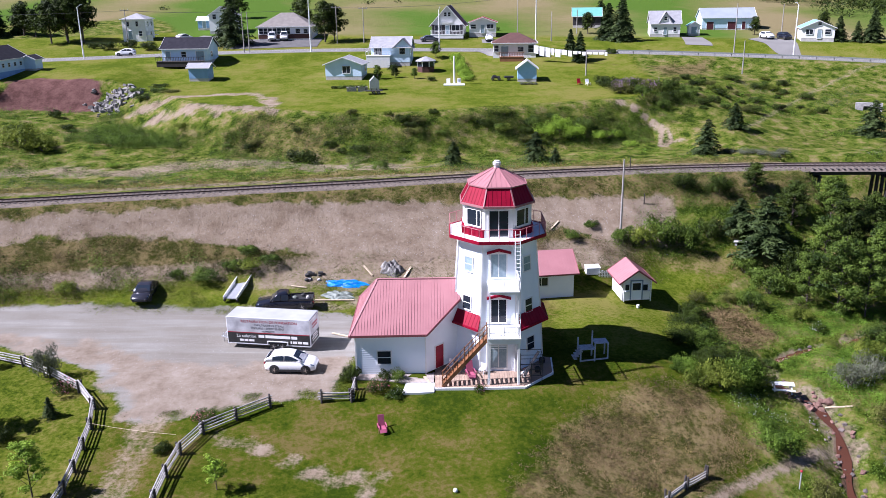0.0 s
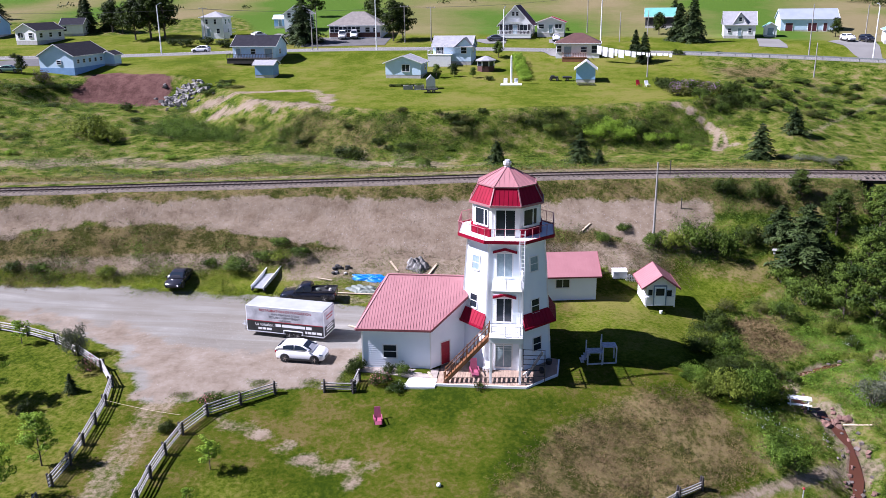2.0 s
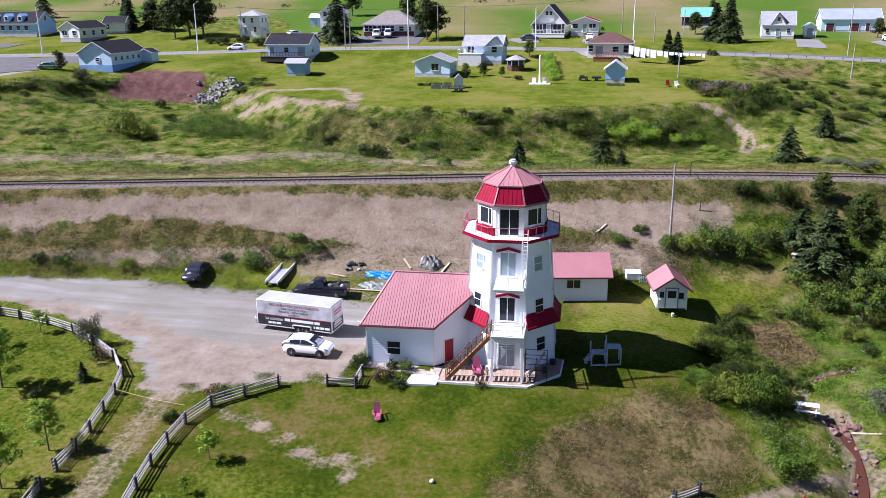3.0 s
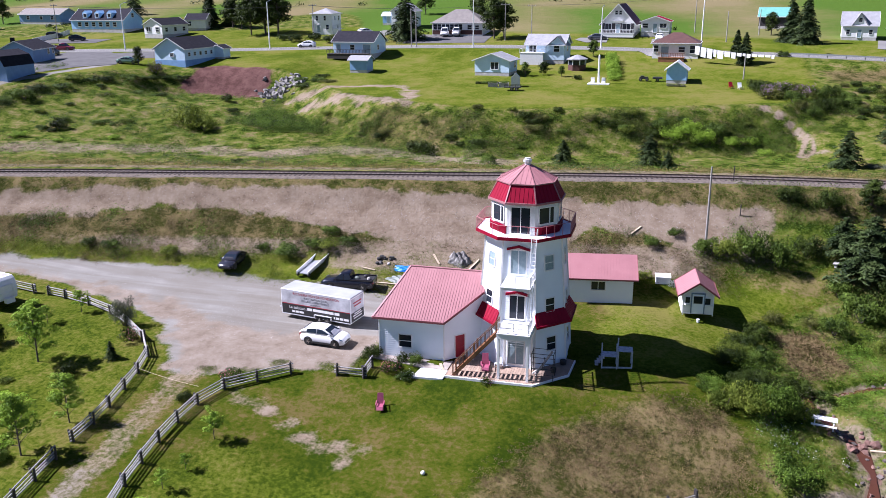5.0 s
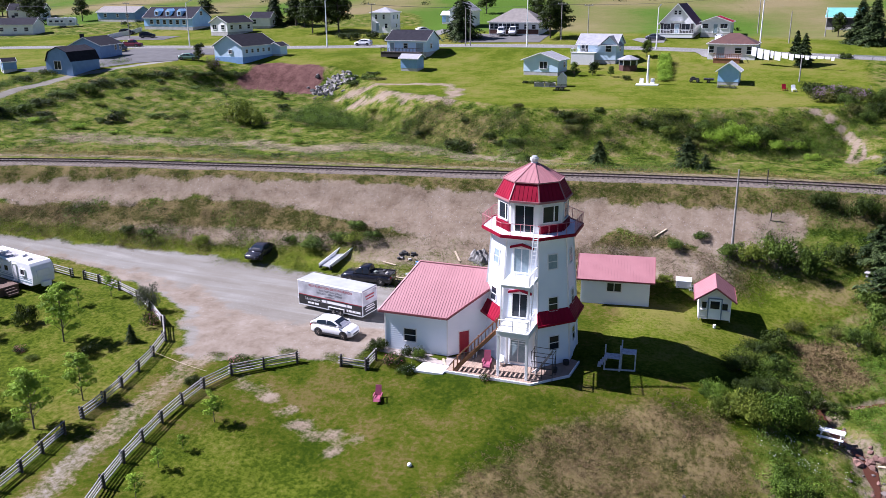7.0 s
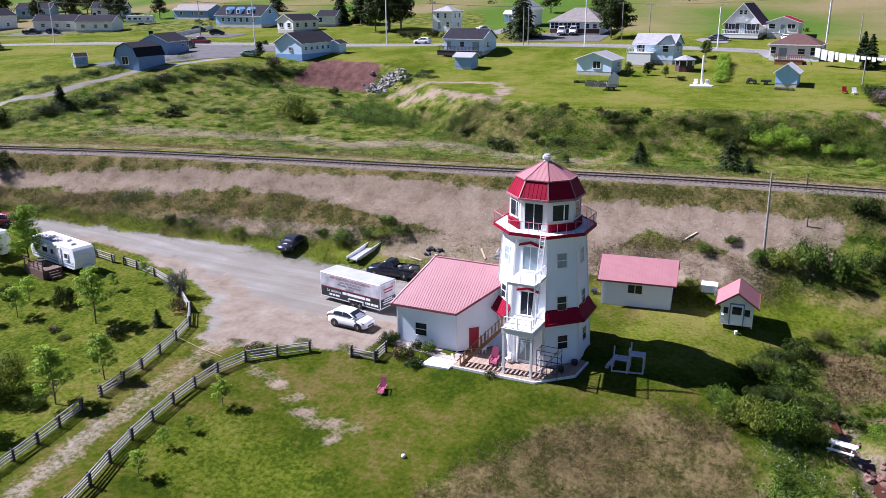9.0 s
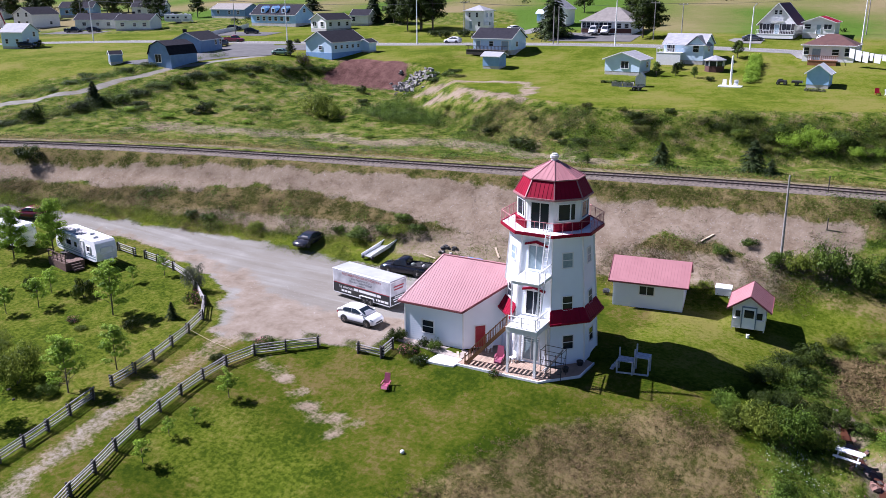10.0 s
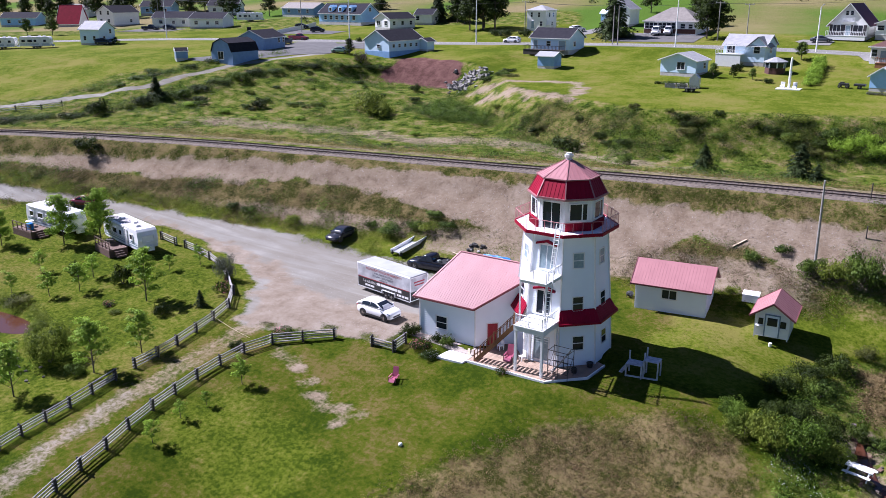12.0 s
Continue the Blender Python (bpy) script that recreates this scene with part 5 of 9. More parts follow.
# large trees and shrubs of the gully
for x, y, h, kd in ((41.2, 81.9, 9.5, "tall"), (43.8, 81.1, 8.5, "tall"), (38.7, 83.6, 7, "tall"), (42.4, 88.6, 8, "tall"), (46.1, 90.9, 7.5, "dark"),
                    (48.6, 88.0, 7, "broad"), (41.0, 95.0, 6, "dark"), (46.3, 96.6, 6, "broad"), (50.6, 94.7, 6.5, "dark"), (52.5, 84.5, 7, "broad"), (56, 90, 7, "dark"),
                    (37.8, 99.5, 4.2, "dark"), (47.8, 82.8, 6.5, "tall"), (53.5, 98, 5, "dark"), (58, 98, 6, "broad")):
    tree(x, y, h, kd, "dense leafy tree in the overgrown gully", "gully trees", 1.15 if kd != "tall" else 1.0)
for x, y, h, kd in ((36.6, 91.4, 6.8, 1), (34.6, 94.2, 4.2, 1)):
    conifer(x, y, h, kd, 1.95, "large dark spruce beside the gully")
for x, y, r, h, kd in ((22.1, 72.5, 1.6, 1.7, "fine_dark"), (23.4, 76.3, 1.7, 1.8, "fine_dark"), (25.3, 79.9, 1.7, 1.8, "dark"), (26.9, 84.0, 1.2, 1.2, "olive"), (22.4, 74.3, 1.2, 1.5, "light"), (24.8, 74.4, 1.6, 1.7, "green"), (14.1, 86.8, 0.9, 1.0, "light"),
                       (20.4, 91.6, 1.4, 2.0, "green"), (22.6, 91.6, 1.9, 2.6, "light"), (24.9, 92.0, 2.2, 3.2, "green"), (27.7, 92.0, 2.2, 3.2, "green"), (30.8, 93.8, 1.9, 2.4, "dark"),
                       (33.8, 89.2, 1.8, 2.2, "green"), (35.4, 85.8, 2.3, 3.0, "green"), (38.5, 87.7, 2.4, 4.0, "dark"), (33.3, 99.1, 1.7, 2.2, "dark"), (29.3, 99.8, 1.7, 2, "dark"),
                       (32.6, 83.3, 1.7, 2.0, "green"), (24.2, 77.4, 1.1, 1.7, "dark"), (24.0, 75.2, 0.9, 1.3, "light"), (30.6, 84.6, 1.2, 1.2, "olive"),
                       (20.3, 65.4, 1.3, 1.7, "fine"), (21.6, 64.3, 1.4, 1.8, "light"), (23.3, 64.4, 1.8, 2.7, "light"), (25.3, 65.3, 2.0, 3.0, "fine"), (24.3, 69.2, 1.4, 1.8, "fine_dark"), (26.4, 68.2, 1.6, 2.0, "fine_dark"),
                       (22.6, 67.7, 1.2, 1.7, "fine_dark"), (26.2, 58.6, 2.0, 2.3, "fine"), (35.7, 66.9, 1.6, 2.4, "silver"), (38.0, 68.5, 1.7, 2.6, "silver"), (39.8, 71.5, 1.8, 2.4, "light")):
    bush(x, y, r, h, kd, "leafy shrub at the edge of the creek" if kd != "silver" else "silvery grey-green shrub at the edge of the creek", group="gully shrubs")
for x, y, r, h, kd in ((35.6, 57.6, 1.6, 2.2, "silver"), (36.6, 61.8, 1.6, 2.2, "olive"), (28.5, 54.6, 1.5, 1.7, "olive"), (37.5, 75.2, 1.0, 0.8, "light"), (40.4, 65.0, 1.8, 2.2, "green"),
                       (42.5, 76.5, 1.7, 2.0, "green"), (37.0, 81.0, 1.4, 1.5, "light"), (30.0, 70.8, 1.1, 1.2, "green"), (28.3, 71.4, 1.2, 1.5, "dark"), (27.6, 66.4, 1.3, 1.6, "light"), (44.5, 70.5, 2.0, 2.2, "silver")):
    bush(x, y, r, h, kd, "low rounded shrub on the creek bank", group="gully shrubs")
bush(37.9, 78.6, 0.8, 1.2, "green", "shrub with a head of white flowers", "bloom_white")

# trees and shrubs of the camping garden
for x, y, h, kd, wd in ((-60.7, 61.8, 7.1, "garden", 1.0), (-57.3, 64.7, 7.7, "garden", 1.0), (-67.5, 57.6, 5.5, "garden", 1.0)):
    tree(x, y, h, kd, "leafy upright green tree beside a caravan", "garden trees", wd)
for x, y, h in ((-37.6, 56.4, 6.5), (-28.3, 48.8, 4.8), (-29.0, 44.3, 5.7), (-31.8, 38.5, 5.5)):
    tree(x, y, h, "poplar", "slender light green tree with thin foliage on a lawn", "garden trees", 1.25)
for x, y, h in ((-48.4, 52.1, 3.2), (-46.5, 54.5, 3.6), (-48.4, 57.5, 3.0), (-41.8, 62.8, 2.1), (-40.3, 65.9, 2.6), (-55.5, 55.5, 2.8), (-53.0, 50.5, 2.6), (-16.0, 40.4, 2.1), (-16.6, 43.6, 1.7), (-16.2, 45.9, 1.4), (-16.0, 49.6, 2.6)):
    tree(x, y, h, "young", "young thin fruit tree on a mown lawn", "young trees", 1.15)
conifer(-31.2, 58.2, 1.8, 1, 1.2, "small dark spruce on the garden lawn", "garden spruces")
for x, y, r, h, kd, lab, bl in ((-34.6, 43.6, 2.6, 3.7, "willow", "large pale green willow shrub by the pond", ""), (-30.3, 43.3, 0.9, 1.1, "green", "small round shrub on the lawn", ""), (-33.3, 54.9, 0.9, 1.3, "dark", "small dark shrub on the lawn", ""), (-43.9, 58.1, 1.4, 2.3, "dark", "dark rounded shrub on the lawn", ""), (-51.7, 57.1, 0.9, 1.6, "dark", "small dark shrub on the lawn", ""),
                                (-34.1, 64.1, 1.4, 3.0, "silver", "grey-green shrub beside the rail fence", ""), (-31.6, 61.4, 1.1, 1.4, "rose", "rose bush with pink blooms beside the fence", "rose"), (-18.8, 57.6, 1.1, 0.9, "rose", "rose bush with pink blooms beside the fence", "rose"),
                                (-21.0, 53.6, 0.8, 0.9, "dark", "small shrub beside the rail fence", ""), (-40.2, 53.7, 0.8, 0.6, "rose", "reddish garden shrub in a bed", "rose"), (-37.9, 52.8, 0.8, 0.5, "light", "pale yellow-green plant in a garden bed", ""),
                                (-49.5, 49.2, 1.6, 1.1, "olive", "reedy growth at the pond", ""), (-42.2, 47.0, 1.1, 0.9, "light", "pale reedy growth at the pond", "")):
    bush(x, y, r, h, kd, lab, bl)
# plants round the annex
for x, y, r, h, kd, bl, lab in ((-8.2, 63.0, 1.1, 1.2, "dark", "", "dark rounded shrub at the annex corner"), (-5.35, 63.1, 0.65, 0.95, "dark", "bloom_white", "shrub with white flowers against the annex"), (-4.2, 63.1, 0.8, 1.0, "green", "", "round green shrub against the annex"),
                                (-5.5, 61.2, 1.1, 1.2, "rose", "rose", "rose bush in the front border"), (-4.3, 60.5, 0.9, 0.8, "green", "bloom_white", "flowering plant in the front border"), (-6.3, 61.2, 0.6, 0.5, "olive", "", "low plant in the front border"),
                                (2.6, 61.15, 0.6, 0.75, "rose", "rose", "red-flowered plant at the patio edge")):
    bush(x, y, r, h, kd, lab, bl)
# spruces and shrubs of the valley
for x, y, h, kd in ((39.2, 123.2, 5.3, 1), (46.6, 133.3, 4.3, 1), (13.0, 118.4, 4.4, 1), (15.6, 116.2, 2.4, 1), (1.2, 117.2, 3.5, 1), (70.3, 136, 6.0, 1), (-103.4, 109.8, 4.6, 0), (54.5, 110.5, 3, 1), (78, 142, 5, 0)):
    conifer(x, y, h, kd, 1.6, "dark spruce standing in the rough valley", "valley spruces")
for x, y, r, h, kd, lab, bl in ((-21.2, 121.2, 2.6, 2.3, "dark", "wide dark juniper-like shrub in the valley", ""), (-66.5, 129.5, 4.2, 4.4, "light", "large pale green willow shrub in the valley", ""), (-63.0, 128.6, 3.0, 3.0, "light", "pale green willow shrub in the valley", ""),
                                (-84.6, 118.6, 1.8, 2.0, "dark", "dark shrub in the valley", ""), (-99.1, 127.9, 2.6, 2.2, "green", "round green shrub in the valley", ""), (-106.3, 98.6, 2.6, 3.0, "dark", "dark shrub beside the side road", ""), (-80.3, 79.2, 2.2, 2.2, "dark", "dark shrub beside the railway bank", ""),
                                (-69.6, 148.7, 1.4, 1.5, "dark", "dark shrub below the red bank", ""), (-89.7, 155.6, 2.0, 2.4, "olive", "purple lilac shrub on the bank", "lilac"), (30.8, 147.5, 2.3, 2.3, "olive", "purple flowering lilac on the rough slope", "lilac"), (33.0, 149.0, 2.4, 2.5, "dark", "purple flowering lilac on the rough slope", "lilac"),
                                (36.0, 147.5, 2.3, 2.4, "olive", "purple flowering lilac on the rough slope", "lilac"), (38.5, 144.0, 2.1, 2.0, "dark", "dark shrub on the rough slope", ""), (35.5, 143.0, 1.7, 1.7, "olive", "olive shrub on the rough slope", ""), (-9.0, 114.2, 1.2, 1.3, "green", "shrub beside the track", ""),
                                (-103.4, 106.5, 2.2, 2.0, "dark", "dark shrub beside the side road", ""), (-101.2, 114.6, 2.0, 1.6, "green", "green shrub beside the side road", ""), (-44.8, 106.9, 1.2, 0.7, "dark", "low dark shrub beside the track", ""),
                                (-25.5, 82.6, 1.6, 1.2, "green", "green shrub at the foot of the bank", ""), (-38.9, 79.9, 1.25, 1.15, "light", "bright green shrub at the foot of the bank", ""), (14.3, 91.6, 1.2, 1.0, "green", "shrub on the gravel bank", ""), (17.0, 93.6, 1.0, 0.9, "green", "shrub on the gravel bank", "")):
    bush(x, y, r, h, kd, lab, bl)
# thicket on the rough slope and along the side road
for k in range(46):
    x, y = 44 + 24 * float(rng.uniform()), 143 + 22 * float(rng.uniform())
    s = float(rng.uniform(0.7, 1.7))
    bush(x, y + 0.25 * (x - 50), s, s * 0.8, ("dark", "green", "olive", "dark", "light")[k % 5], "low spreading shrub on the rough slope", group="slope shrubs")
for x, y, r, h, kd in ((15.8, 131, 1.9, 2.2, "hedge"), (18.2, 132.2, 2.2, 2.6, "hedge"), (20.3, 131.0, 2.0, 2.6, "hedge"), (22.3, 133, 2.0, 2.4, "green"), (14.0, 132.4, 1.6, 1.8, "green"), (24.6, 131.9, 1.6, 1.7, "hedge"), (27.3, 133.0, 1.5, 1.3, "hedge"), (29.3, 130.5, 1.3, 1.0, "hedge"),
                       (31, 153, 2.2, 2.2, "dark"), (29.5, 156, 2.0, 2.0, "dark"), (34.5, 152, 2.2, 2.2, "olive"), (38.6, 148.5, 2.0, 2.4, "green"), (41, 146, 1.8, 1.8, "dark"), (34.2, 144.6, 1.8, 2.0, "green"), (37, 141.6, 1.6, 1.6, "green"), (43.5, 150.5, 1.8, 1.6, "green"), (41.0, 152.0, 1.8, 1.8, "dark")):
    bush(x, y, r, h, kd, "leafy shrub on the rough slope", group="slope shrubs")
for x, y, r in ((42.6, 123.4, 1.3), (44.4, 121.2, 1.4), (46.5, 120.6, 1.5), (48.6, 120.8, 1.3), (49.9, 121.5, 1.2)):
    bush(x, y, r, 1.0, "silver", "low pale grey half-dead shrub beside the track", group="grey shrubs")
for x, y, r, h, kd in ((-119.5, 117.5, 1.8, 1.5, "green"), (-117.0, 120.5, 1.6, 1.3, "dark"), (-121.5, 113.5, 1.6, 1.2, "light"), (-115.5, 123.0, 1.6, 1.3, "green"), (-121.5, 108.5, 1.5, 1.3, "light"), (-114.0, 127.5, 1.4, 1.2, "dark"), (-117.6, 112.0, 1.3, 1.0, "green"), (-101.8, 124.4, 2.0, 1.6, "green"), (-100.2, 132.5, 2.2, 1.6, "dark"), (-98, 136.5, 2.4, 1.7, "green"), (-95, 144.3, 2.6, 1.7, "dark"), (-99, 141, 2.2, 1.6, "light"), (-92, 150, 2.2, 1.8, "green"), (-101.5, 119, 2.2, 1.9, "dark"), (-102.8, 112.5, 2.2, 2.0, "green"), (-109.5, 95.5, 2.4, 1.8, "dark"), (-113, 91.5, 2.4, 1.8, "green"),
                       (-104.8, 104.0, 2.2, 1.7, "light"), (-88.0, 112.0, 1.5, 0.9, "light"), (-80, 124, 1.8, 1.4, "green"), (-77, 126.4, 1.6, 1.3, "light"), (-117, 88, 2.2, 1.7, "dark"), (-116, 128, 1.6, 1.4, "light"), (-120, 122, 1.7, 1.4, "green"), (-113, 133, 1.8, 1.3, "dark"), (-111.5, 139, 1.8, 1.3, "green"), (-55.2, 154.1, 1.8, 1.5, "dark"), (-53.6, 157.3, 1.8, 1.5, "green"), (-54.6, 161.5, 1.6, 1.2, "dark"), (-57.5, 157.5, 1.6, 1.3, "green"), (-51.0, 156, 1.6, 1.2, "olive"), (-84.6, 157.5, 1.7, 1.5, "dark"), (-86.8, 156.2, 1.7, 1.5, "green"), (-89.6, 152.6, 1.9, 1.7, "dark"), (-53.1, 137.3, 2.8, 1.6, "green"), (-55.6, 134.6, 2.6, 1.3, "green"), (-51.0, 134.4, 2.6, 1.3, "light"), (-57.5, 137.5, 2.2, 1.2, "green"), (-90, 138, 1.7, 1.0, "olive"), (-72, 139, 1.6, 1.2, "dark"), (-84, 147, 1.8, 1.4, "green")):
    bush(x, y, r * 1.25, h * 0.72, kd, "spreading shrub beside the gravel side road", group="side road shrubs", sink=0.25)
for x, y, r, h, kd in ((-23.2, 84.3, 1.3, 0.9, "green"), (-21.2, 84.6, 1.5, 1.1, "light"), (-19.0, 85.4, 1.4, 1.0, "green"), (-21.6, 86.4, 1.3, 0.9, "green"), (-28.6, 82.8, 1.0, 0.9, "green"), (-46.5, 79.7, 1.2, 0.8, "green"), (-49.4, 79.4, 1.2, 0.8, "dark")):
    bush(x, y, r, h, kd, "bushy green shrub at the foot of the bank", group="bank shrubs")
for k in range(26):
    x, y = -98 + 52 * float(rng.uniform()), 110 + 36 * float(rng.uniform())
    s = float(rng.uniform(0.6, 1.5))
    if not (x < -93 and y > 125) and not (-70 < x < -60 and y < 134):
        bush(x, y, s * 1.3, s * 0.75, ("green", "hedge", "dark", "light", "green")[k % 5], "low rounded shrub in the rough valley", group="valley shrubs")
# roadside and far trees
for x, y, h, kd in ((-96.4, 219.4, 15, "far"), (-100.1, 218.0, 12, "far"), (-92.6, 219.7, 14, "far"), (-98.2, 223, 14, "far"), (-113.7, 232.2, 10, "far"), (-109.7, 230.2, 8, "far"), (-29.7, 214.4, 11, "far"), (-27.5, 216, 10, "far"), (-38.6, 235.3, 10, "far"), (-114.4, 234.2, 7, "far"), (-1.7, 185.2, 4.0, "broad"), (-13.1, 166.1, 3.0, "broad"), (-9.7, 167.2, 2.6, "dark"), (-5.8, 165.7, 2.4, "broad"), (-237, 162.6, 6, "broad"), (-228, 166, 7, "broad"), (-300, 229, 13, "far"), (-310, 222, 12, "far"), (-292, 236, 12, "far"), (-322, 232, 13, "far"), (-335, 228, 12, "far"), (-263, 249, 13, "far"), (-245, 246, 13, "far"), (-254, 252, 13, "far"), (-280, 256, 14, "far"), (-236, 252, 11, "far"), (-270, 226, 12, "far"), (-280, 230, 12, "far"), (-345, 215, 12, "far"), (-318, 210, 11, "far"), (78.5, 216.3, 5, "far"), (37.3, 221.7, 6, "far"),
                    (95.7, 216.4, 6, "far"), (-62, 262, 9, "far"), (-240, 232, 11, "far"), (-228, 240, 12, "far"), (-215, 232, 10, "far"), (-252, 226, 9, "far"), (-204, 240, 9, "far"), (-285, 222, 12, "far"), (-300, 210, 10, "far"), (-96.5, 159.6, 4.2, "dark")):
    tree(x, y, h, kd, "tall leafy tree beside the village road", "village trees")
for x, y, h, kd in ((-52.3, 211.3, 12, 1), (-54.0, 213.0, 8, 1), (43.3, 208.8, 10.5, 0), (40.8, 212.3, 9, 0), (43.4, 238, 7, 1), (27.4, 184.6, 5.5, 2), (28.8, 180.0, 6.3, 2), (93.1, 201.6, 6, 0), (96.4, 199.4, 5, 0), (99.4, 198.9, 6, 0), (-121.6, 233.5, 10, 0), (-124.6, 237, 9, 0), (-117, 236, 7, 1), (-260, 214, 10, 0), (-168, 262, 9, 1), (103, 205, 7, 0), (110, 200, 7, 0)):
    conifer(x, y, h, kd, 1.35, "tall dark conifer beside the village road", "village conifers")
for x, y, r, h, kd in ((-71.2, 206.3, 2.2, 2.0, "dark"), (-76.9, 208.9, 2.2, 2.2, "dark"), (-81.0, 206.4, 2.4, 2.0, "dark"), (-85.4, 208, 2.2, 1.8, "dark"), (36.8, 186.0, 1.7, 1.3, "dark"), (46, 190.5, 1.2, 0.8, "dark"), (-10.5, 173.0, 1.2, 1.6, "dark"), (-2.5, 163.5, 1.1, 0.9, "dark"), (-113, 183, 1.0, 1.4, "dark"), (-104, 183.5, 0.9, 1.1, "dark"), (-176, 152, 2.0, 1.8, "dark")):
    bush(x, y, r, h, kd, "clipped dark shrub in a village garden")
for k in range(14):
    bush(2.6 + 0.15 * k, 181.0 - 1.35 * k, 1.5, 2.3 - 0.09 * k, "hedge", "bright green clipped hedge plant on the lawn", group="hedge row")
for k in range(44):
    x = -44 + 72 * float(rng.uniform())
    y = float(np.interp(x, (-52, -43, -30, -13, 3, 33), (150, 142, 136.5, 130.5, 134.5, 141))) - 8.5 * float(rng.uniform())
    s = float(rng.uniform(0.8, 1.7))
    if abs(x + 36) > 7 or y < 132:
        bush(x, y, s, s * 0.75, ("dark", "green", "dark", "olive", "light")[k % 5], "low spreading shrub on the steep slope", group="bank scrub")


# ---- ground cover ----
def scatter(n, x0, x1, y0, y1, weight):
    x, y = rng.uniform(x0, x1, n), rng.uniform(y0, y1, n)
    k = rng.uniform(0, 1, n) < weight(x, y)
    return x[k], y[k]


def clumps(name, x, y, mat, r=0.5, h=0.4, per=12, size=0.16, label="", up=0.2, flat=0.5):
    """Many small clumps of leaves on the ground, in one mesh."""
    n = len(x)
    k = np.clip(rng.lognormal(0, 0.4, n), 0.3, 2.0)
    a, rad = rng.uniform(0, 6.283, (n, per)), np.sqrt(rng.uniform(0, 1, (n, per)))
    px = x[:, None] + np.cos(a) * rad * r * k[:, None]
    py = y[:, None] + np.sin(a) * rad * r * k[:, None]
    pz = ground(px, py) + h * k[:, None] * rng.uniform(0.1, 1, (n, per)) * (1 - 0.6 * rad)
    c = np.stack([px, py, pz], -1).reshape(-1, 3)
    s = (size * np.repeat(k, per)) * 0.35 + size * 0.65
    f = np.stack([np.cos(a) * rad, np.sin(a) * rad, 0 * a + 0.75], -1).reshape(-1, 3)
    return tagged(new(name, fast_mesh(name, leaves(c, s, flat, 1.5, up, f, 0.45 + 0.35 * up)[:, :3], 3, mat)), label, "plants", kind="stuff")


def edge_y(x):
    return np.interp(x, (-300, -115, -102, -88, -64, -52, -43, -30, -13, 3, 33, 48, 62, 120), (100, 135, 142, 162, 162, 154, 144, 137, 130.6, 134.2, 143, 158, 172, 172))


patch = lambda x, y, f, sd, lo, hi: ss(lo, hi, bumps(x, y, f, sd) + 0.5 * bumps(x, y, f * 2.7, sd + 3))
clear = lambda x, y: (1 - inside(x, y, FIELD_WEST, 1.0)) * (1 - inside(x, y, [(-84, 154.5), (-84, 162), (-79, 165), (-71, 163.5), (-66, 162.5), (-64.5, 154)], 0.8)) * (1 - along(x, y, PATH_UP, 1.0, 0.4)) * (1 - along(x, y, RUT_EAST, 0.9, 0.4)) * (1 - along(x, y, SIDE_ROAD, 2.2, 0.5)) * (1 - 0.8 * along(x, y, PATH_FAR, 0.9, 0.5))
in_valley = lambda x, y: clear(x, y) * (y - rail_y(x) > 4.5) * (1 - ss(-6, 0, y - edge_y(x)))
on_slope = lambda x, y: clear(x, y) * ss(-13, -10, y - edge_y(x)) * (1 - ss(-2.2, -0.4, y - edge_y(x)))
green_part = lambda x: ss(-18.5, -15.5, x) * (1 - ss(-5, -2, x)) + ss(-30, -36, x)
dark_part = lambda x: ss(0, 3, x) * (1 - ss(11.5, 14.5, x))
dirt = lambda x, y: 1 - inside(x, y, [(-60, 150), (-46, 157), (-34, 149), (-27, 141), (-31, 135), (-46, 137)], 1.5)
upper = lambda x, y: ss(-9.5, -7, y - edge_y(x))
X, Y = scatter(24000, -62, 44, 118, 152, lambda x, y: on_slope(x, y) * (0.05 + 0.95 * patch(x, y, 0.45, 2, -0.1, 0.5) * (0.18 + upper(x, y) * np.clip(0.7 * green_part(x) + 0.95 * dark_part(x) + 0.6 * ss(11, 14, x), 0, 0.92))) * (y - rail_y(x) > 6) * dirt(x, y))
clumps("slope_scrub", X, Y, M["leaf_dark"], 0.85, 1.15, 40, 0.12, "dark green scrub covering the steep slope")
X, Y = scatter(24000, -62, 44, 118, 152, lambda x, y: on_slope(x, y) * (0.06 + 0.94 * patch(x, y, 0.42, 7, -0.1, 0.4) * np.clip(0.12 + 0.8 * green_part(x) * upper(x, y) + 0.6 * ss(13, 16, x), 0, 1)) * (y - rail_y(x) > 6) * dirt(x, y))
clumps("slope_weeds", X, Y, M["leaf_lush"], 0.8, 0.9, 36, 0.115, "green weeds and brambles on the steep slope")
X, Y = scatter(16000, -62, 44, 116, 154, lambda x, y: on_slope(x, y) * (0.18 + 0.45 * patch(x, y, 0.5, 11, -0.2, 0.6)) * (1 - 0.7 * dark_part(x)) * dirt(x, y))
clumps("slope_dry_weeds", X, Y, M["leaf_olive"], 0.55, 0.4, 12, 0.13, "olive and brown weeds on the slope")
X, Y = scatter(7000, -62, 44, 116, 154, lambda x, y: on_slope(x, y) * patch(x, y, 0.4, 21, 0.1, 0.7) * (1 - 0.6 * dark_part(x)) * dirt(x, y))
clumps("slope_dead_weeds", X, Y, M["leaf_dry"], 0.55, 0.4, 12, 0.13, "brown dead weeds on the slope")
X, Y = scatter(20000, -135, 80, 85, 178, lambda x, y: in_valley(x, y) * (0.06 + 0.5 * patch(x, y, 0.22, 5, 0.1, 0.5)) * dirt(x, y))
clumps("valley_weeds", X, Y, M["leaf_olive"], 0.5, 0.35, 14, 0.10, "olive weeds over the rough valley")
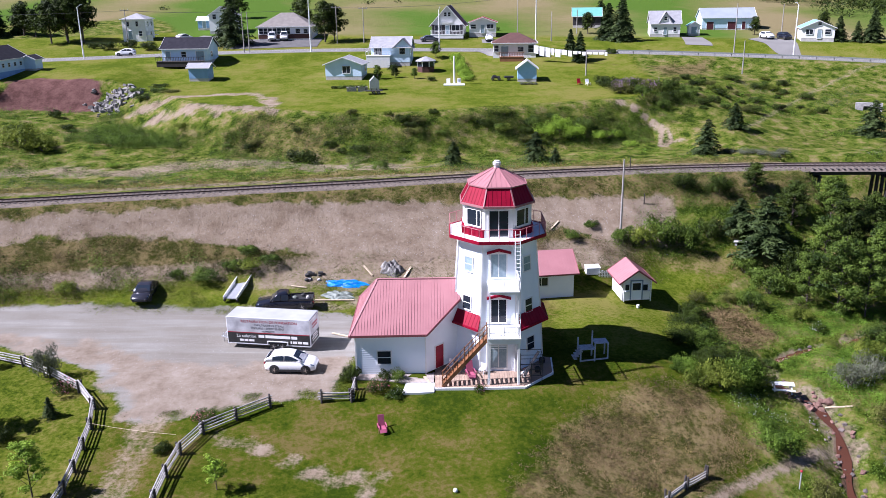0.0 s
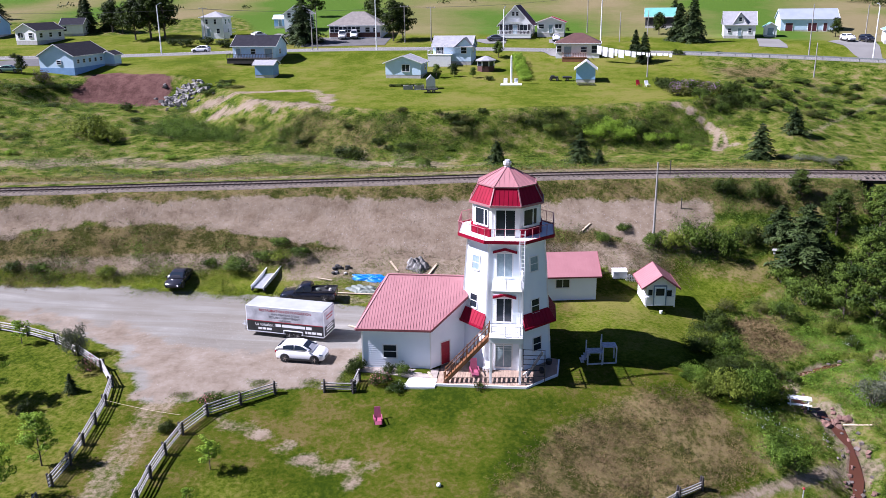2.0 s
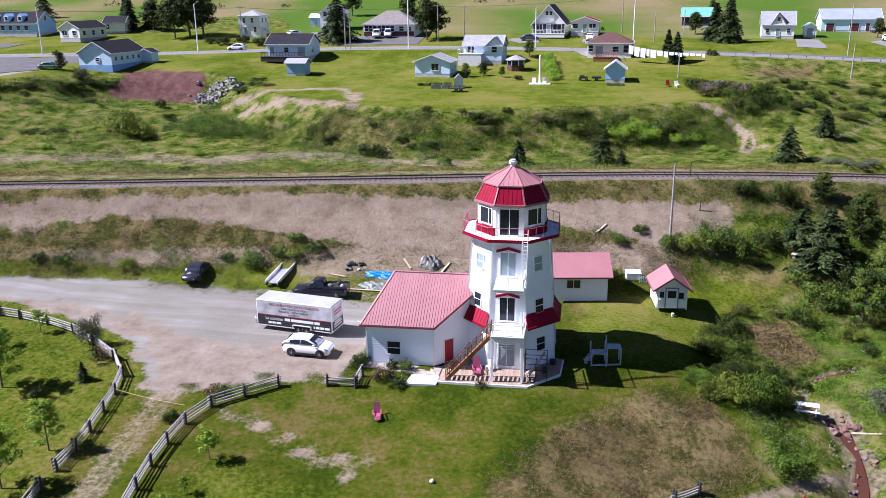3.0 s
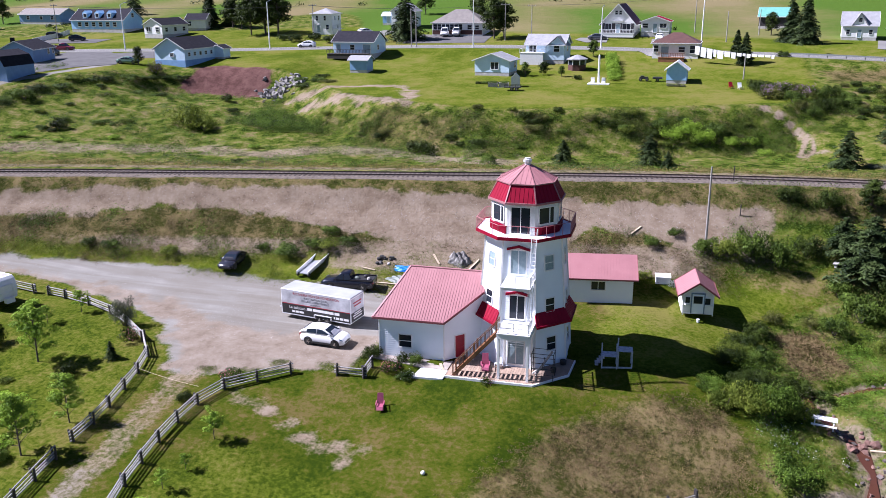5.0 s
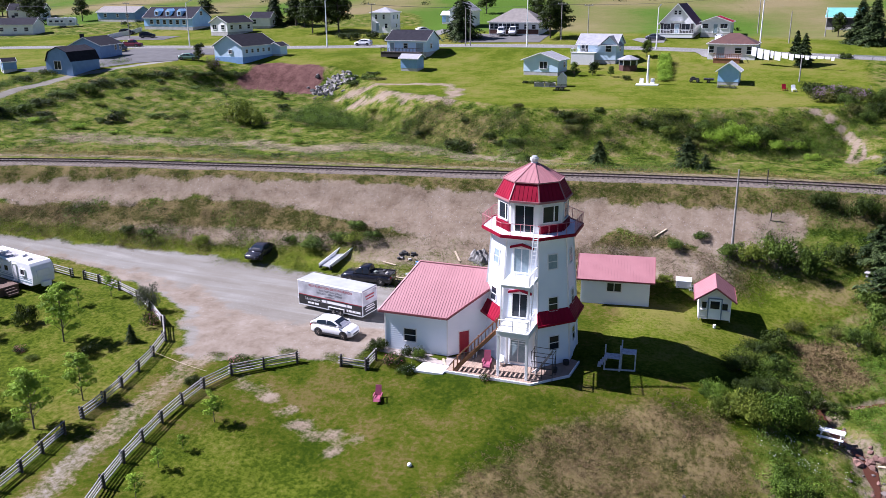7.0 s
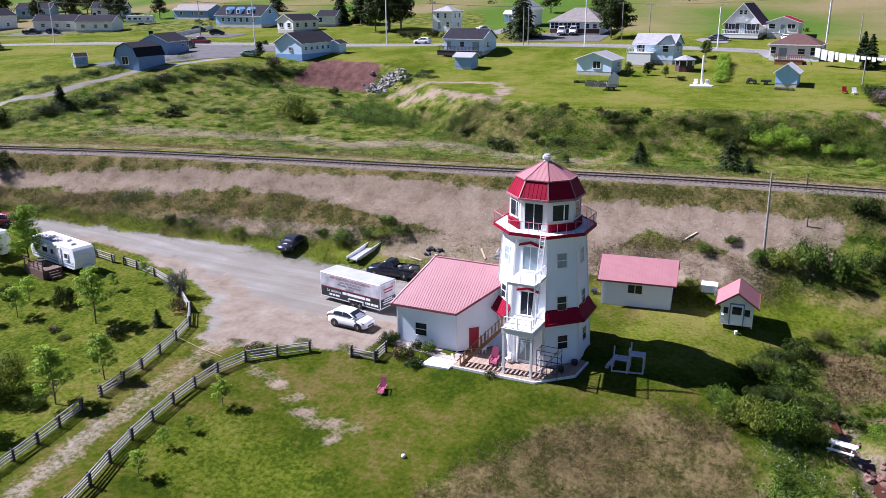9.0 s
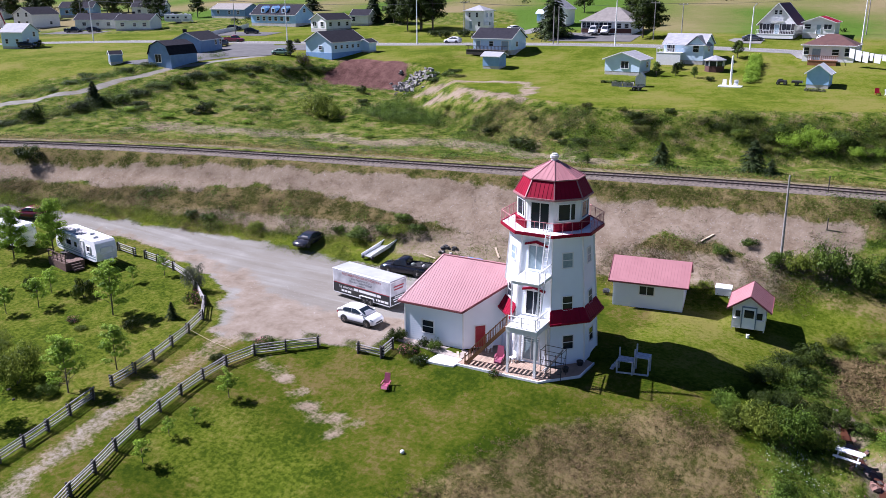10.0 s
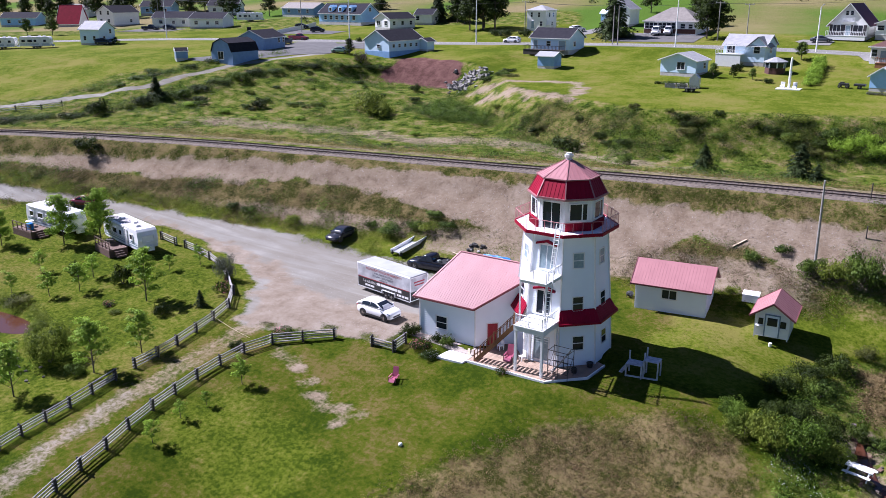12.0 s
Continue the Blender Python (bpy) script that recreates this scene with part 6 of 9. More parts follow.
X, Y = scatter(22000, -135, 80, 85, 178, lambda x, y: in_valley(x, y) * (0.03 + 0.75 * patch(x, y, 0.14, 18, 0.0, 0.4)) * dirt(x, y))
clumps("valley_grass", X, Y, M["leaf_bright"], 0.6, 0.35, 14, 0.13, "bright green grass over the rough valley", 0.5)
X, Y = scatter(24000, -135, 80, 85, 178, lambda x, y: 0.8 * in_valley(x, y) * patch(x, y, 0.17, 8, 0.3, 0.6) * dirt(x, y))
clumps("valley_green", X, Y, M["leaf_lush"], 0.75, 0.85, 26, 0.125, "green brambles over the rough valley")
X, Y = scatter(9000, -130, -90, 82, 150, lambda x, y: along(x, y, [(-94, 148), (-97, 139), (-99.8, 128), (-101.5, 116), (-103.5, 105), (-107.5, 97), (-112, 91), (-118, 86)], 2.2, 1.6) * patch(x, y, 0.5, 3, -0.6, 0.3))
clumps("side_thicket", X[::2], Y[::2], M["leaf_dark"], 0.8, 1.5, 26, 0.15, "dense thicket of dark shrubs below the side road")
clumps("side_brambles", X[1::2], Y[1::2], M["leaf"], 0.8, 1.2, 24, 0.14, "green brambles below the side road")
X, Y = scatter(2600, -64, -42, 129, 144, lambda x, y: inside(x, y, [(-62, 134), (-53, 130.5), (-44, 132), (-44, 138), (-52, 142), (-62, 141)], 1.2) * (0.4 + 0.6 * patch(x, y, 0.6, 3, -0.4, 0.4)))
clumps("bramble_patch", X, Y, M["leaf_lush"], 0.7, 1.7, 40, 0.13, "bright green bramble thicket in the valley")
X, Y = scatter(4000, -128, -100, 96, 156, lambda x, y: along(x, y, [(-124.5, 106), (-120.5, 112), (-116.5, 118), (-113.6, 125), (-112, 133), (-110, 141), (-107.5, 148)], 2.6, 1.6) * (1 - along(x, y, SIDE_ROAD, 2.0, 0.5)) * patch(x, y, 0.5, 8, -0.5, 0.3))
clumps("road_brambles", X, Y, M["leaf_lush"], 0.8, 1.0, 28, 0.14, "green brambles between the field and the side road")
X, Y = scatter(9000, -135, 80, 85, 178, lambda x, y: in_valley(x, y) * patch(x, y, 0.2, 14, 0.55, 0.8) * dirt(x, y))
clumps("valley_dark", X, Y, M["leaf_dark"], 0.8, 0.85, 28, 0.12, "dark low shrubs over the rough valley")
X, Y = scatter(12000, -135, 80, 95, 165, lambda x, y: in_valley(x, y) * patch(x, y, 0.12, 31, 0.55, 1.0) * dirt(x, y))
clumps("valley_grey_weeds", X, Y, M["leaf_silver"], 0.7, 0.3, 16, 0.11, "grey-green weeds over the rough valley")
X, Y = scatter(420, 24, 33, 60, 68, lambda x, y: patch(x, y, 0.9, 5, -0.2, 0.5) * ss(1.0, 2.0, np.abs(x - np.interp(y, CREEK_Y, CREEK_X))))
clumps("daisies", X, Y, M["bloom_white"], 0.2, 0.35, 3, 0.07, "small white wildflowers on the creek bank", 0.0, 0.8)
X, Y = scatter(22000, -120, 80, 80, 125, lambda x, y: ss(2.9, 3.8, y - track_y(x)) * (1 - ss(7, 14, y - rail_y(x))) * 0.75)
clumps("trackside_grass", X, Y, M["yellow_grass"], 0.35, 0.5, 7, 0.14, "dry yellowish grass beside the track", 1.0)
strip_w = lambda x, y: ss(-0.4, 0.6, y - rail_y(x) - np.interp(x, TOP_X, TOP_S)) * (1 - ss(-2.9, -2.3, y - track_y(x)))
X, Y = scatter(36000, -125, 60, 70, 106, lambda x, y: strip_w(x, y) * (0.3 + 0.7 * patch(x, y, 0.5, 12, -0.3, 0.3)))
clumps("embankment_grass", X, Y, M["leaf_olive"], 0.35, 0.35, 12, 0.10, "olive grass along the top of the embankment", 0.8)
X, Y = scatter(36000, -125, 60, 70, 106, lambda x, y: strip_w(x, y) * (0.25 + 0.75 * patch(x, y, 0.6, 4, -0.2, 0.6)))
clumps("embankment_dry", X, Y, M["leaf_dry"], 0.35, 0.4, 12, 0.09, "brown dry grass along the embankment", 0.8)
foot = lambda x, y: ss(-20.0, -18.6, y - rail_y(x)) * (1 - inside(x, y, LOT, 0.5)) * (1 - ss(-0.8, 0.8, y - rail_y(x) - np.interp(x, BANK_X, BANK_S))) * (1 - ss(20, 26, x)) * (x > -130) * (1 - inside(x, y, FOOT_LAWN, 0.8))
X, Y = scatter(85000, -125, 26, 50, 98, lambda x, y: foot(x, y) * (0.30 + 0.35 * ss(-44, -52, x) + 0.5 * patch(x, y, 0.45, 3, -0.3, 0.5)) * (1 - 0.75 * ss(-17, -10, x) * (1 - ss(1, 5, x))))
clumps("bank_weeds", X, Y, M["leaf_olive"], 0.45, 0.45, 16, 0.085, "olive weeds at the foot of the gravel bank", 0.5)
X, Y = scatter(55000, -125, 26, 50, 98, lambda x, y: foot(x, y) * patch(x, y, 0.4, 6, -0.1, 0.6) * (1 - 0.75 * ss(-17, -10, x) * (1 - ss(1, 5, x))))
clumps("bank_dry_weeds", X, Y, M["leaf_dry"], 0.5, 0.5, 20, 0.09, "brown dry weeds at the foot of the gravel bank", 0.5)
X, Y = scatter(24000, -125, 26, 50, 98, lambda x, y: foot(x, y) * patch(x, y, 0.55, 9, 0.15, 0.7) * (0.45 + 0.55 * ss(-40, -50, x)))
clumps("bank_brambles", X, Y, M["leaf_lush"], 0.65, 0.75, 30, 0.125, "green brambles at the foot of the bank")
X, Y = scatter(9000, -125, -16, 50, 90, lambda x, y: ss(-22.5, -21, y - rail_y(x)) * (1 - ss(-19.5, -18.6, y - rail_y(x))) * (1 - ss(0.2, 0.6, inside(x, y, LOT, 0.8))))
clumps("verge_grass", X, Y, M["grass"], 0.4, 0.3, 10, 0.11, "bright green grass verge along the gravel drive", 1.0)
X, Y = scatter(30000, -90, -20, 60, 84, lambda x, y: along(x, y, [(-84, 72.3), (-62, 76.6), (-50, 78.4), (-42, 79.2), (-36, 79.9), (-32.5, 80.9), (-26, 82.8)], 0.7, 0.6))
clumps("tall_grass", X, Y, M["leaf_light"], 0.4, 0.5, 16, 0.08, "tall bright green grass at the foot of the bank", 1.2)
X, Y = scatter(14000, -37, -4, 76, 87, lambda x, y: inside(x, y, FOOT_LAWN, 0.8) * (0.2 + 0.8 * patch(x, y, 0.5, 3, -0.3, 0.5)))
clumps("rough_grass", X, Y, M["grass"], 0.3, 0.12, 6, 0.08, "rough bright grass beside the lot", 0.8)
X, Y = scatter(3500, -23, -8, 57, 62, lambda x, y: along(x, y, [(-22, 58.5), (-17.5, 60.2), (-13, 60.6), (-9.5, 60.9)], 0.5, 0.6) * 0.9)
clumps("fence_grass", X[bumps(X, Y, 1.5, 2.0) > 0.1], Y[bumps(X, Y, 1.5, 2.0) > 0.1], M["grass"], 0.3, 0.06, 16, 0.05, "tufts of grass behind the fence", 0.2)
X, Y = scatter(1600, -10, -7, 60, 68, lambda x, y: along(x, y, [(-8.9, 61), (-8.5, 64), (-8.0, 66.8)], 0.5, 0.4))
clumps("wall_grass", X, Y, M["grass"], 0.25, 0.12, 10, 0.06, "green grass along the annex wall", 0.5)
X, Y = scatter(900, -56, -41, 47, 51, lambda x, y: along(x, y, [(-55, 48.6), (-50, 49.2), (-45.5, 49.0), (-42.6, 47.6)], 0.7, 0.5))
clumps("reeds", X, Y, M["leaf_light"], 0.3, 0.8, 14, 0.11, "pale green reeds along the pond", 1.2)
X, Y = scatter(5000, -96, 26, 60, 100, lambda x, y: ss(-13.5, -12, y - rail_y(x)) * (1 - ss(-8, -7, y - rail_y(x))) * 0.25 * patch(x, y, 0.5, 2, -0.2, 0.8))
clumps("bank_tufts", X, Y, M["leaf_olive"], 0.2, 0.22, 7, 0.10, "sparse tufts on the gravel bank", 0.8)
gully = lambda x, y: ss(21.5, 25, x) * (y - rail_y(x) < -4) * (1 - inside(x, y, [(26.5, 82), (27, 77), (29, 73.5), (33.5, 77), (31.5, 84)], 1.0)) * (1 - inside(x, y, [(6, 40), (7, 52), (9.5, 58), (16, 64), (22, 65), (24.5, 61), (24.5, 57.7), (20, 53), (16, 50), (14, 40)], 1.0) ) * (1 - along(x, y, [(16, 49), (19.8, 52.9), (23.6, 55.7), (27.3, 57.4), (30.5, 59.2)], 1.2, 0.5)) * (1 - inside(x, y, TURF_EAST, 1.0)) * ss(1.0, 1.9, np.abs(x - np.interp(y, CREEK_Y, CREEK_X)) * np.where(y > 70, 0.62, 1.0) + 0.3 * bumps(x, y, 1.3, 2.0))
MEADOW = [(30, 72.6), (34, 77.5), (32, 80.2), (37, 82.5), (52, 83.5), (52, 72), (42, 64), (34.5, 64), (32.5, 68.5)]
X, Y = scatter(9000, 21, 62, 50, 104, lambda x, y: gully(x, y) * (1 - 0.9 * inside(x, y, MEADOW, 1.0)) * (0.3 + 0.7 * patch(x, y, 0.4, 4, -0.2, 0.6)))
clumps("gully_brambles", X, Y, M["leaf_lush"], 0.75, 0.9, 36, 0.095, "lush green brambles filling the gully")
X, Y = scatter(5000, 21, 62, 70, 104, lambda x, y: gully(x, y) * (1 - inside(x, y, MEADOW, 1.0)) * patch(x, y, 0.5, 9, 0.0, 0.7))
clumps("gully_dark", X, Y, M["leaf_dark"], 0.75, 0.95, 36, 0.11, "dark undergrowth in the gully")
X, Y = scatter(12000, 29, 53, 63, 84, lambda x, y: gully(x, y) * inside(x, y, MEADOW, 1.0) * (0.4 + 0.6 * patch(x, y, 0.8, 2, -0.4, 0.6)))
clumps("creek_plants", X, Y, M["leaf_bright"], 0.45, 0.32, 15, 0.09, "broad-leaved bright green plants along the creek", 0.0, 0.7)
dryw = lambda x, y: inside(x, y, [(0, 38), (3.0, 48), (6.0, 52.4), (9.0, 58.4), (15.5, 63.4), (21.5, 64), (23.7, 61), (23.9, 57.7), (20, 53.4), (16, 50), (14, 40)], 1.8)
X, Y = scatter(20000, 0, 28, 38, 66, lambda x, y: dryw(x, y) * (0.2 + 0.8 * patch(x, y, 0.6, 5, -0.4, 0.4)))
clumps("dry_grass", X, Y, M["leaf_dry"], 0.28, 0.11, 9, 0.085, "short dry brown grass on the slope", 0.6)
X, Y = scatter(16000, 0, 28, 38, 66, lambda x, y: dryw(x, y) * (0.12 + 0.6 * patch(x, y, 0.7, 9, -0.2, 0.6)))
clumps("dry_green_grass", X, Y, M["leaf_olive"], 0.25, 0.08, 7, 0.07, "green grass among the dry slope", 0.6)
X, Y = scatter(9000, 0, 28, 38, 66, lambda x, y: dryw(x, y) * patch(x, y, 0.8, 15, 0.0, 0.6))
clumps("straw", X, Y, M["yellow_grass"], 0.22, 0.10, 6, 0.075, "pale straw on the dry slope", 0.3)
X, Y = scatter(4500, 0, 28, 38, 66, lambda x, y: dryw(x, y) * patch(x, y, 0.9, 25, 0.1, 0.6))
clumps("slope_tufts", X, Y, M["leaf_dark"], 0.16, 0.14, 6, 0.08, "small dark tufts on the dry slope", 0.3)
X, Y = scatter(3500, 22, 34, 71, 89, lambda x, y: inside(x, y, [(26.5, 82), (27, 77), (29, 73.5), (33.5, 77), (31.5, 84)], 1.0) * 0.9)
clumps("cut_brush", X, Y, M["leaf_dry"], 0.35, 0.25, 8, 0.13, "dry brown cut brush")
lawn_w = lambda x, y: (y - rail_y(x) < -20) * (1 - inside(x, y, LOT, 0.8)) * (1 - dryw(x, y)) * (1 - ss(20, 24, x)) * (1 - inside(x, y, [(-8.5, 61.4), (-8.5, 73.5), (9.3, 73.5), (9.3, 61.2)], 0.3))
X, Y = scatter(60000, -64, 23, 27, 80, lambda x, y: lawn_w(x, y) * (0.15 + 0.85 * patch(x, y, 0.35, 3, -0.4, 0.6)))
clumps("lawn_grass", X, Y, M["turf"], 0.16, 0.03, 4, 0.045, "short green lawn grass tufts", 0.4)
X, Y = scatter(9000, -64, 23, 40, 80, lambda x, y: lawn_w(x, y) * ss(0.02, 0.3, inside(x, y, LOT, 2.4)))
clumps("verge_weeds", X[::2], Y[::2], M["turf"], 0.25, 0.08, 12, 0.05, "taller grass along the gravel's edge", 0.2)
stone_w = lambda x, y: ss(-1, 1, y - rail_y(x) - np.interp(x, BANK_X, BANK_S)) * (1 - ss(-0.6, 0.8, y - rail_y(x) - np.interp(x, TOP_X, TOP_S))) * (x > -100) * (x < 27)
X, Y = scatter(30000, -100, 27, 60, 101, stone_w)
clumps("bank_stones", X, Y, M["rock"], 0.25, 0.05, 2, 0.085, "loose pebbles on the gravel bank", 0.0, 0.4)
X, Y = scatter(9000, -100, 27, 60, 101, stone_w)
clumps("bank_soil_clods", X, Y, surf("soil_clod", (0.11, 0.075, 0.06), (0.07, 0.05, 0.04), 3, 0.95), 0.25, 0.05, 2, 0.10, "brown clods on the gravel bank", 0.0, 0.4)
X, Y = scatter(26000, -90, -7, 57, 80, lambda x, y: inside(x, y, LOT, 0.8) * (0.15 + 0.6 * patch(x, y, 0.3, 4, 0.0, 0.8)))
clumps("lot_pebbles", X, Y, M["rock"], 0.3, 0.015, 2, 0.05, "loose pebbles on the gravel lot", 0.0, 0.8)
X, Y = scatter(500, 96, 300, 232, 340, lambda x, y: inside(x, y, [(100, 285), (112, 257), (117, 240), (130, 233), (300, 190), (300, 330), (110, 330)], 4.0))
clumps("near_woods", X, Y, M["leaf_dark"], 3.0, 7.0, 170, 0.6, "dark green woods beside the fields", 0.2)
# far woods at the head of the fields
X, Y = scatter(2600, -700, 500, 330, 640, lambda x, y: ss(0.1, 0.5, bumps(x, y, 0.013, 4.0) + (y - 470) / 260 + 0.5 * ss(60, 160, x)))
clumps("far_woods", X, Y, M["leaf_dark"], 4.0, 7.0, 42, 2.1, "distant dark green woods at the edge of the fields", 0.2)
X, Y = scatter(700, -700, 500, 225, 330, lambda x, y: 0.5 * ss(0.35, 0.75, bumps(x, y, 0.03, 9.0)) + 0.5 * (np.abs(y - 300 - 12 * np.sin(x / 60)) < 3))
clumps("field_hedges", X, Y, M["leaf_dark"], 1.6, 1.6, 30, 0.6, "hedges and bushes between distant fields")


# ---- vehicles ----
def section(x, hw, z0, z1, r=0.12):
    """A rounded upright section of a body at x."""
    return [(x, -hw + r * 0.4, z0), (x, -hw, z0 + r), (x, -hw, z1 - r), (x, -hw + r * 1.1, z1), (x, hw - r * 1.1, z1), (x, hw, z1 - r), (x, hw, z0 + r), (x, hw - r * 0.4, z0)]


def wheel_at(parent, x, y, r, w=0.22):
    s = 1 if y > 0 else -1
    b = B()
    rings = [[(x + rr * math.cos(6.28318 * i / 16), y + s * dy, r + rr * math.sin(6.28318 * i / 16)) for i in range(16)] for rr, dy in ((r * 0.62, 0), (r * 0.95, 0), (r, -0.04), (r, -w + 0.04), (r * 0.95, -w))]
    loft(b, rings)
    t = part("wheel", b, M["rubber"], parent, "black rubber tyre")
    b = B()
    for k in range(5):
        a = 6.28318 * k / 5
        beam(b, (x, y + s * 0.012, r), (x + r * 0.58 * math.cos(a), y + s * 0.012, r + r * 0.58 * math.sin(a)), 0.055, 0.03)
    tube(b, (x, y - 0.02 * s, r), (x, y + s * 0.03, r), r * 0.14, n=10)
    part("rim", b, M["chrome"], t, "bright metal rim")
    return t


def car(name, label, m, paint_mat, kind="suv", category="car", group=""):
    """A car with its nose to +x, standing on z = 0 in its own frame."""
    ob = thing(name, label, category, m, group)
    L, W, H, belt, hood, r = {"suv": (4.4, 1.84, 1.68, 1.14, 1.10, 0.36), "sedan": (4.75, 1.82, 1.45, 0.93, 0.88, 0.33), "van": (5.2, 1.95, 2.1, 1.15, 1.08, 0.36), "pickup": (5.8, 1.98, 1.86, 1.12, 1.12, 0.40)}[kind]
    hl, hw = L / 2, W / 2
    b = B()
    loft(b, [section(-hl, hw * 0.80, 0.45, belt - 0.22), section(-hl + 0.10, hw * 0.92, 0.32, belt - 0.08), section(-hl + 0.35, hw * 0.985, 0.27, belt - 0.01), section(-hl * 0.55, hw, 0.25, belt + 0.02), section(0, hw * 0.985, 0.25, belt), section(hl * 0.40, hw, 0.25, belt - 0.02),
             section(hl * 0.62, hw, 0.26, hood - 0.06), section(hl * 0.82, hw * 0.965, 0.28, hood - 0.14), section(hl - 0.14, hw * 0.90, 0.31, hood - 0.24), section(hl - 0.03, hw * 0.80, 0.36, hood - 0.36), section(hl, hw * 0.66, 0.42, hood - 0.46)])
    part("body", b, paint_mat, ob, smooth=True)
    # cabin: (x, height of the top) along the car
    prof = {"suv": ((-0.99, belt), (-0.95, belt + 0.14), (-0.74, H - 0.16), (-0.50, H - 0.04), (-0.16, H), (0.0, H - 0.02), (0.12, H - 0.10), (0.54, belt)),
            "sedan": ((-0.78, belt), (-0.40, H - 0.08), (-0.2, H), (0.0, H), (0.14, H - 0.08), (0.52, belt)),
            "van": ((-0.99, belt), (-0.97, H - 0.12), (-0.9, H), (0.3, H), (0.42, H - 0.1), (0.72, belt)),
            "pickup": ((-0.17, belt), (-0.12, H - 0.10), (-0.06, H), (0.16, H), (0.24, H - 0.08), (0.50, belt))}[kind]
    px, pz = np.array([q[0] * hl for q in prof]), np.array([q[1] for q in prof])
    side = lambda z: hw * (0.95 - 0.20 * max(0.0, z - belt) / (H - belt))
    b = B()
    rings = []
    for x, z in zip(px, pz):
        z = max(z, belt + 0.015)
        e = min(0.07, (z - belt) * 0.5)
        half = [(side(belt), belt - 0.06), (side(z - e), z - e), (side(z) - e * 1.1, z), (side(z) * 0.5, z + 0.012)]
        rings.append([(x, -y, zz) for y, zz in half] + [(x, y, zz) for y, zz in half[::-1]])
    loft(b, rings)
    part("cabin", b, paint_mat, ob, smooth=True)
    top = lambda x: float(np.interp(x, px, pz))
    cuts = {"suv": ((-0.66, -0.22), (-0.19, 0.45)), "sedan": ((-0.60, -0.20), (-0.16, 0.44)), "van": ((0.05, 0.62),), "pickup": ((-0.13, 0.10), (0.13, 0.44))}[kind]
    for s in (-1, 1):
        for a, c in cuts:
            b = B()
            xs = np.linspace(a * hl, c * hl, 7)
            pts = [(x, belt + 0.045, max(belt + 0.05, min(top(x) - 0.10, H - 0.11))) for x in xs]
            loft(b, [[(x, s * (side(z0) + o), z0), (x, s * (side(z1) + o), z1), (x, s * (side(z1) - 0.02), z1), (x, s * (side(z0) - 0.02), z0)] for x, z0, z1 in pts for o in (0.012,)])
            part("side_window", b, M["glass"], ob, "dark tinted side window")
    for nm, i, j in (("windscreen", len(prof) - 1, len(prof) - 2), ("rear_window", 0 if kind != "suv" else 1, 1 if kind != "suv" else 2)):
        a, c = Vector((px[i], 0, pz[i])), Vector((px[j], 0, pz[j]))
        n = Vector(((c - a).z, 0, -(c - a).x)).normalized()
        n = n if n.z > 0 else -n
        lo, hi = a.lerp(c, 0.10) + n * 0.018, a.lerp(c, 0.94) + n * 0.018
        y0, y1 = side(lo.z) * 0.90, side(hi.z) * 0.90
        b = B()
        loft(b, [[(lo.x, -y0, lo.z), (lo.x, y0, lo.z), (hi.x, y1, hi.z), (hi.x, -y1, hi.z)], [(lo.x - n.x * .03, -y0, lo.z - n.z * .03), (lo.x - n.x * .03, y0, lo.z - n.z * .03), (hi.x - n.x * .03, y1, hi.z - n.z * .03), (hi.x - n.x * .03, -y1, hi.z - n.z * .03)]])
        part(nm, b, M["glass"], ob, "dark tinted windscreen")
    if kind == "pickup":
        b = B()
        box(b, -hl + 0.1, -0.55, -hw * 0.82, hw * 0.82, belt - 0.02, belt + 0.025)
        part("bed", b, M["black"], ob, "open black cargo bed")
        for s in (-1, 1):
            b = B()
            box(b, -hl + 0.06, -0.50, s * hw * 0.92 - 0.07, s * hw * 0.92 + 0.07, belt - 0.05, belt + 0.14)
            part("bed_side", b, paint_mat, ob, bevel=0.02)
        b = B()
        box(b, -hl + 0.01, -hl + 0.10, -hw * 0.9, hw * 0.9, belt - 0.3, belt + 0.14)
        part("tailgate", b, paint_mat, ob, bevel=0.02)
        for cx, cy, sx, mt in ((-1.0, 0.3, 0.28, "grey_tarp"), (-1.8, -0.3, 0.24, "black"), (-2.3, 0.35, 0.18, "concrete")):
            b = B()
            loft(b, [octagon(sx, belt + 0.03, cx=cx, cy=cy), octagon(sx * 0.9, belt + 0.2, cx=cx, cy=cy), octagon(sx * 0.4, belt + 0.28, cx=cx, cy=cy)])
            part("load", b, M[mt], ob)
    for s in (-1, 1):
        for x in (hl * 0.62, -hl * 0.60):
            wheel_at(ob, x, s * (hw + 0.015), r)
            b = B()
            tube(b, (x, s * (hw - 0.2), r + 0.03), (x, s * (hw + 0.006), r + 0.03), r + 0.07, n=20)
            part("wheel_arch", b, M["black"], ob, "black wheel arch")
        if kind == "suv":
            b = B()
            box(b, -hl * 0.58, hl * 0.60, s * hw - 0.03, s * hw + 0.008, 0.22, 0.40)
            part("sill_trim", b, M["black"], ob, "black lower cladding")
        b = B()
        slab(b, [(hl - 0.42, s * hw * 0.93 - 0.02, hood - 0.16), (hl - 0.10, s * hw * 0.78 - 0.1, hood - 0.27), (hl - 0.06, s * hw * 0.80 - 0.1, hood - 0.36), (hl - 0.36, s * hw * 0.965 - 0.01, hood - 0.28)], 0.03)
        part("headlight", b, M["chrome"], ob)
        b = B()
        box(b, -hl - 0.01, -hl + 0.14, s * hw * 0.78 - 0.13, s * hw * 0.78 + 0.13, belt - 0.30, belt - 0.14)
        part("tail_light", b, M["red_door"], ob)
        b = B()
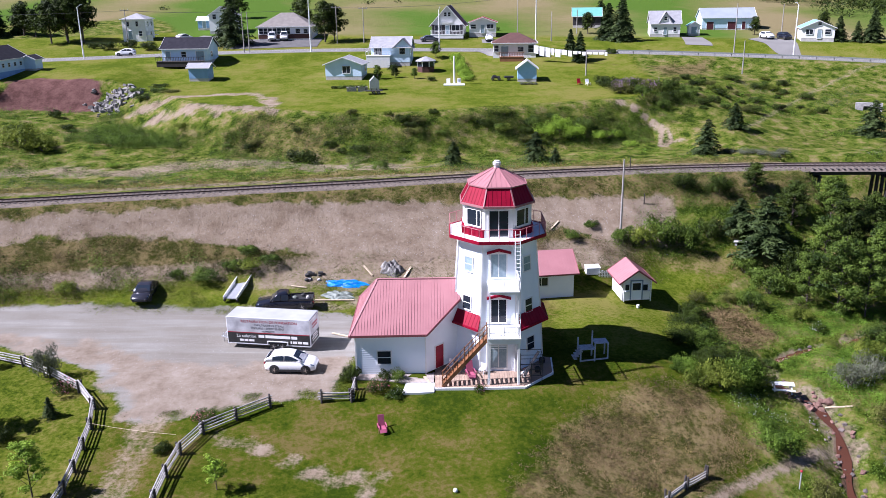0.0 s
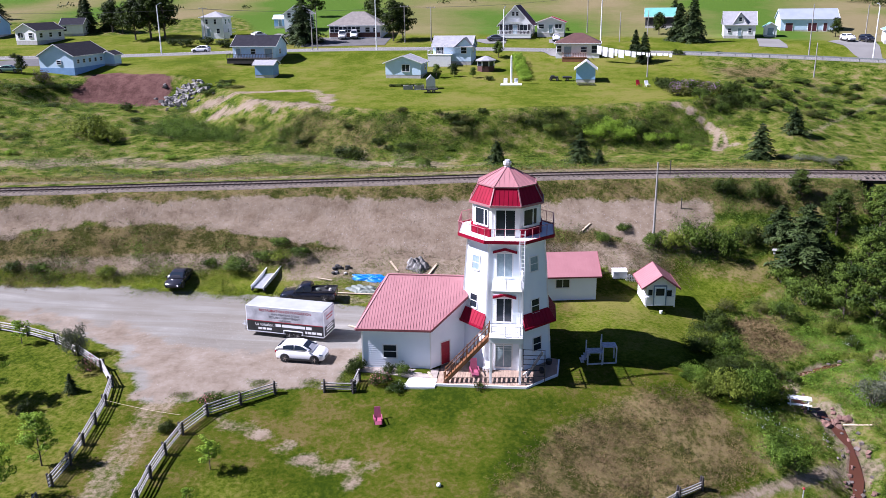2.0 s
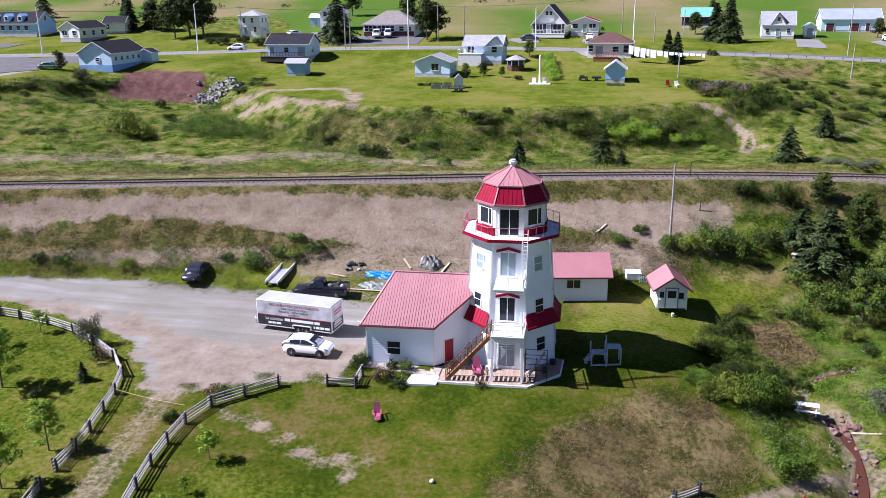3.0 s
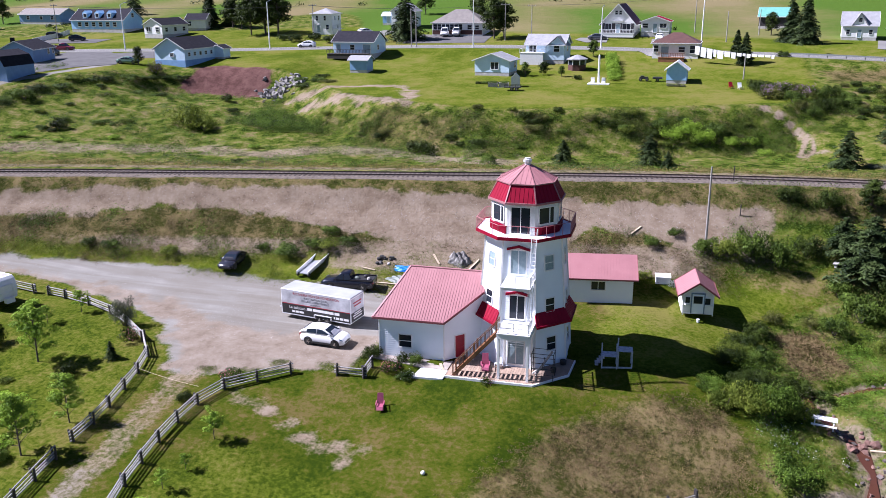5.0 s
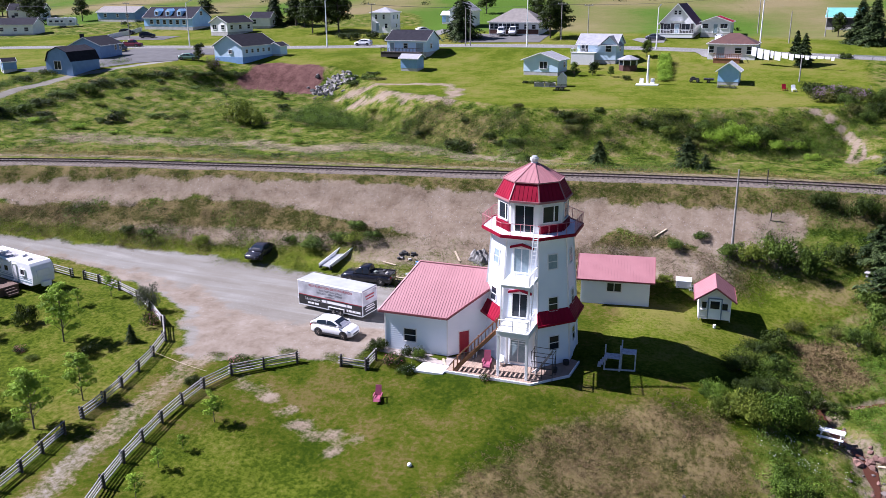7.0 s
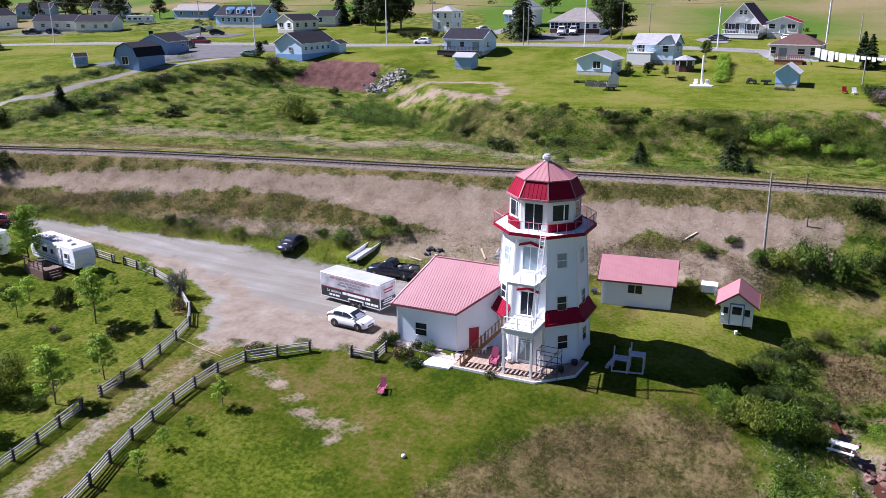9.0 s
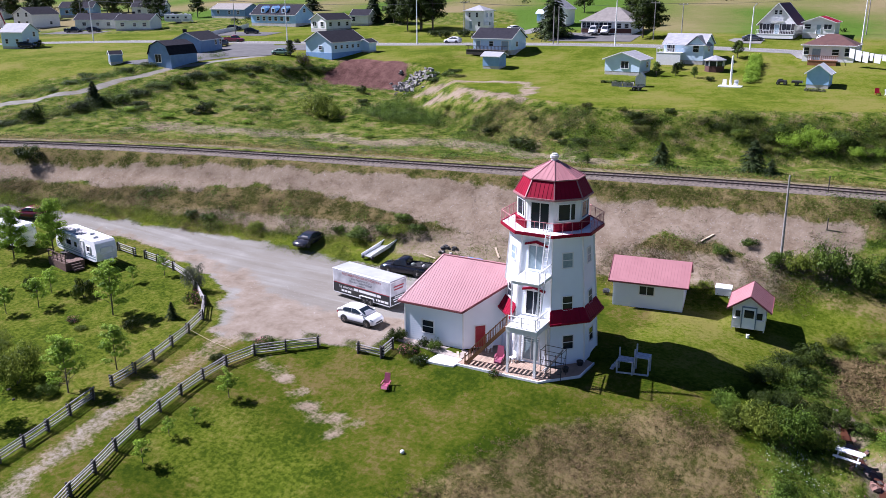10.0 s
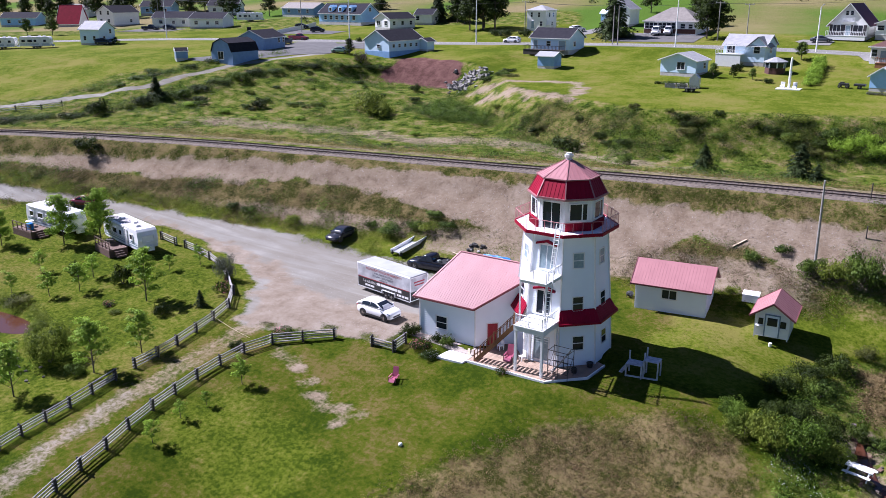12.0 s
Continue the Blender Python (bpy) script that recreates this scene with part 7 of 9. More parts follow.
        box(b, hl * 0.40 - 0.10, hl * 0.40 + 0.06, s * (hw + 0.09) - 0.09, s * (hw + 0.09) + 0.09, belt, belt + 0.13)
        part("mirror", b, paint_mat, ob, bevel=0.03)
    b = B()
    box(b, hl - 0.10, hl + 0.012, -hw * 0.5, hw * 0.5, 0.44, hood - 0.50)
    part("grille", b, M["black"], ob)
    b = B()
    box(b, -hl * 0.95, hl * 0.95, -hw * 0.8, hw * 0.8, 0.2, 0.32)
    part("underbody", b, M["black"], ob)
    return ob


def on_ground(x, y, yaw=0.0, dz=0.0):
    return pose(x, y, gz(x, y) + dz, 0, 0, yaw)


car("parked_suv", "white crossover car parked on the gravel lot", on_ground(-13.35, 65.0, -4), M["car_white"], "suv")
car("parked_sedan", "dark grey sedan parked at the gravel lot's edge", on_ground(-30.9, 80.0, 273), surf("dark_sedan_paint", (0.026, 0.026, 0.034), None, 1, 0.2, spec=0.6), "sedan")
car("pickup_truck", "black pickup truck with a loaded open bed", on_ground(-16.3, 78.3, 185), M["car_black"], "pickup", "truck")
car("parked_hatchback", "maroon car parked on the drive", on_ground(-70.6, 71.6, 195), M["car_red"], "suv")

# box trailer
tr = thing("box_trailer", "white and black enclosed work trailer with advertising lettering", "trailer", pose(-15.95, 70.45, gz(-15.9, 70.4), 0, 0, -9.5))
b = B()
box(b, -3.95, 3.95, -1.25, 1.25, 0.5, 3.0)
part("body", b, M["white"], tr, bevel=0.03)
b = B()
loft(b, [[(-3.97, -1.27, 3.0), (3.97, -1.27, 3.0), (3.97, 1.27, 3.0), (-3.97, 1.27, 3.0)], [(-3.9, -1.2, 3.07), (3.9, -1.2, 3.07), (3.9, 1.2, 3.07), (-3.9, 1.2, 3.07)]])
part("roof", b, surf("trailer_roof", (0.40, 0.41, 0.41), (0.33, 0.34, 0.34), 1, 0.4), tr, "white trailer roof")
marble = surf("grey_marbled_print", (0.30, 0.30, 0.32), (0.60, 0.60, 0.62), 1.1, 0.4)
b = B()
box(b, -3.88, 3.88, -1.262, -1.25, 1.62, 2.95)
part("upper_panel", b, marble, tr, "grey marbled side panel")
b = B()
box(b, -3.88, 3.88, -1.265, -1.25, 0.55, 1.55)
part("lower_panel", b, M["black"], tr, "black side panel")
b = B()
box(b, -3.88, 3.88, -1.268, -1.25, 1.55, 1.62)
part("stripe", b, M["red_door"], tr, "thin red stripe")
b = B()
box(b, 3.95, 3.965, -1.15, 1.15, 0.6, 1.5)
part("rear_panel", b, M["black"], tr)
b = B()
box(b, 3.95, 3.962, -1.15, 1.15, 1.5, 2.9)
box(b, 3.96, 3.975, -0.9, 0.9, 2.3, 2.55)
part("rear_door", b, marble, tr)
b = B()
for z, w in ((0.85, 1.5), (1.1, 1.7), (1.3, 1.2)):
    box(b, 3.966, 3.975, -w / 2, w / 2, z, z + 0.1)
part("rear_lettering", b, M["trim"], tr, "pale bars of lettering")
b = B()
for z, w in ((2.35, 1.5), (2.05, 1.3)):
    box(b, 3.976, 3.985, -w / 2, w / 2, z, z + 0.14)
part("rear_heading", b, M["red_door"], tr)
for y in (-1.27, 1.27):
    for x in (0.42, 1.27):
        wheel_at(tr, x, y * 1.02, 0.39)
    part("fender", box(box(box(B(), -0.06, 1.75, y - 0.14, y + 0.14, 0.84, 0.88), -0.14, -0.06, y - 0.14, y + 0.14, 0.55, 0.86), 1.75, 1.83, y - 0.14, y + 0.14, 0.55, 0.86), M["alu"], tr, "pale metal fender over both wheels")
b = B()
for y in (-0.5, 0.5):
    beam(b, (-3.9, y, 0.55), (-5.1, 0, 0.55), 0.1)
box(b, -4.6, -4.1, -0.3, 0.3, 0.6, 1.05)
tube(b, (-4.9, 0, 0.0), (-4.9, 0, 0.9), 0.04)
part("drawbar", b, M["galv"], tr)
b = B()
box(b, -3.9, 3.9, -1.28, -1.24, 0.46, 0.53)
part("side_rail", b, M["alu"], tr)


def lettering(text, size, mat, parent, m, name="lettering", stretch=1.0):
    cu = bpy.data.curves.new(name, "FONT")
    cu.body, cu.size, cu.extrude, cu.align_x = text, size, 0.002, "CENTER"
    tmp = bpy.data.objects.new(name, cu)
    me_ = bpy.data.meshes.new_from_object(tmp)
    bpy.data.objects.remove(tmp)
    me_.materials.append(mat)
    o = new(name, me_)
    o.parent = parent
    o.matrix_basis = m @ Matrix.Diagonal((stretch, 1, 1, 1))
    return o


ink = surf("dark_ink", (0.05, 0.05, 0.06), None, 3, 0.5)
side_text = lambda x, z: pose(x, -1.272, z, 90, 0, 0)
lettering("RESTAURATION DE FONDATION", 0.34, M["red_door"], tr, side_text(0.1, 2.56), stretch=1.04)
lettering("INFILTRATION D'EAU", 0.29, ink, tr, side_text(0.1, 2.24))
lettering("FISSURES - EFFRITEMENT", 0.29, ink, tr, side_text(0.0, 1.95))
lettering("HUMIDIT\u00c9", 0.27, ink, tr, side_text(0.0, 1.67))
lettering("La solution :", 0.42, M["trim"], tr, side_text(-2.0, 1.12))
for x, w, z, h in ((-0.95, 0.55, 1.14, 0.26), (-0.30, 2.35, 1.14, 0.26), (2.15, 0.55, 1.14, 0.26), (-2.75, 0.36, 0.74, 0.2), (-2.32, 0.36, 0.74, 0.2), (-1.88, 0.5, 0.74, 0.2), (2.05, 0.15, 0.72, 0.22), (2.28, 0.38, 0.72, 0.22), (2.74, 0.38, 0.72, 0.22), (3.2, 0.5, 0.72, 0.22)):
    b = B()
    box(b, x, x + w, -1.275, -1.264, z, z + h)
    part("lettering_bar", b, M["trim"], tr, "white bar of lettering")


# caravans with wooden decks
def caravan(m, L=9.0, label="white travel trailer caravan with grey stripes"):
    ob = thing("caravan", label, "caravan", m)
    b = B()
    prof = [(-L / 2, 0.75), (-L / 2 - 0.12, 1.6), (-L / 2 + 0.1, 2.9), (-L / 2 + 0.35, 3.05), (L / 2 - 0.45, 3.05), (L / 2 - 0.1, 2.75), (L / 2 + 0.1, 1.8), (L / 2 - 0.1, 0.7), (L / 2 - 0.6, 0.55), (-L / 2 + 0.4, 0.55)]
    loft(b, [[(x, y, z) for x, z in prof] for y in (-1.25, 1.25)])
    part("body", b, M["white"], ob, bevel=0.05)
    b = B()
    for z, h in ((1.15, 0.10), (1.35, 0.05), (0.85, 0.16)):
        box(b, -L / 2 + 0.2, L / 2 - 0.25, -1.262, -1.25, z, z + h)
    part("stripe", b, M["curtain"], ob, "blue-grey stripes")
    b = B()
    box(b, -L / 2 + 0.5, L / 2 - 0.7, -1.05, 1.05, 3.052, 3.066)
    part("roof_membrane", b, M["caravan_roof"], ob, "grey weathered roof membrane")
    b = B()
    box(b, -L * 0.42, L * 0.12, -1.36, -1.252, 2.78, 2.9)
    part("awning_roll", b, M["alu"], ob)
    for x, w in ((-L * 0.36, 0.9), (-L * 0.15, 1.2), (L * 0.33, 0.7), (L * 0.02, 0.7)):
        lwindow(ob, x, 1.65, w, 0.6, 1.26, "front", "one")
    lwindow(ob, L * 0.18, 0.85, 0.6, 1.8, 1.265, "front", "one", pane=M["trim"], name="door")
    lwindow(ob, 0.0, 1.55, 1.3, 0.65, L / 2 + 0.08, "right", "one", pane=M["trim"], name="end_panel")
    for x, y in ((-L * 0.2, 0), (L * 0.12, 0.2), (L * 0.3, -0.3)):
        b = B()
        loft(b, [[(x - 0.4, y - 0.3, 3.04), (x + 0.4, y - 0.3, 3.04), (x + 0.4, y + 0.3, 3.04), (x - 0.4, y + 0.3, 3.04)], [(x - 0.3, y - 0.24, 3.28), (x + 0.34, y - 0.24, 3.28), (x + 0.34, y + 0.24, 3.28), (x - 0.3, y + 0.24, 3.28)]])
        part("roof_vent", b, M["white"], ob)
    for x in (-0.4, 0.5):
        for y in (-1.2, 1.2):
            wheel_at(ob, x, y, 0.36)
    b = B()
    box(b, L / 2 + 0.1, L / 2 + 0.6, -0.45, 0.45, 0.5, 1.0)
    part("front_box", b, M["white"], ob)
    return ob


def wood_deck(m, w, d, h, label="brown wooden deck with railings beside a caravan"):
    ob = thing("deck", label, "deck", m)
    b = B()
    n = int(w / 0.16)
    for i in range(n):
        box(b, -w / 2 + i * w / n, -w / 2 + (i + 1) * w / n - 0.012, -d / 2, d / 2, h - 0.04, h)
    tagged(part("board", b, M["deck_wood"], ob), kind="stuff")
    b = B()
    for x in (-w / 2, w / 2 - 0.04):
        box(b, x, x + 0.04, -d / 2, d / 2, -0.1, h - 0.05)
    box(b, -w / 2, w / 2, -d / 2 - 0.045, -d / 2 - 0.005, -0.1, h - 0.05)
    part("skirting", b, M["deck_wood"], ob)
    for x in np.linspace(-w / 2 + 0.05, w / 2 - 0.05, 5):
        b = B()
        beam(b, (x, -d / 2 + 0.05, h), (x, -d / 2 + 0.05, h + 0.9), 0.09)
        part("post", b, M["deck_wood"], ob)
    for z in (0.45, 0.9):
        b = B()
        beam(b, (-w / 2, -d / 2 + 0.05, h + z), (w / 2, -d / 2 + 0.05, h + z), 0.05, 0.09)
        part("rail", b, M["deck_wood"], ob)
    for k in range(3):
        b = B()
        box(b, w / 2, w / 2 + 0.3 * (3 - k), -d / 4, d / 4, k * h / 4, (k + 1) * h / 4)
        part("step", b, M["deck_wood"], ob)
    return ob


caravan(on_ground(-53.3, 66.2, -12), 9.8)
wood_deck(on_ground(-53.2, 63.3, -12), 4.2, 2.2, 0.85)
caravan(on_ground(-66.6, 64.7, -2), 10.0)
wood_deck(on_ground(-68.0, 61.9, -2), 4.5, 2.4, 0.8)
for i, (x, y, mt, lab) in enumerate(((-68.6, 62.2, "white", "round white plastic table on a deck"), (-53.4, 63.4, "dark_wood", "dark round table on a deck"))):
    t_ob = thing("patio_table", lab, "table", pose(x, y, gz(x, y) + 0.82))
    b = B()
    tube(b, (0, 0, 0.68), (0, 0, 0.72), 0.5, n=16)
    part("tabletop", b, M[mt], t_ob)
    b = B()
    tube(b, (0, 0, 0), (0, 0, 0.68), 0.05)
    part("leg", b, M[mt], t_ob)
b = B()
loft(b, [[(-0.3, -0.3, 0), (0.3, -0.3, 0), (0.3, 0.3, 0), (-0.3, 0.3, 0)], [(-0.33, -0.33, 0.85), (0.33, -0.33, 0.85), (0.33, 0.33, 0.85), (-0.33, 0.33, 0.85)]])
tagged(part("storage_bin", b, M["blue_tarp"], None, bevel=0.03, loc=(-67.2, 61.4, gz(-67.2, 61.4) + 0.82)), "blue plastic storage bin on a deck", "bin")

# ---- fences ----
post_me = mesh_of("post", loft(B(), [octagon(0.085, -0.3), octagon(0.08, 1.02), octagon(0.05, 1.07)]), M["dark_wood"])


def rail_fence(line, label, rails=4, height=1.0):
    """A split-rail fence of doubled posts with stacked round rails between them."""
    x0, y0 = line[0]
    ob = thing("rail_fence", label, "fence", pose(x0, y0, gz(x0, y0)))
    base = ob.matrix_basis.translation
    for i, (x, y) in enumerate(line):
        for s in (-0.13, 0.13):
            a = line[min(i + 1, len(line) - 1)]
            c = line[max(i - 1, 0)]
            d = Vector((a[0] - c[0], a[1] - c[1])).normalized()
            o = new("post", post_me)
            o.parent = ob
            o.matrix_basis = pose(x - d.y * s - base.x, y + d.x * s - base.y, gz(x, y) - base.z, random.uniform(-3, 3), random.uniform(-3, 3), random.uniform(0, 90))
    for (ax, ay), (bx, by) in zip(line, line[1:]):
        for k in range(rails):
            z = height * (k + 0.75) / rails + random.uniform(-0.04, 0.04)
            p, q = Vector((ax, ay, gz(ax, ay) + z)) - base, Vector((bx, by, gz(bx, by) + z + random.uniform(-0.04, 0.04))) - base
            e = (q - p).normalized() * 0.25
            b = B()
            mid_ = p.lerp(q, 0.5) + Vector((random.uniform(-.03, .03), random.uniform(-.03, .03), random.uniform(-.03, .02)))
            r1, r2 = random.uniform(0.05, 0.07), random.uniform(0.045, 0.065)
            tube(b, p - e, mid_, r1, (r1 + r2) / 2, n=7)
            tube(b, mid_, q + e, (r1 + r2) / 2, r2, n=7)
            part("rail", b, M["grey_wood"], ob)
    return ob


rail_fence([(-16.2, 29.5), (-17.0, 33), (-17.5, 35.3), (-18.0, 37.8), (-18.7, 40.3), (-19.3, 43), (-19.6, 45.5), (-19.8, 48), (-19.8, 50.6), (-19.6, 53.2), (-18.6, 55.8), (-16.5, 57.6), (-14.2, 59.35)], "weathered grey split-rail fence curving along the track")
rail_fence([(-26.3, 46.6), (-26.3, 49.0), (-26.6, 51.4), (-27.0, 54.0), (-27.4, 56.5), (-28.2, 59.2), (-30.2, 61.6), (-33.7, 64.2), (-37.0, 66.2), (-40.8, 67.8), (-44.6, 68.9), (-47.0, 69.3)], "weathered grey split-rail fence round the garden lawn")
rail_fence([(-48.8, 69.3), (-52.0, 69.7)], "short grey split-rail fence panel beside a caravan")
rail_fence([(-24.6, 31), (-25.2, 33.5), (-25.5, 35.5), (-25.6, 37.6), (-25.7, 39.8), (-25.9, 42.0), (-26.1, 44.4)], "weathered grey split-rail fence along the track")
rope = thing("rope", "thin white rope slung across the cart track between fence posts", "rope", on_ground(-27.4, 56.5))
ra_, rb_ = Vector((-27.35, 56.3, gz(-27.35, 56.3) + 0.7)), Vector((-20.2, 54.6, gz(-20.2, 54.6) + 0.75))
b = B()
rot_, rings = rope.matrix_basis.to_3x3().inverted(), []
for k in range(9):
    c_ = rot_ @ (ra_.lerp(rb_, k / 8) - Vector((0, 0, 0.48 * k / 8 * (1 - k / 8))) - rope.matrix_basis.translation)
    side_ = (rot_ @ (rb_ - ra_)).cross(Vector((0, 0, 1))).normalized()
    rings.append([c_ + 0.011 * (math.cos(a) * side_ + math.sin(a) * Vector((0, 0, 1))) for a in (0, 1.257, 2.513, 3.77, 5.027)])
loft(b, rings)
part("cord", b, M["plank"], rope)
rail_fence([(-10.15, 59.9), (-7.75, 59.95)], "short grey split-rail fence panel by the border", 3, 0.85)
rail_fence([(-7.75, 60.0), (-7.6, 61.4)], "short grey split-rail fence panel by the border", 4, 1.0)
rail_fence([(15.6, 51.6), (17.4, 53.2), (19.3, 54.6)], "low grey driftwood rail fence on the slope", 3, 0.6)
rail_fence([(-129, 86.5), (-125.5, 89.3), (-122.2, 92.0), (-119.2, 95.4), (-117.4, 98.6)], "dark rail fence beside the side road", 3, 1.0)

# ---- things round the lighthouse ----
ramp = thing("dock_ramp", "pale metal dock ramp with white side boards resting on the bank", "ramp", pose(-21.75, 81.3, gz(-21.75, 81.3) + 0.28, 8, 0, -6))
for k in range(4):
    part("deck_plank", box(B(), -0.60 + 0.302 * k, -0.306 + 0.302 * k, -2.25, 2.3, 0.0, 0.05), M["galv"], ramp)
for y in (-2.1, -1.0, 0.1, 1.2, 2.2):
    part("cross_bar", box(B(), -0.66, 0.66, y - 0.04, y + 0.04, -0.10, -0.003), M["alu"], ramp)
for s in (-1, 1):
    b = B()
    loft(b, [[(s * 0.66 - 0.035, -2.4, -0.08), (s * 0.66 + 0.035, -2.4, -0.08), (s * 0.72 + 0.035, -2.4, 0.34), (s * 0.72 - 0.035, -2.4, 0.34)], [(s * 0.66 - 0.035, 2.4, -0.08), (s * 0.66 + 0.035, 2.4, -0.08), (s * 0.72 + 0.035, 2.4, 0.44), (s * 0.72 - 0.035, 2.4, 0.44)]])
    part("side_board", b, M["white"], ramp, "white painted side board", bevel=0.01)
    b = B()
    tube(b, (s * 0.75, -2.2, -0.1), (s * 0.6, -2.2, -0.1), 0.22, n=14)
    part("wheel", b, M["rubber"], ramp)


def heap(name, label, cat, x, y, rx, ry, h, mat, seed=0, n=26):
    """A crumpled sheet lying over something."""
    r_ = random.Random(seed)
    ph = [r_.uniform(0, 6.28) for _ in range(8)]
    b = B()
    vs = []
    for i in range(n + 1):
        row = []
        for j in range(n + 1):
            u, v = i / n * 2 - 1, j / n * 2 - 1
            q = math.sqrt(u * u + v * v)
            edge = 1 + 0.12 * math.sin(5 * math.atan2(v, u) + ph[0]) + 0.07 * math.sin(9 * math.atan2(v, u) + ph[1])
            px, py = u * rx * edge, v * ry * edge
            f = max(0.0, 1 - q ** 2) ** 0.5 if q < 1 else 0
            z = h * f * (0.6 + 0.25 * math.sin(4 * u + ph[2]) * math.sin(5 * v + ph[3]) + 0.15 * math.sin(11 * u + 7 * v + ph[4]) + 0.1 * math.sin(13 * v - 9 * u + ph[5]))
            gx, gy = x + px, y + py
            row.append(b.verts.new((px, py, gz(gx, gy) - gz(x, y) + max(0.03, z) if q < 1.02 else gz(gx, gy) - gz(x, y) + 0.02)))
        vs.append(row)
    for i in range(n):
        for j in range(n):
            u, v = (i + 0.5) / n * 2 - 1, (j + 0.5) / n * 2 - 1
            if u * u + v * v < 1.0:
                b.faces.new((vs[i][j], vs[i + 1][j], vs[i + 1][j + 1], vs[i][j + 1]))
    for v_ in [v_ for v_ in b.verts if not v_.link_faces]:
        b.verts.remove(v_)
    return tagged(part(name, b, M[mat], None, loc=(x, y, gz(x, y))), label, cat)


M["dirty_tarp"] = surf("dirty_tarp", (0.30, 0.29, 0.27), (0.07, 0.065, 0.06), 2.2, 0.8, bump=0.4)
heap("tarp", "crumpled bright blue tarpaulin on the grass", "tarpaulin", -10.7, 83.2, 2.2, 0.7, 0.35, "blue_tarp", 3)
heap("tarp", "crumpled grey-green tarpaulin over rubbish", "tarpaulin", -11.3, 81.0, 1.6, 0.8, 0.4, "grey_tarp", 5)
heap("tarp", "heap under a pale grey tarpaulin", "tarpaulin", -6.0, 85.6, 1.2, 0.9, 1.0, "dirty_tarp", 8)
for i, (p, q, mt, lab) in enumerate((((-13.8, 79.9), (-9.6, 80.2), "plank", "long pale plank lying on the grass"), ((-9.0, 85.8), (-8.0, 84.6), "plank", "pale board leaning by the heap"), ((-4.6, 84.6), (-3.9, 86.2), "plank", "pale board lying on the bank"),
                                     ((-10.9, 72.6), (-8.8, 71.4), "plank", "pale timber lying beside the annex"), ((12.1, 92.6), (13.2, 94.0), "plank", "pale timber lying on the gravel bank"), ((32.6, 64.6), (34.6, 63.9), "plank", "pale plank across the creek"),
                                     ((-1.3, 62.2), (-2.0, 63.3), "plank", "pale timber beside the slab"), ((-16.4, 82.4), (-14.8, 82.2), "plank", "pale board on the grass"))):
    b = B()
    z = [gz(*c) + 0.09 for c in (p, q)]
    beam(b, (0, 0, 0), (q[0] - p[0], q[1] - p[1], z[1] - z[0]), 0.2, 0.07)
    tagged(part("plank", b, M[mt], None, loc=(*p, z[0])), lab, "plank", "loose planks")
r_ = random.Random(4)
for k in range(9):
    x, y, s = -14.2 + r_.uniform(-0.9, 0.9), 84.0 + r_.uniform(-0.5, 0.5), r_.uniform(0.12, 0.28)
    mt = r_.choice(["black", "grey_wood", "rubber", "red_door", "rubber", "concrete"])
    b = B()
    if k % 3:
        loft(b, [octagon(s, 0.0), octagon(s * 1.05, s * 0.9), octagon(s * 0.5, s * 1.2)])
    else:
        box(b, -s, s, -s * 0.7, s * 0.7, 0, s * 1.1)
    tagged(part("rubbish", b, M[mt], None, bevel=0.02, loc=(x, y, gz(x, y) - 0.02)), "odd bit of rubbish in a heap on the grass", "rubbish", "rubbish heap")
for x, y in ((-8.6, 73.2), (-8.7, 74.0)):
    b = B()
    loft(b, [octagon(0.28, 0), octagon(0.3, 0.9), octagon(0.2, 1.0)])
    tagged(part("barrel", b, M["red_door"], None, loc=(x, y, gz(x, y))), "dark red barrel behind the annex", "barrel", "barrels")


def lounge(m, label):
    ob = thing("garden_chair", label, "chair", m)
    b = B()
    slab(b, [(-0.3, -0.55, 0.38), (0.3, -0.55, 0.38), (0.3, 0.25, 0.30), (-0.3, 0.25, 0.30)], 0.05)
    part("seat", b, M["pink"], ob)
    b = B()
    slab(b, [(-0.3, 0.25, 0.30), (0.3, 0.25, 0.30), (0.27, 0.52, 1.25), (-0.27, 0.52, 1.25)], 0.05)
    part("backrest", b, M["pink"], ob)
    b = B()
    slab(b, [(-0.28, -0.75, 0.14), (0.28, -0.75, 0.14), (0.3, -0.55, 0.38), (-0.3, -0.55, 0.38)], 0.05)
    part("leg_rest", b, M["pink"], ob)
    for s in (-1, 1):
        b = B()
        beam(b, (s * 0.35, -0.5, 0.55), (s * 0.35, 0.35, 0.55), 0.09, 0.04)
        part("armrest", b, M["pink"], ob)
        for y in (-0.5, 0.35):
            b = B()
            beam(b, (s * 0.35, y, 0), (s * 0.35, y, 0.55), 0.06)
            part("leg", b, M["pink"], ob)
    return ob


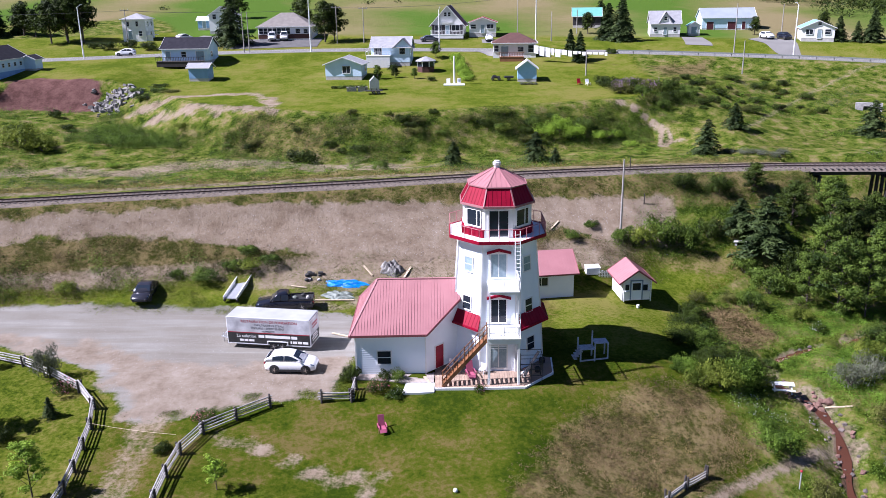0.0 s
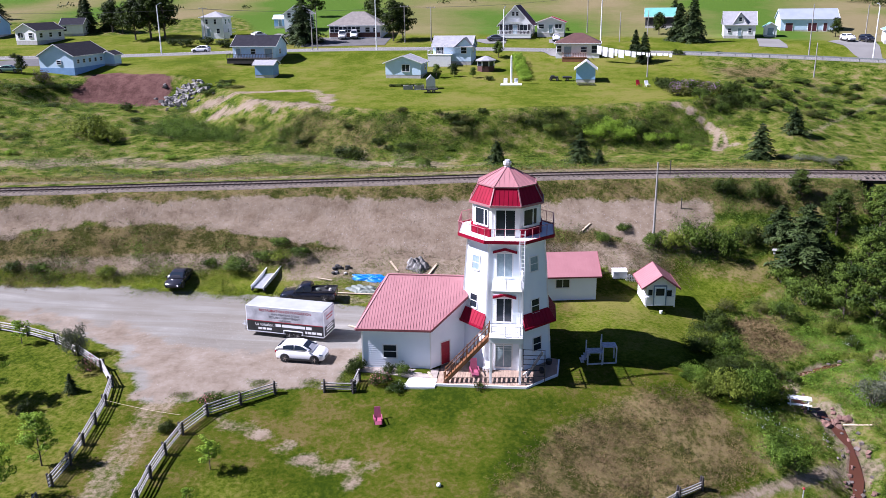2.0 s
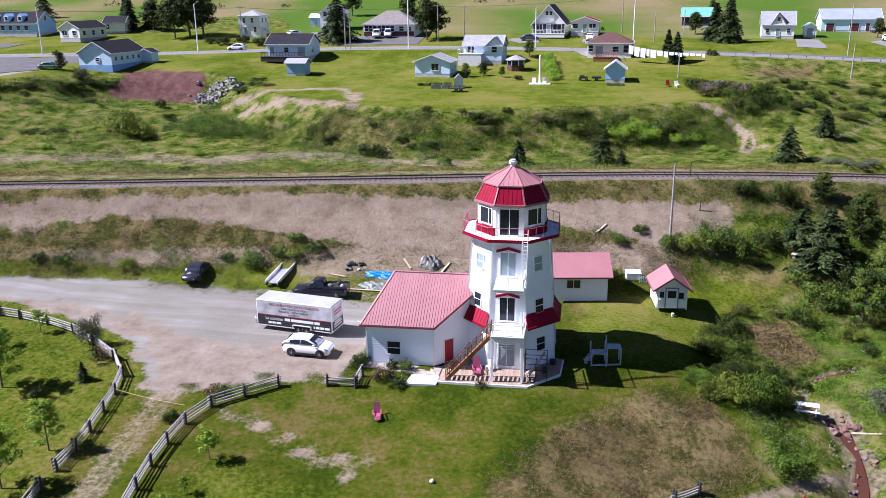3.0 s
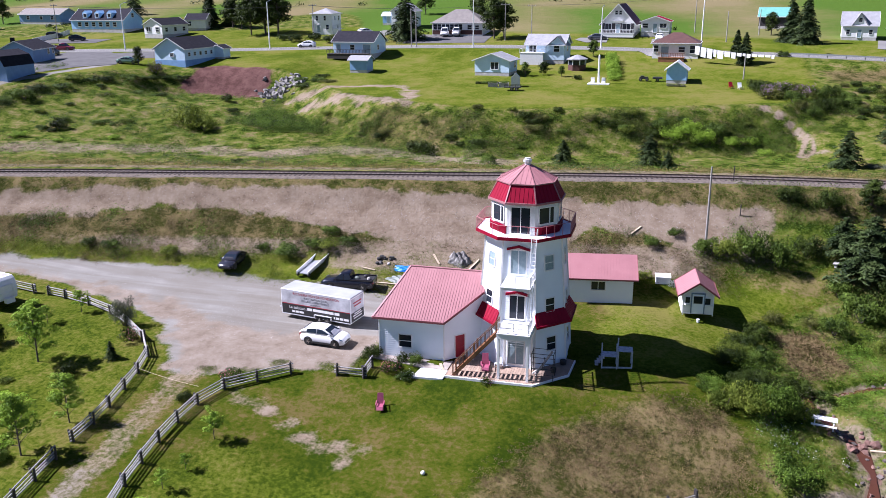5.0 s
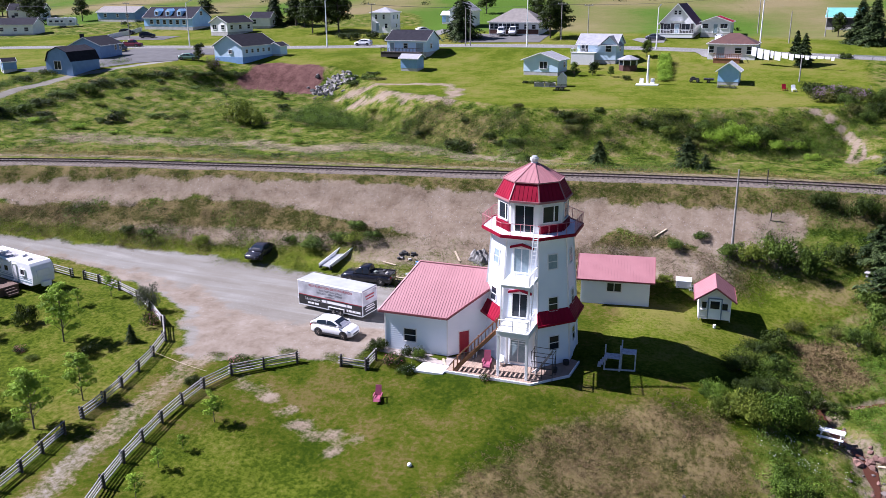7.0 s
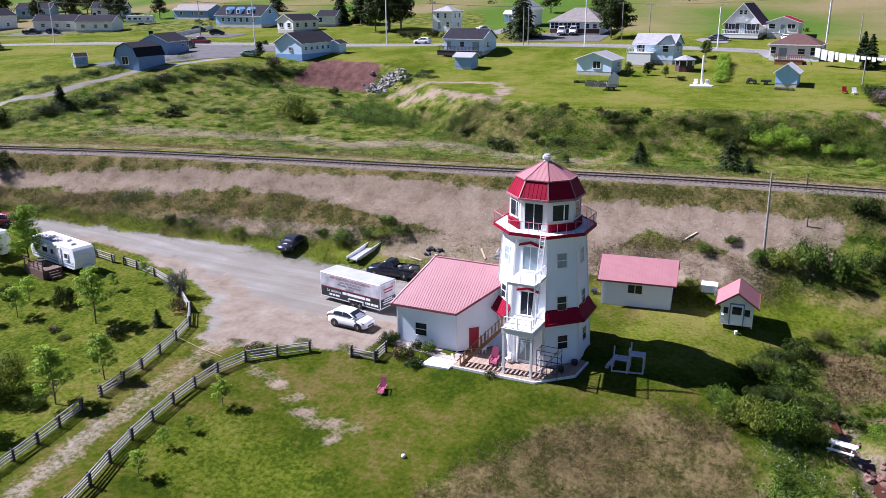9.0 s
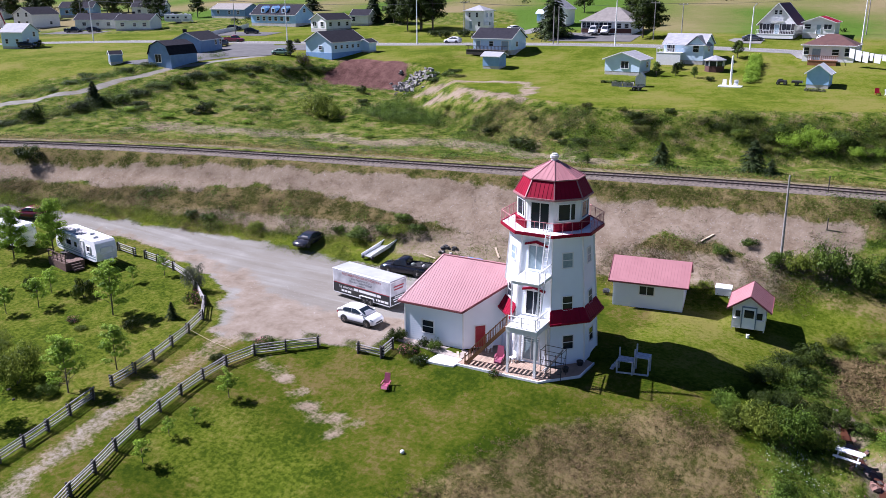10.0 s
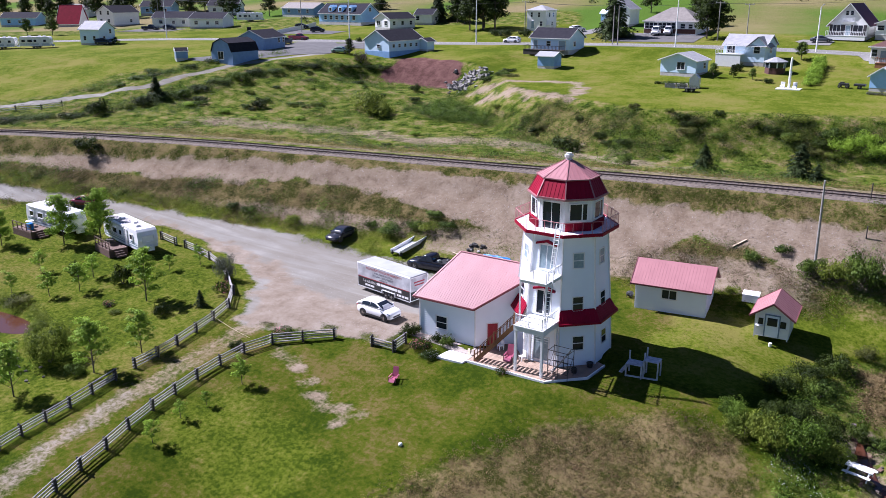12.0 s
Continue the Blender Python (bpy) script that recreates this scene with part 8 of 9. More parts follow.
lounge(on_ground(-5.1, 56.5, 14) @ Matrix.Scale(0.88, 4), "faded pink garden lounger on the lawn")
lounge(pose(1.9, 63.6, 0.15, 0, 0, 12), "faded pink garden lounger on the patio")
for x, y, lab in ((2.9, 64.1, "white plastic chair on the patio"), (0.2, 65.0, "white plastic chair by the red door")):
    ch = thing("plastic_chair", lab, "chair", pose(x, y, 0.15, 0, 0, -30))
    b = B()
    box(b, -0.24, 0.24, -0.24, 0.24, 0.4, 0.44)
    part("seat", b, M["white"], ch)
    b = B()
    box(b, -0.24, 0.24, 0.2, 0.25, 0.44, 0.9)
    part("backrest", b, M["white"], ch)
    for sx in (-0.2, 0.2):
        for sy in (-0.2, 0.2):
            b = B()
            beam(b, (sx, sy, 0), (sx, sy, 0.4), 0.05)
            part("leg", b, M["white"], ch)
sc = thing("scaffold", "dark metal scaffold frame with a plank ramp beside the porch", "scaffold", pose(6.9, 62.7, 0.1))
for y in (0.0, 1.1):
    b = B()
    for x in (-0.9, 0.0, 0.9):
        tube(b, (x, y, -0.4 if y == 0 else 0.0), (x, y, 2.4 if x else 1.6), 0.03, n=6)
    for z in (0.5, 1.0, 1.5, 2.35):
        tube(b, (-0.9, y, z), (0.9, y, z), 0.025, n=6)
    part("frame", b, M["black"], sc)
b = B()
for x in (-0.9, 0.9):
    tube(b, (x, 0, 2.3), (x, 1.1, 2.3), 0.025, n=6)
    tube(b, (x, 0, 0.5), (x, 1.1, 1.9), 0.02, n=6)
part("brace", b, M["black"], sc)
b = B()
beam(b, (-0.6, 0.2, 0.3), (0.7, 0.9, 2.3), 0.3, 0.05)
part("plank", b, M["grey_wood"], sc)
b = B()
beam(b, (-0.9, 0.6, 0.25), (-0.1, 0.6, 1.0), 0.3, 0.06)
part("white_plank", b, M["white"], sc)
for x, y, r, lab in ((8.2, 66.2, 0.28, "dark flower tub on the patio"), (7.6, 64.4, 0.25, "dark flower tub at the patio edge")):
    b = B()
    loft(b, [octagon(r * 0.8, 0), octagon(r, 0.4), octagon(r * 0.9, 0.42), octagon(r * 0.85, 0.36)])
    tagged(part("flower_tub", b, M["black"], None, loc=(x, y, 0.12)), lab, "flower pot", "flower tubs")

# stepped timber platform in the tower's shade
grey_paint = surf("grey_white_paint", (0.56, 0.58, 0.62), (0.30, 0.32, 0.36), 4, 0.7, bump=0.2)
pf = thing("timber_platform", "pale grey painted timber platform with steps and posts", "platform", on_ground(12.6, 66.6, 6))
for x, y, w, d, z in ((-0.55, -0.1, 1.35, 1.1, 1.1), (0.75, 0.2, 1.25, 1.1, 1.5)):
    for k in range(6):
        b = B()
        box(b, x - w / 2, x + w / 2, y - d / 2 + k * d / 6 + 0.01, y - d / 2 + (k + 1) * d / 6 - 0.01, z - 0.04, z)
        part("board", b, grey_paint, pf)
    for sx in (-1, 1):
        for sy in (-1, 1):
            b = B()
            tall_ = 0.8 if sy > 0 and (sx < 0 or x < 0) else 0.0
            beam(b, (x + sx * (w / 2 - 0.05), y + sy * (d / 2 - 0.05), -0.1), (x + sx * (w / 2 - 0.05), y + sy * (d / 2 - 0.05), z - 0.04 + tall_), 0.11)
            part("leg", b, grey_paint, pf)
b = B()
beam(b, (-1.2, -0.62, 0.05), (1.35, -0.35, 0.05), 0.08, 0.12)
part("sill", b, grey_paint, pf)
for k in range(4):
    b = B()
    box(b, -1.75 + k * 0.16, -1.45 + k * 0.16, -0.6, 0.4, 0.2 + 0.22 * k, 0.24 + 0.22 * k)
    part("tread", b, grey_paint, pf)

bench = thing("picnic_bench", "white painted picnic bench on the creek bank", "bench", on_ground(29.3, 65.9, -12))
for y, z, w, nm in ((0.0, 0.74, 0.75, "tabletop"), (-0.7, 0.44, 0.28, "seat"), (0.7, 0.44, 0.28, "seat")):
    b = B()
    box(b, -0.95, 0.95, y - w / 2, y + w / 2, z - 0.05, z)
    part(nm, b, M["white"], bench, bevel=0.01)
for x in (-0.7, 0.7):
    b = B()
    beam(b, (x, -0.75, 0.4), (x, 0.75, 0.4), 0.06, 0.1)
    beam(b, (x, -0.65, 0.0), (x, -0.15, 0.7), 0.08)
    beam(b, (x, 0.65, 0.0), (x, 0.15, 0.7), 0.08)
    part("leg_frame", b, M["white"], bench)
box_ = thing("white_crate", "white slatted crate beside a low picket fence", "crate", on_ground(16.0, 86.4, 6))
b = B()
box(b, -0.75, 0.75, -0.45, 0.45, 0.0, 0.75)
part("body", b, M["white"], box_)
for k in range(7):
    b = B()
    box(b, -0.75 + k * 0.22, -0.6 + k * 0.22, -0.48, -0.45, 0.05, 0.75)
    part("slat", b, M["white"], box_)
b = B()
slab(b, [(-0.8, -0.5, 0.78), (0.8, -0.5, 0.78), (0.8, 0.5, 0.92), (-0.8, 0.5, 0.92)], 0.06)
part("lid", b, M["white"], box_)
pk = thing("picket_fence", "short weathered white picket fence behind the shed", "fence", on_ground(17.6, 85.9, 3))
for k in range(11):
    b = B()
    box(b, -0.95 + k * 0.18, -0.86 + k * 0.18, -0.02, 0.02, 0, 0.75 + 0.04 * (k % 3))
    part("picket", b, M["trim"], pk)
b = B()
for z in (0.2, 0.55):
    box(b, -1, 1, 0.02, 0.06, z, z + 0.08)
part("rail", b, M["trim"], pk)
b = B()
loft(b, [octagon(0.13, 0), octagon(0.15, 0.3), octagon(0.14, 0.33)])
tagged(part("bucket", b, M["white"], None, loc=(19.6, 79.7, gz(19.6, 79.7))), "small white bucket in front of the shed", "bucket")
b = B()
bmesh.ops.create_icosphere(b, subdivisions=2, radius=0.17)
tagged(part("ball", b, M["white"], None, smooth=True, loc=(0.4, 50.0, gz(0.4, 50.0) + 0.12)), "white ball lying on the lawn", "ball")
st = thing("stone_table", "grey stone slab seat at the edge of the thicket", "bench", on_ground(34.3, 92.2, -20))
b = B()
box(b, -0.9, 0.9, -0.4, 0.4, 0.4, 0.52)
box(b, -0.75, -0.5, -0.3, 0.3, 0, 0.4)
box(b, 0.5, 0.75, -0.3, 0.3, 0, 0.4)
part("slab", b, M["rock"], st, bevel=0.03)
rp = thing("marker_post", "grey post with a red buoy on top", "post", on_ground(26.8, 55.3))
b = B()
tube(b, (0, 0, -0.2), (0, 0, 1.5), 0.05)
part("post", b, M["grey_wood"], rp)
b = B()
bmesh.ops.create_icosphere(b, subdivisions=2, radius=0.11, matrix=pose(0, 0, 1.55))
part("buoy", b, M["red_door"], rp, smooth=True)
ow = thing("garden_post", "short grey post by the pond", "post", on_ground(-38.2, 42.0))
b = B()
loft(b, [octagon(0.14, -0.1), octagon(0.16, 0.9), octagon(0.05, 1.1)])
part("post", b, M["grey_wood"], ow)


# rocks
def rock_mesh(seed, mat):
    r_ = random.Random(seed)
    b = B()
    bmesh.ops.create_icosphere(b, subdivisions=1, radius=1.0)
    for v in b.verts:
        v.co *= r_.uniform(0.7, 1.15)
        v.co.z *= 0.7
    return mesh_of("boulder", b, mat)


BLOCKS = ["creek_rock", "red_rock", "creek_rock"]
ROCKS = [rock_mesh(s, M["creek_rock"]) for s in range(4)] + [rock_mesh(s + 9, M["red_rock"]) for s in range(3)]
def block_mesh(seed, mat):
    r_ = random.Random(seed)
    b = B()
    bmesh.ops.create_cube(b, size=1.6)
    for v in b.verts:
        v.co = Vector((v.co.x * r_.uniform(0.7, 1.3), v.co.y * r_.uniform(0.5, 1.0), v.co.z * r_.uniform(0.4, 0.9)))
    return mesh_of("boulder", b, mat)


ROCKS += [block_mesh(s + 40, M[mt]) for s, mt in enumerate(BLOCKS)]
pale = [block_mesh(s + 20, surf("pale_rubble", (0.25, 0.24, 0.22), (0.14, 0.13, 0.12), 2, 0.9, bump=0.4, vary=0.2)) for s in range(3)]
r_ = random.Random(12)


def rock(x, y, s, me_, label, group):
    o = tagged(new("boulder", me_), label, "rock", group)
    o.matrix_basis = pose(x, y, gz(x, y) + s * 0.2, r_.uniform(-25, 25), r_.uniform(-25, 25), r_.uniform(0, 360)) @ Matrix.Diagonal((s, s * r_.uniform(0.7, 1.2), s * r_.uniform(0.7, 1.1), 1))


for k in range(150):
    rock(-61.8 + r_.gauss(0, 2.4), 156.6 + r_.gauss(0, 1.7), r_.uniform(0.2, 0.6), pale[k % 3], "pale broken rubble block on the bank", "rubble blocks")
for k in range(150):
    yy = r_.uniform(55, 80)
    rock(float(np.interp(yy, CREEK_Y, CREEK_X)) + r_.gauss(0, 0.9), yy, r_.uniform(0.07, 0.27), ROCKS[k % len(ROCKS)], "reddish-grey boulder in the creek bed", "creek boulders")
for k in range(14):
    rock(32.2 + r_.gauss(0, 0.9), 65.2 + r_.gauss(0, 0.6), r_.uniform(0.2, 0.48), ROCKS[4 + k % 3], "dark boulder in the little rock dam", "creek boulders")
for k in range(14):
    rock(-36.5 + r_.uniform(-3, 4), 41.5 + r_.gauss(0, 0.4), r_.uniform(0.1, 0.22), ROCKS[k % 4], "small grey stone at the pond edge", "pond stones")

# water of the creek and pond
water = bpy.data.materials.new("brown_water")
water.use_nodes = True
wb = water.node_tree.nodes["Principled BSDF"]
wb.inputs["Base Color"].default_value = (0.07, 0.028, 0.016, 1)
wb.inputs["Roughness"].default_value = 0.12
wnz, wbp = water.node_tree.nodes.new("ShaderNodeTexNoise"), water.node_tree.nodes.new("ShaderNodeBump")
wnz.inputs["Scale"].default_value, wbp.inputs["Strength"].default_value = 3.0, 0.3
water.node_tree.links.new(wnz.outputs[0], wbp.inputs["Height"])
water.node_tree.links.new(wbp.outputs[0], wb.inputs["Normal"])
b = B()
prev = None
for y in np.arange(50, 81.5, 0.5):
    x = float(np.interp(y, CREEK_Y, CREEK_X))
    dx = float(np.interp(y + 0.4, CREEK_Y, CREEK_X) - np.interp(y - 0.4, CREEK_Y, CREEK_X)) / 0.8
    n = Vector((1, -dx)).normalized()
    w = 0.36 + 0.16 * math.sin(y * 1.3) + (0.25 if y > 72 else 0.0)
    z = gz(x, y) + 0.10
    row = [b.verts.new((x - n.x * w, y - n.y * w, z)), b.verts.new((x + n.x * w, y + n.y * w, z))]
    if prev:
        b.faces.new((prev[0], prev[1], row[1], row[0]))
    prev = row
tagged(part("creek_water", b, water, None), "shallow reddish-brown creek water", "water", kind="structure")
b = B()
b.faces.new([b.verts.new((-48.2 + 5.9 * math.cos(a) * (1 + 0.06 * math.sin(3 * a)), 46.45 + 2.0 * math.sin(a), -1.74)) for a in np.linspace(0, 6.283, 28)[:-1]])
tagged(part("pond_water", b, water, None), "small brown garden pond", "water", kind="structure")


# ---- village ----
V = dict(
    pale_blue=surf("pale_blue_siding", (0.64, 0.80, 0.94), (0.58, 0.74, 0.89), 1, 0.6),
    blue=surf("blue_siding", (0.25, 0.42, 0.68), (0.20, 0.35, 0.58), 1, 0.6),
    bright_blue=surf("bright_blue_siding", (0.37, 0.60, 0.88), (0.31, 0.53, 0.80), 1, 0.6),
    grey_blue=surf("grey_blue_siding", (0.22, 0.34, 0.54), (0.18, 0.29, 0.46), 1, 0.6),
    cream=surf("cream_siding", (0.76, 0.76, 0.72), None, 1, 0.6),
    slate=surf("dark_shingles", (0.030, 0.029, 0.036), (0.020, 0.019, 0.025), 1.5, 0.95, bump=0.2, fine=10, spec=0.08),
    grey=surf("grey_shingles", (0.30, 0.30, 0.31), (0.23, 0.23, 0.24), 1.2, 0.85, bump=0.2, fine=10),
    tan=surf("tan_shingles", (0.20, 0.18, 0.16), (0.15, 0.135, 0.12), 1.2, 0.85, bump=0.2, fine=10),
    brown=surf("brown_shingles", (0.095, 0.042, 0.032), (0.07, 0.03, 0.025), 1.2, 0.85, bump=0.2, fine=10),
    maroon=surf("maroon_roof", (0.10, 0.02, 0.03), None, 1.2, 0.6),
    red=surf("red_village_roof", (0.24, 0.012, 0.03), (0.19, 0.010, 0.024), 1, 0.8, spec=0.08),
    teal=surf("teal_metal_roof", (0.16, 0.40, 0.33), (0.13, 0.34, 0.28), 1, 0.4),
    metal=surf("pale_metal_roof", (0.30, 0.33, 0.37), (0.25, 0.28, 0.32), 0.6, 0.45),
    barn=surf("barn_boards", (0.05, 0.045, 0.05), (0.03, 0.028, 0.03), 2, 0.9),
    drive=surf("paved_drive", (0.125, 0.122, 0.118), (0.095, 0.092, 0.09), 0.5, 0.95, bump=0.2, fine=8, spec=0.08),
)


def hip_roof(ob, w, d, h, rise, mat, over=0.5, ridge=None):
    r = (w - d) / 2 if ridge is None else ridge
    r = max(r, 0.05)
    x, y, z = w / 2 + over, d / 2 + over, h - 0.05
    a = [(-x, -y, z), (x, -y, z), (x, y, z), (-x, y, z)]
    p, q = (-r, 0, h + rise), (r, 0, h + rise)
    for f in ((a[0], a[1], q, p), (a[1], a[2], q), (a[2], a[3], p, q), (a[3], a[0], p)):
        b = B()
        slab(b, f, 0.12)
        part("roof", b, mat, ob)
    for i in range(4):
        part("fascia", beam(B(), a[i], a[(i + 1) % 4], 0.1, 0.16), M["trim"], ob)


def village_house(x, y, yaw, w, d, h, rise, roof, wall, label, roofkind="x", windows=(), doors=(), name="village_house", over=0.4, chimney=None, dz=0.15, found=0.25, k=1.0):
    """A house of the village: walls, roof, windows and doors, given as (side, position, sill, width, height)."""
    ob = thing(name, label, "house" if "house" in name else "shed", on_ground(x, y, yaw, dz) @ Matrix.Scale(k, 4))
    if roofkind == "hip":
        b = B()
        box(b, -w / 2, w / 2, -d / 2, d / 2, -0.8, h)
        part("wall", b, V.get(wall) or M[wall], ob)
        hip_roof(ob, w, d, h, rise, V.get(roof) or M[roof], over)
    else:
        gable_house(ob, w, d, h, rise, V.get(roof) or M[roof], V.get(wall) or M[wall], over, roofkind, board=0, seam=0, fascia=M["trim"], found=found)
    for sd, px, z, ww, hh in windows:
        lwindow(ob, px, z, ww, hh, {"front": d / 2, "back": d / 2, "right": w / 2, "left": w / 2}[sd] + 0.01, sd, "slide" if ww > 1.3 else "sash")
    for sd, px, ww, hh in doors:
        lwindow(ob, px, 0.2, ww, hh, {"front": d / 2, "back": d / 2, "right": w / 2, "left": w / 2}[sd] + 0.01, sd, "one", pane=M["curtain"], name="door")
    if chimney:
        b = B()
        box(b, chimney[0] - 0.35, chimney[0] + 0.35, chimney[1] - 0.35, chimney[1] + 0.35, h, h + rise + 0.7)
        part("chimney", b, V["slate"], ob)
    return ob


def deck_on(ob, x0, x1, y0, y1, h, mat, rail=0.9, bars=True):
    """A railed deck as parts of a house."""
    b = B()
    box(b, x0, x1, y0, y1, h - 0.12, h)
    dk = part("deck", b, mat, ob)
    b = B()
    box(b, x0 + 0.05, x1 - 0.05, y0 + 0.05, y0 + 0.1, -0.8, h - 0.12)
    part("deck_skirt", b, mat, dk)
    b = B()
    beam(b, (x0, y0, h + rail), (x1, y0, h + rail), 0.08)
    beam(b, (x0, y0, h + rail), (x0, y1, h + rail), 0.08)
    beam(b, (x1, y0, h + rail), (x1, y1, h + rail), 0.08)
    for k in range(int((x1 - x0) / 0.35) + 1):
        xx = min(x0 + k * 0.35, x1)
        beam(b, (xx, y0, h), (xx, y0, h + rail), 0.06)
    part("deck_rail", b, mat, dk)


F3 = lambda w: (("front", -w * 0.3, 1.0, 1.2, 1.1), ("front", w * 0.05, 1.0, 1.0, 1.0), ("front", w * 0.33, 1.0, 1.2, 1.1))
SIDE = (("right", -1.0, 1.0, 1.0, 1.0), ("left", 1.0, 1.0, 1.0, 1.0))
h1 = village_house(-55.0, 184.7, -2, 9.8, 7.6, 2.9, 2.0, "slate", "pale_blue", "pale blue bungalow with dark shingle roof and brown deck", windows=(("front", -0.2, 1.1, 1.0, 1.0),) + SIDE, doors=(("front", -3.6, 1.0, 2.0), ("front", 3.3, 1.7, 2.0)), dz=0.25)
deck_on(h1, -5.4, 4.2, -6.4, -3.85, 0.3, M["dark_wood"])
village_house(-48.2, 167.6, -3, 3.9, 3.2, 2.4, 0.7, "grey", "blue", "small blue garden shed with grey roof", name="garden_shed", windows=())
village_house(-19.4, 168.1, -6, 7.2, 5.6, 2.6, 1.3, "grey", "pale_blue", "pale blue gable-fronted building with light grey roof", "y", windows=(("front", 0.6, 0.9, 1.5, 1.3), ("right", 1.0, 1.0, 1.0, 1.0)), over=0.45)
h4 = village_house(-11.0, 182.4, -4, 9.4, 8.2, 3.9, 2.2, "grey", "pale_blue", "pale blue house with light grey cross-gabled roof", windows=(("front", 2.9, 2.2, 1.3, 1.4), ("front", -3.2, 2.2, 0.9, 1.5), ("right", 0.0, 2.2, 1.2, 1.2)), doors=(), chimney=None, k=0.87)
b = B()
loft(b, [[(0.9, yy, z) if k == 0 else (5.2, yy, z) if k == 1 else (3.05, yy, z) for k, z in ((0, 3.7), (1, 3.7), (2, 5.6))] for yy in (-4.25, -0.2)])
part("front_gable", b, V["pale_blue"], h4)
for a, c in (((0.5, 3.45), (3.05, 5.75)), ((5.6, 3.45), (3.05, 5.75))):
    b = B()
    q = [(a[0], -4.6, a[1]), (c[0], -4.6, c[1]), (c[0], 0.0, c[1]), (a[0], 0.0, a[1])]
    slab(b, q if a[0] > c[0] else q[::-1], 0.12)
    part("gable_roof", b, V["grey"], h4)
deck_on(h4, -5.6, 0.2, -6.6, -4.15, 2.0, M["trim"])
lwindow(h4, -3.0, 2.05, 1.8, 1.9, 4.13, "front", "slide", name="glass_door")
gzb = thing("gazebo", "small eight-sided dark red gazebo with grey roof", "gazebo", on_ground(-3.7, 173.0))
b = B()
loft(b, [octagon(1.7, -0.5), octagon(1.7, 0.95)])
part("wall", b, V["brown"], gzb)
b = B()
loft(b, [octagon(1.6, 0.96), octagon(1.6, 1.85)])
part("window_band", b, M["glass"], gzb)
for i in range(8):
    b = B()
    p_ = octagon(1.68, 0.95)[i]
    beam(b, p_, (p_[0], p_[1], 2.0), 0.16)
    part("post", b, M["trim"], gzb)
b = B()
loft(b, [octagon(2.05, 1.95), octagon(2.05, 2.1), octagon(0.6, 2.75), octagon(0.1, 2.9)])
part("roof", b, V["grey"], gzb)
h5 = village_house(15.5, 187.2, -4, 9.2, 7.4, 3.0, 2.0, "brown", "white", "white bungalow with brown hipped roof and small brown deck", "hip", windows=(("front", -3.9, 1.2, 0.9, 1.3), ("front", 1.3, 1.2, 1.2, 1.0), ("front", 3.5, 1.0, 1.1, 1.5), ("right", 0.0, 1.0, 1.2, 1.2)), doors=(("front", -2.1, 1.5, 2.1),), dz=-0.6)
deck_on(h5, -3.2, 2.0, -5.9, -3.75, 0.2, M["wood"])
village_house(16.0, 163.2, -4, 3.6, 3.6, 2.3, 1.35, "white", "bright_blue", "small blue shed with pale roof and white trim", "y", name="garden_shed")
cl = thing("clothes_line", "clothes line hung with white laundry", "clothes line", on_ground(20, 180))
p0, p1 = Vector((18.8, 180.6, gz(18.8, 180.6) + 3.6)), Vector((34.5, 176.5, gz(34.5, 176.5) + 2.6))
b = B()
for k in range(10):
    t0_, t1_ = k / 10, (k + 1) / 10
    s_ = lambda t: p0.lerp(p1, t) - Vector((0, 0, 4 * t * (1 - t) * 0.5))
    tube(b, s_(t0_), s_(t1_), 0.03, n=4)
wpart("line", b, M["black"], cl)
t_ = 0.02
r_ = random.Random(5)
while t_ < 0.95:
    w_ = r_.uniform(0.035, 0.075)
    hgt = r_.uniform(0.9, 2.0) if t_ < 0.5 else r_.uniform(0.4, 0.8)
    a_, c_ = s_(t_), s_(t_ + w_)
    b = B()
    loft(b, [[(q_.x, q_.y + dy, q_.z), (q_.x, q_.y + dy + 0.1, q_.z - hgt)] for q_, dy in ((a_, -0.01), (c_, -0.03))] , caps=False, close=False)
    slab(b, [a_, c_, c_ - Vector((0.05, 0.1, hgt)), a_ - Vector((-0.05, 0.1, hgt))], 0.02)
    wpart("sheet", b, M["white"], cl, "white laundry")
    t_ += w_ + 0.012

mon = thing("monument", "tall white cross-like monument on a pale slab with two seats", "monument", on_ground(1.9, 159.8))
b = B()
box(b, -2.0, 2.0, -1.1, 1.1, -0.3, 0.12)
part("base_slab", b, M["white"], mon)
b = B()
loft(b, [octagon(0.24, 0.1), octagon(0.2, 0.5), octagon(0.16, 5.2), octagon(0.05, 5.4)])
part("shaft", b, M["white"], mon)
for s in (-1.1, 0.9):
    b = B()
    box(b, s - 0.35, s + 0.35, -0.3, 0.4, 0.12, 0.55)
    box(b, s - 0.35, s + 0.35, 0.3, 0.42, 0.55, 1.15)
    part("seat", b, M["white"], mon, bevel=0.03)

# across the road
hw_ = village_house(-79.3, 223.0, 0, 5.9, 6.6, 5.1, 1.4, "grey", "white", "white two-storey house with grey hipped roof", "hip", windows=(("front", -1.4, 3.3, 0.6, 1.2), ("front", 0.9, 3.3, 0.6, 1.2), ("front", 1.6, 0.9, 0.8, 1.2), ("right", -1.2, 3.3, 0.7, 1.1), ("right", 1.4, 3.3, 0.7, 1.1), ("right", 0.6, 0.9, 0.8, 1.1)), doors=(("front", -1.0, 0.9, 2.0),))
deck_on(hw_, 3.0, 4.6, -3.0, 1.5, 1.1, M["trim"])
village_house(-65.8, 240, 0, 4.6, 3.6, 2.4, 0.9, "pale_blue", "blue", "small blue garden shed with white trim", name="garden_shed", doors=(("front", -0.5, 0.9, 1.9),))
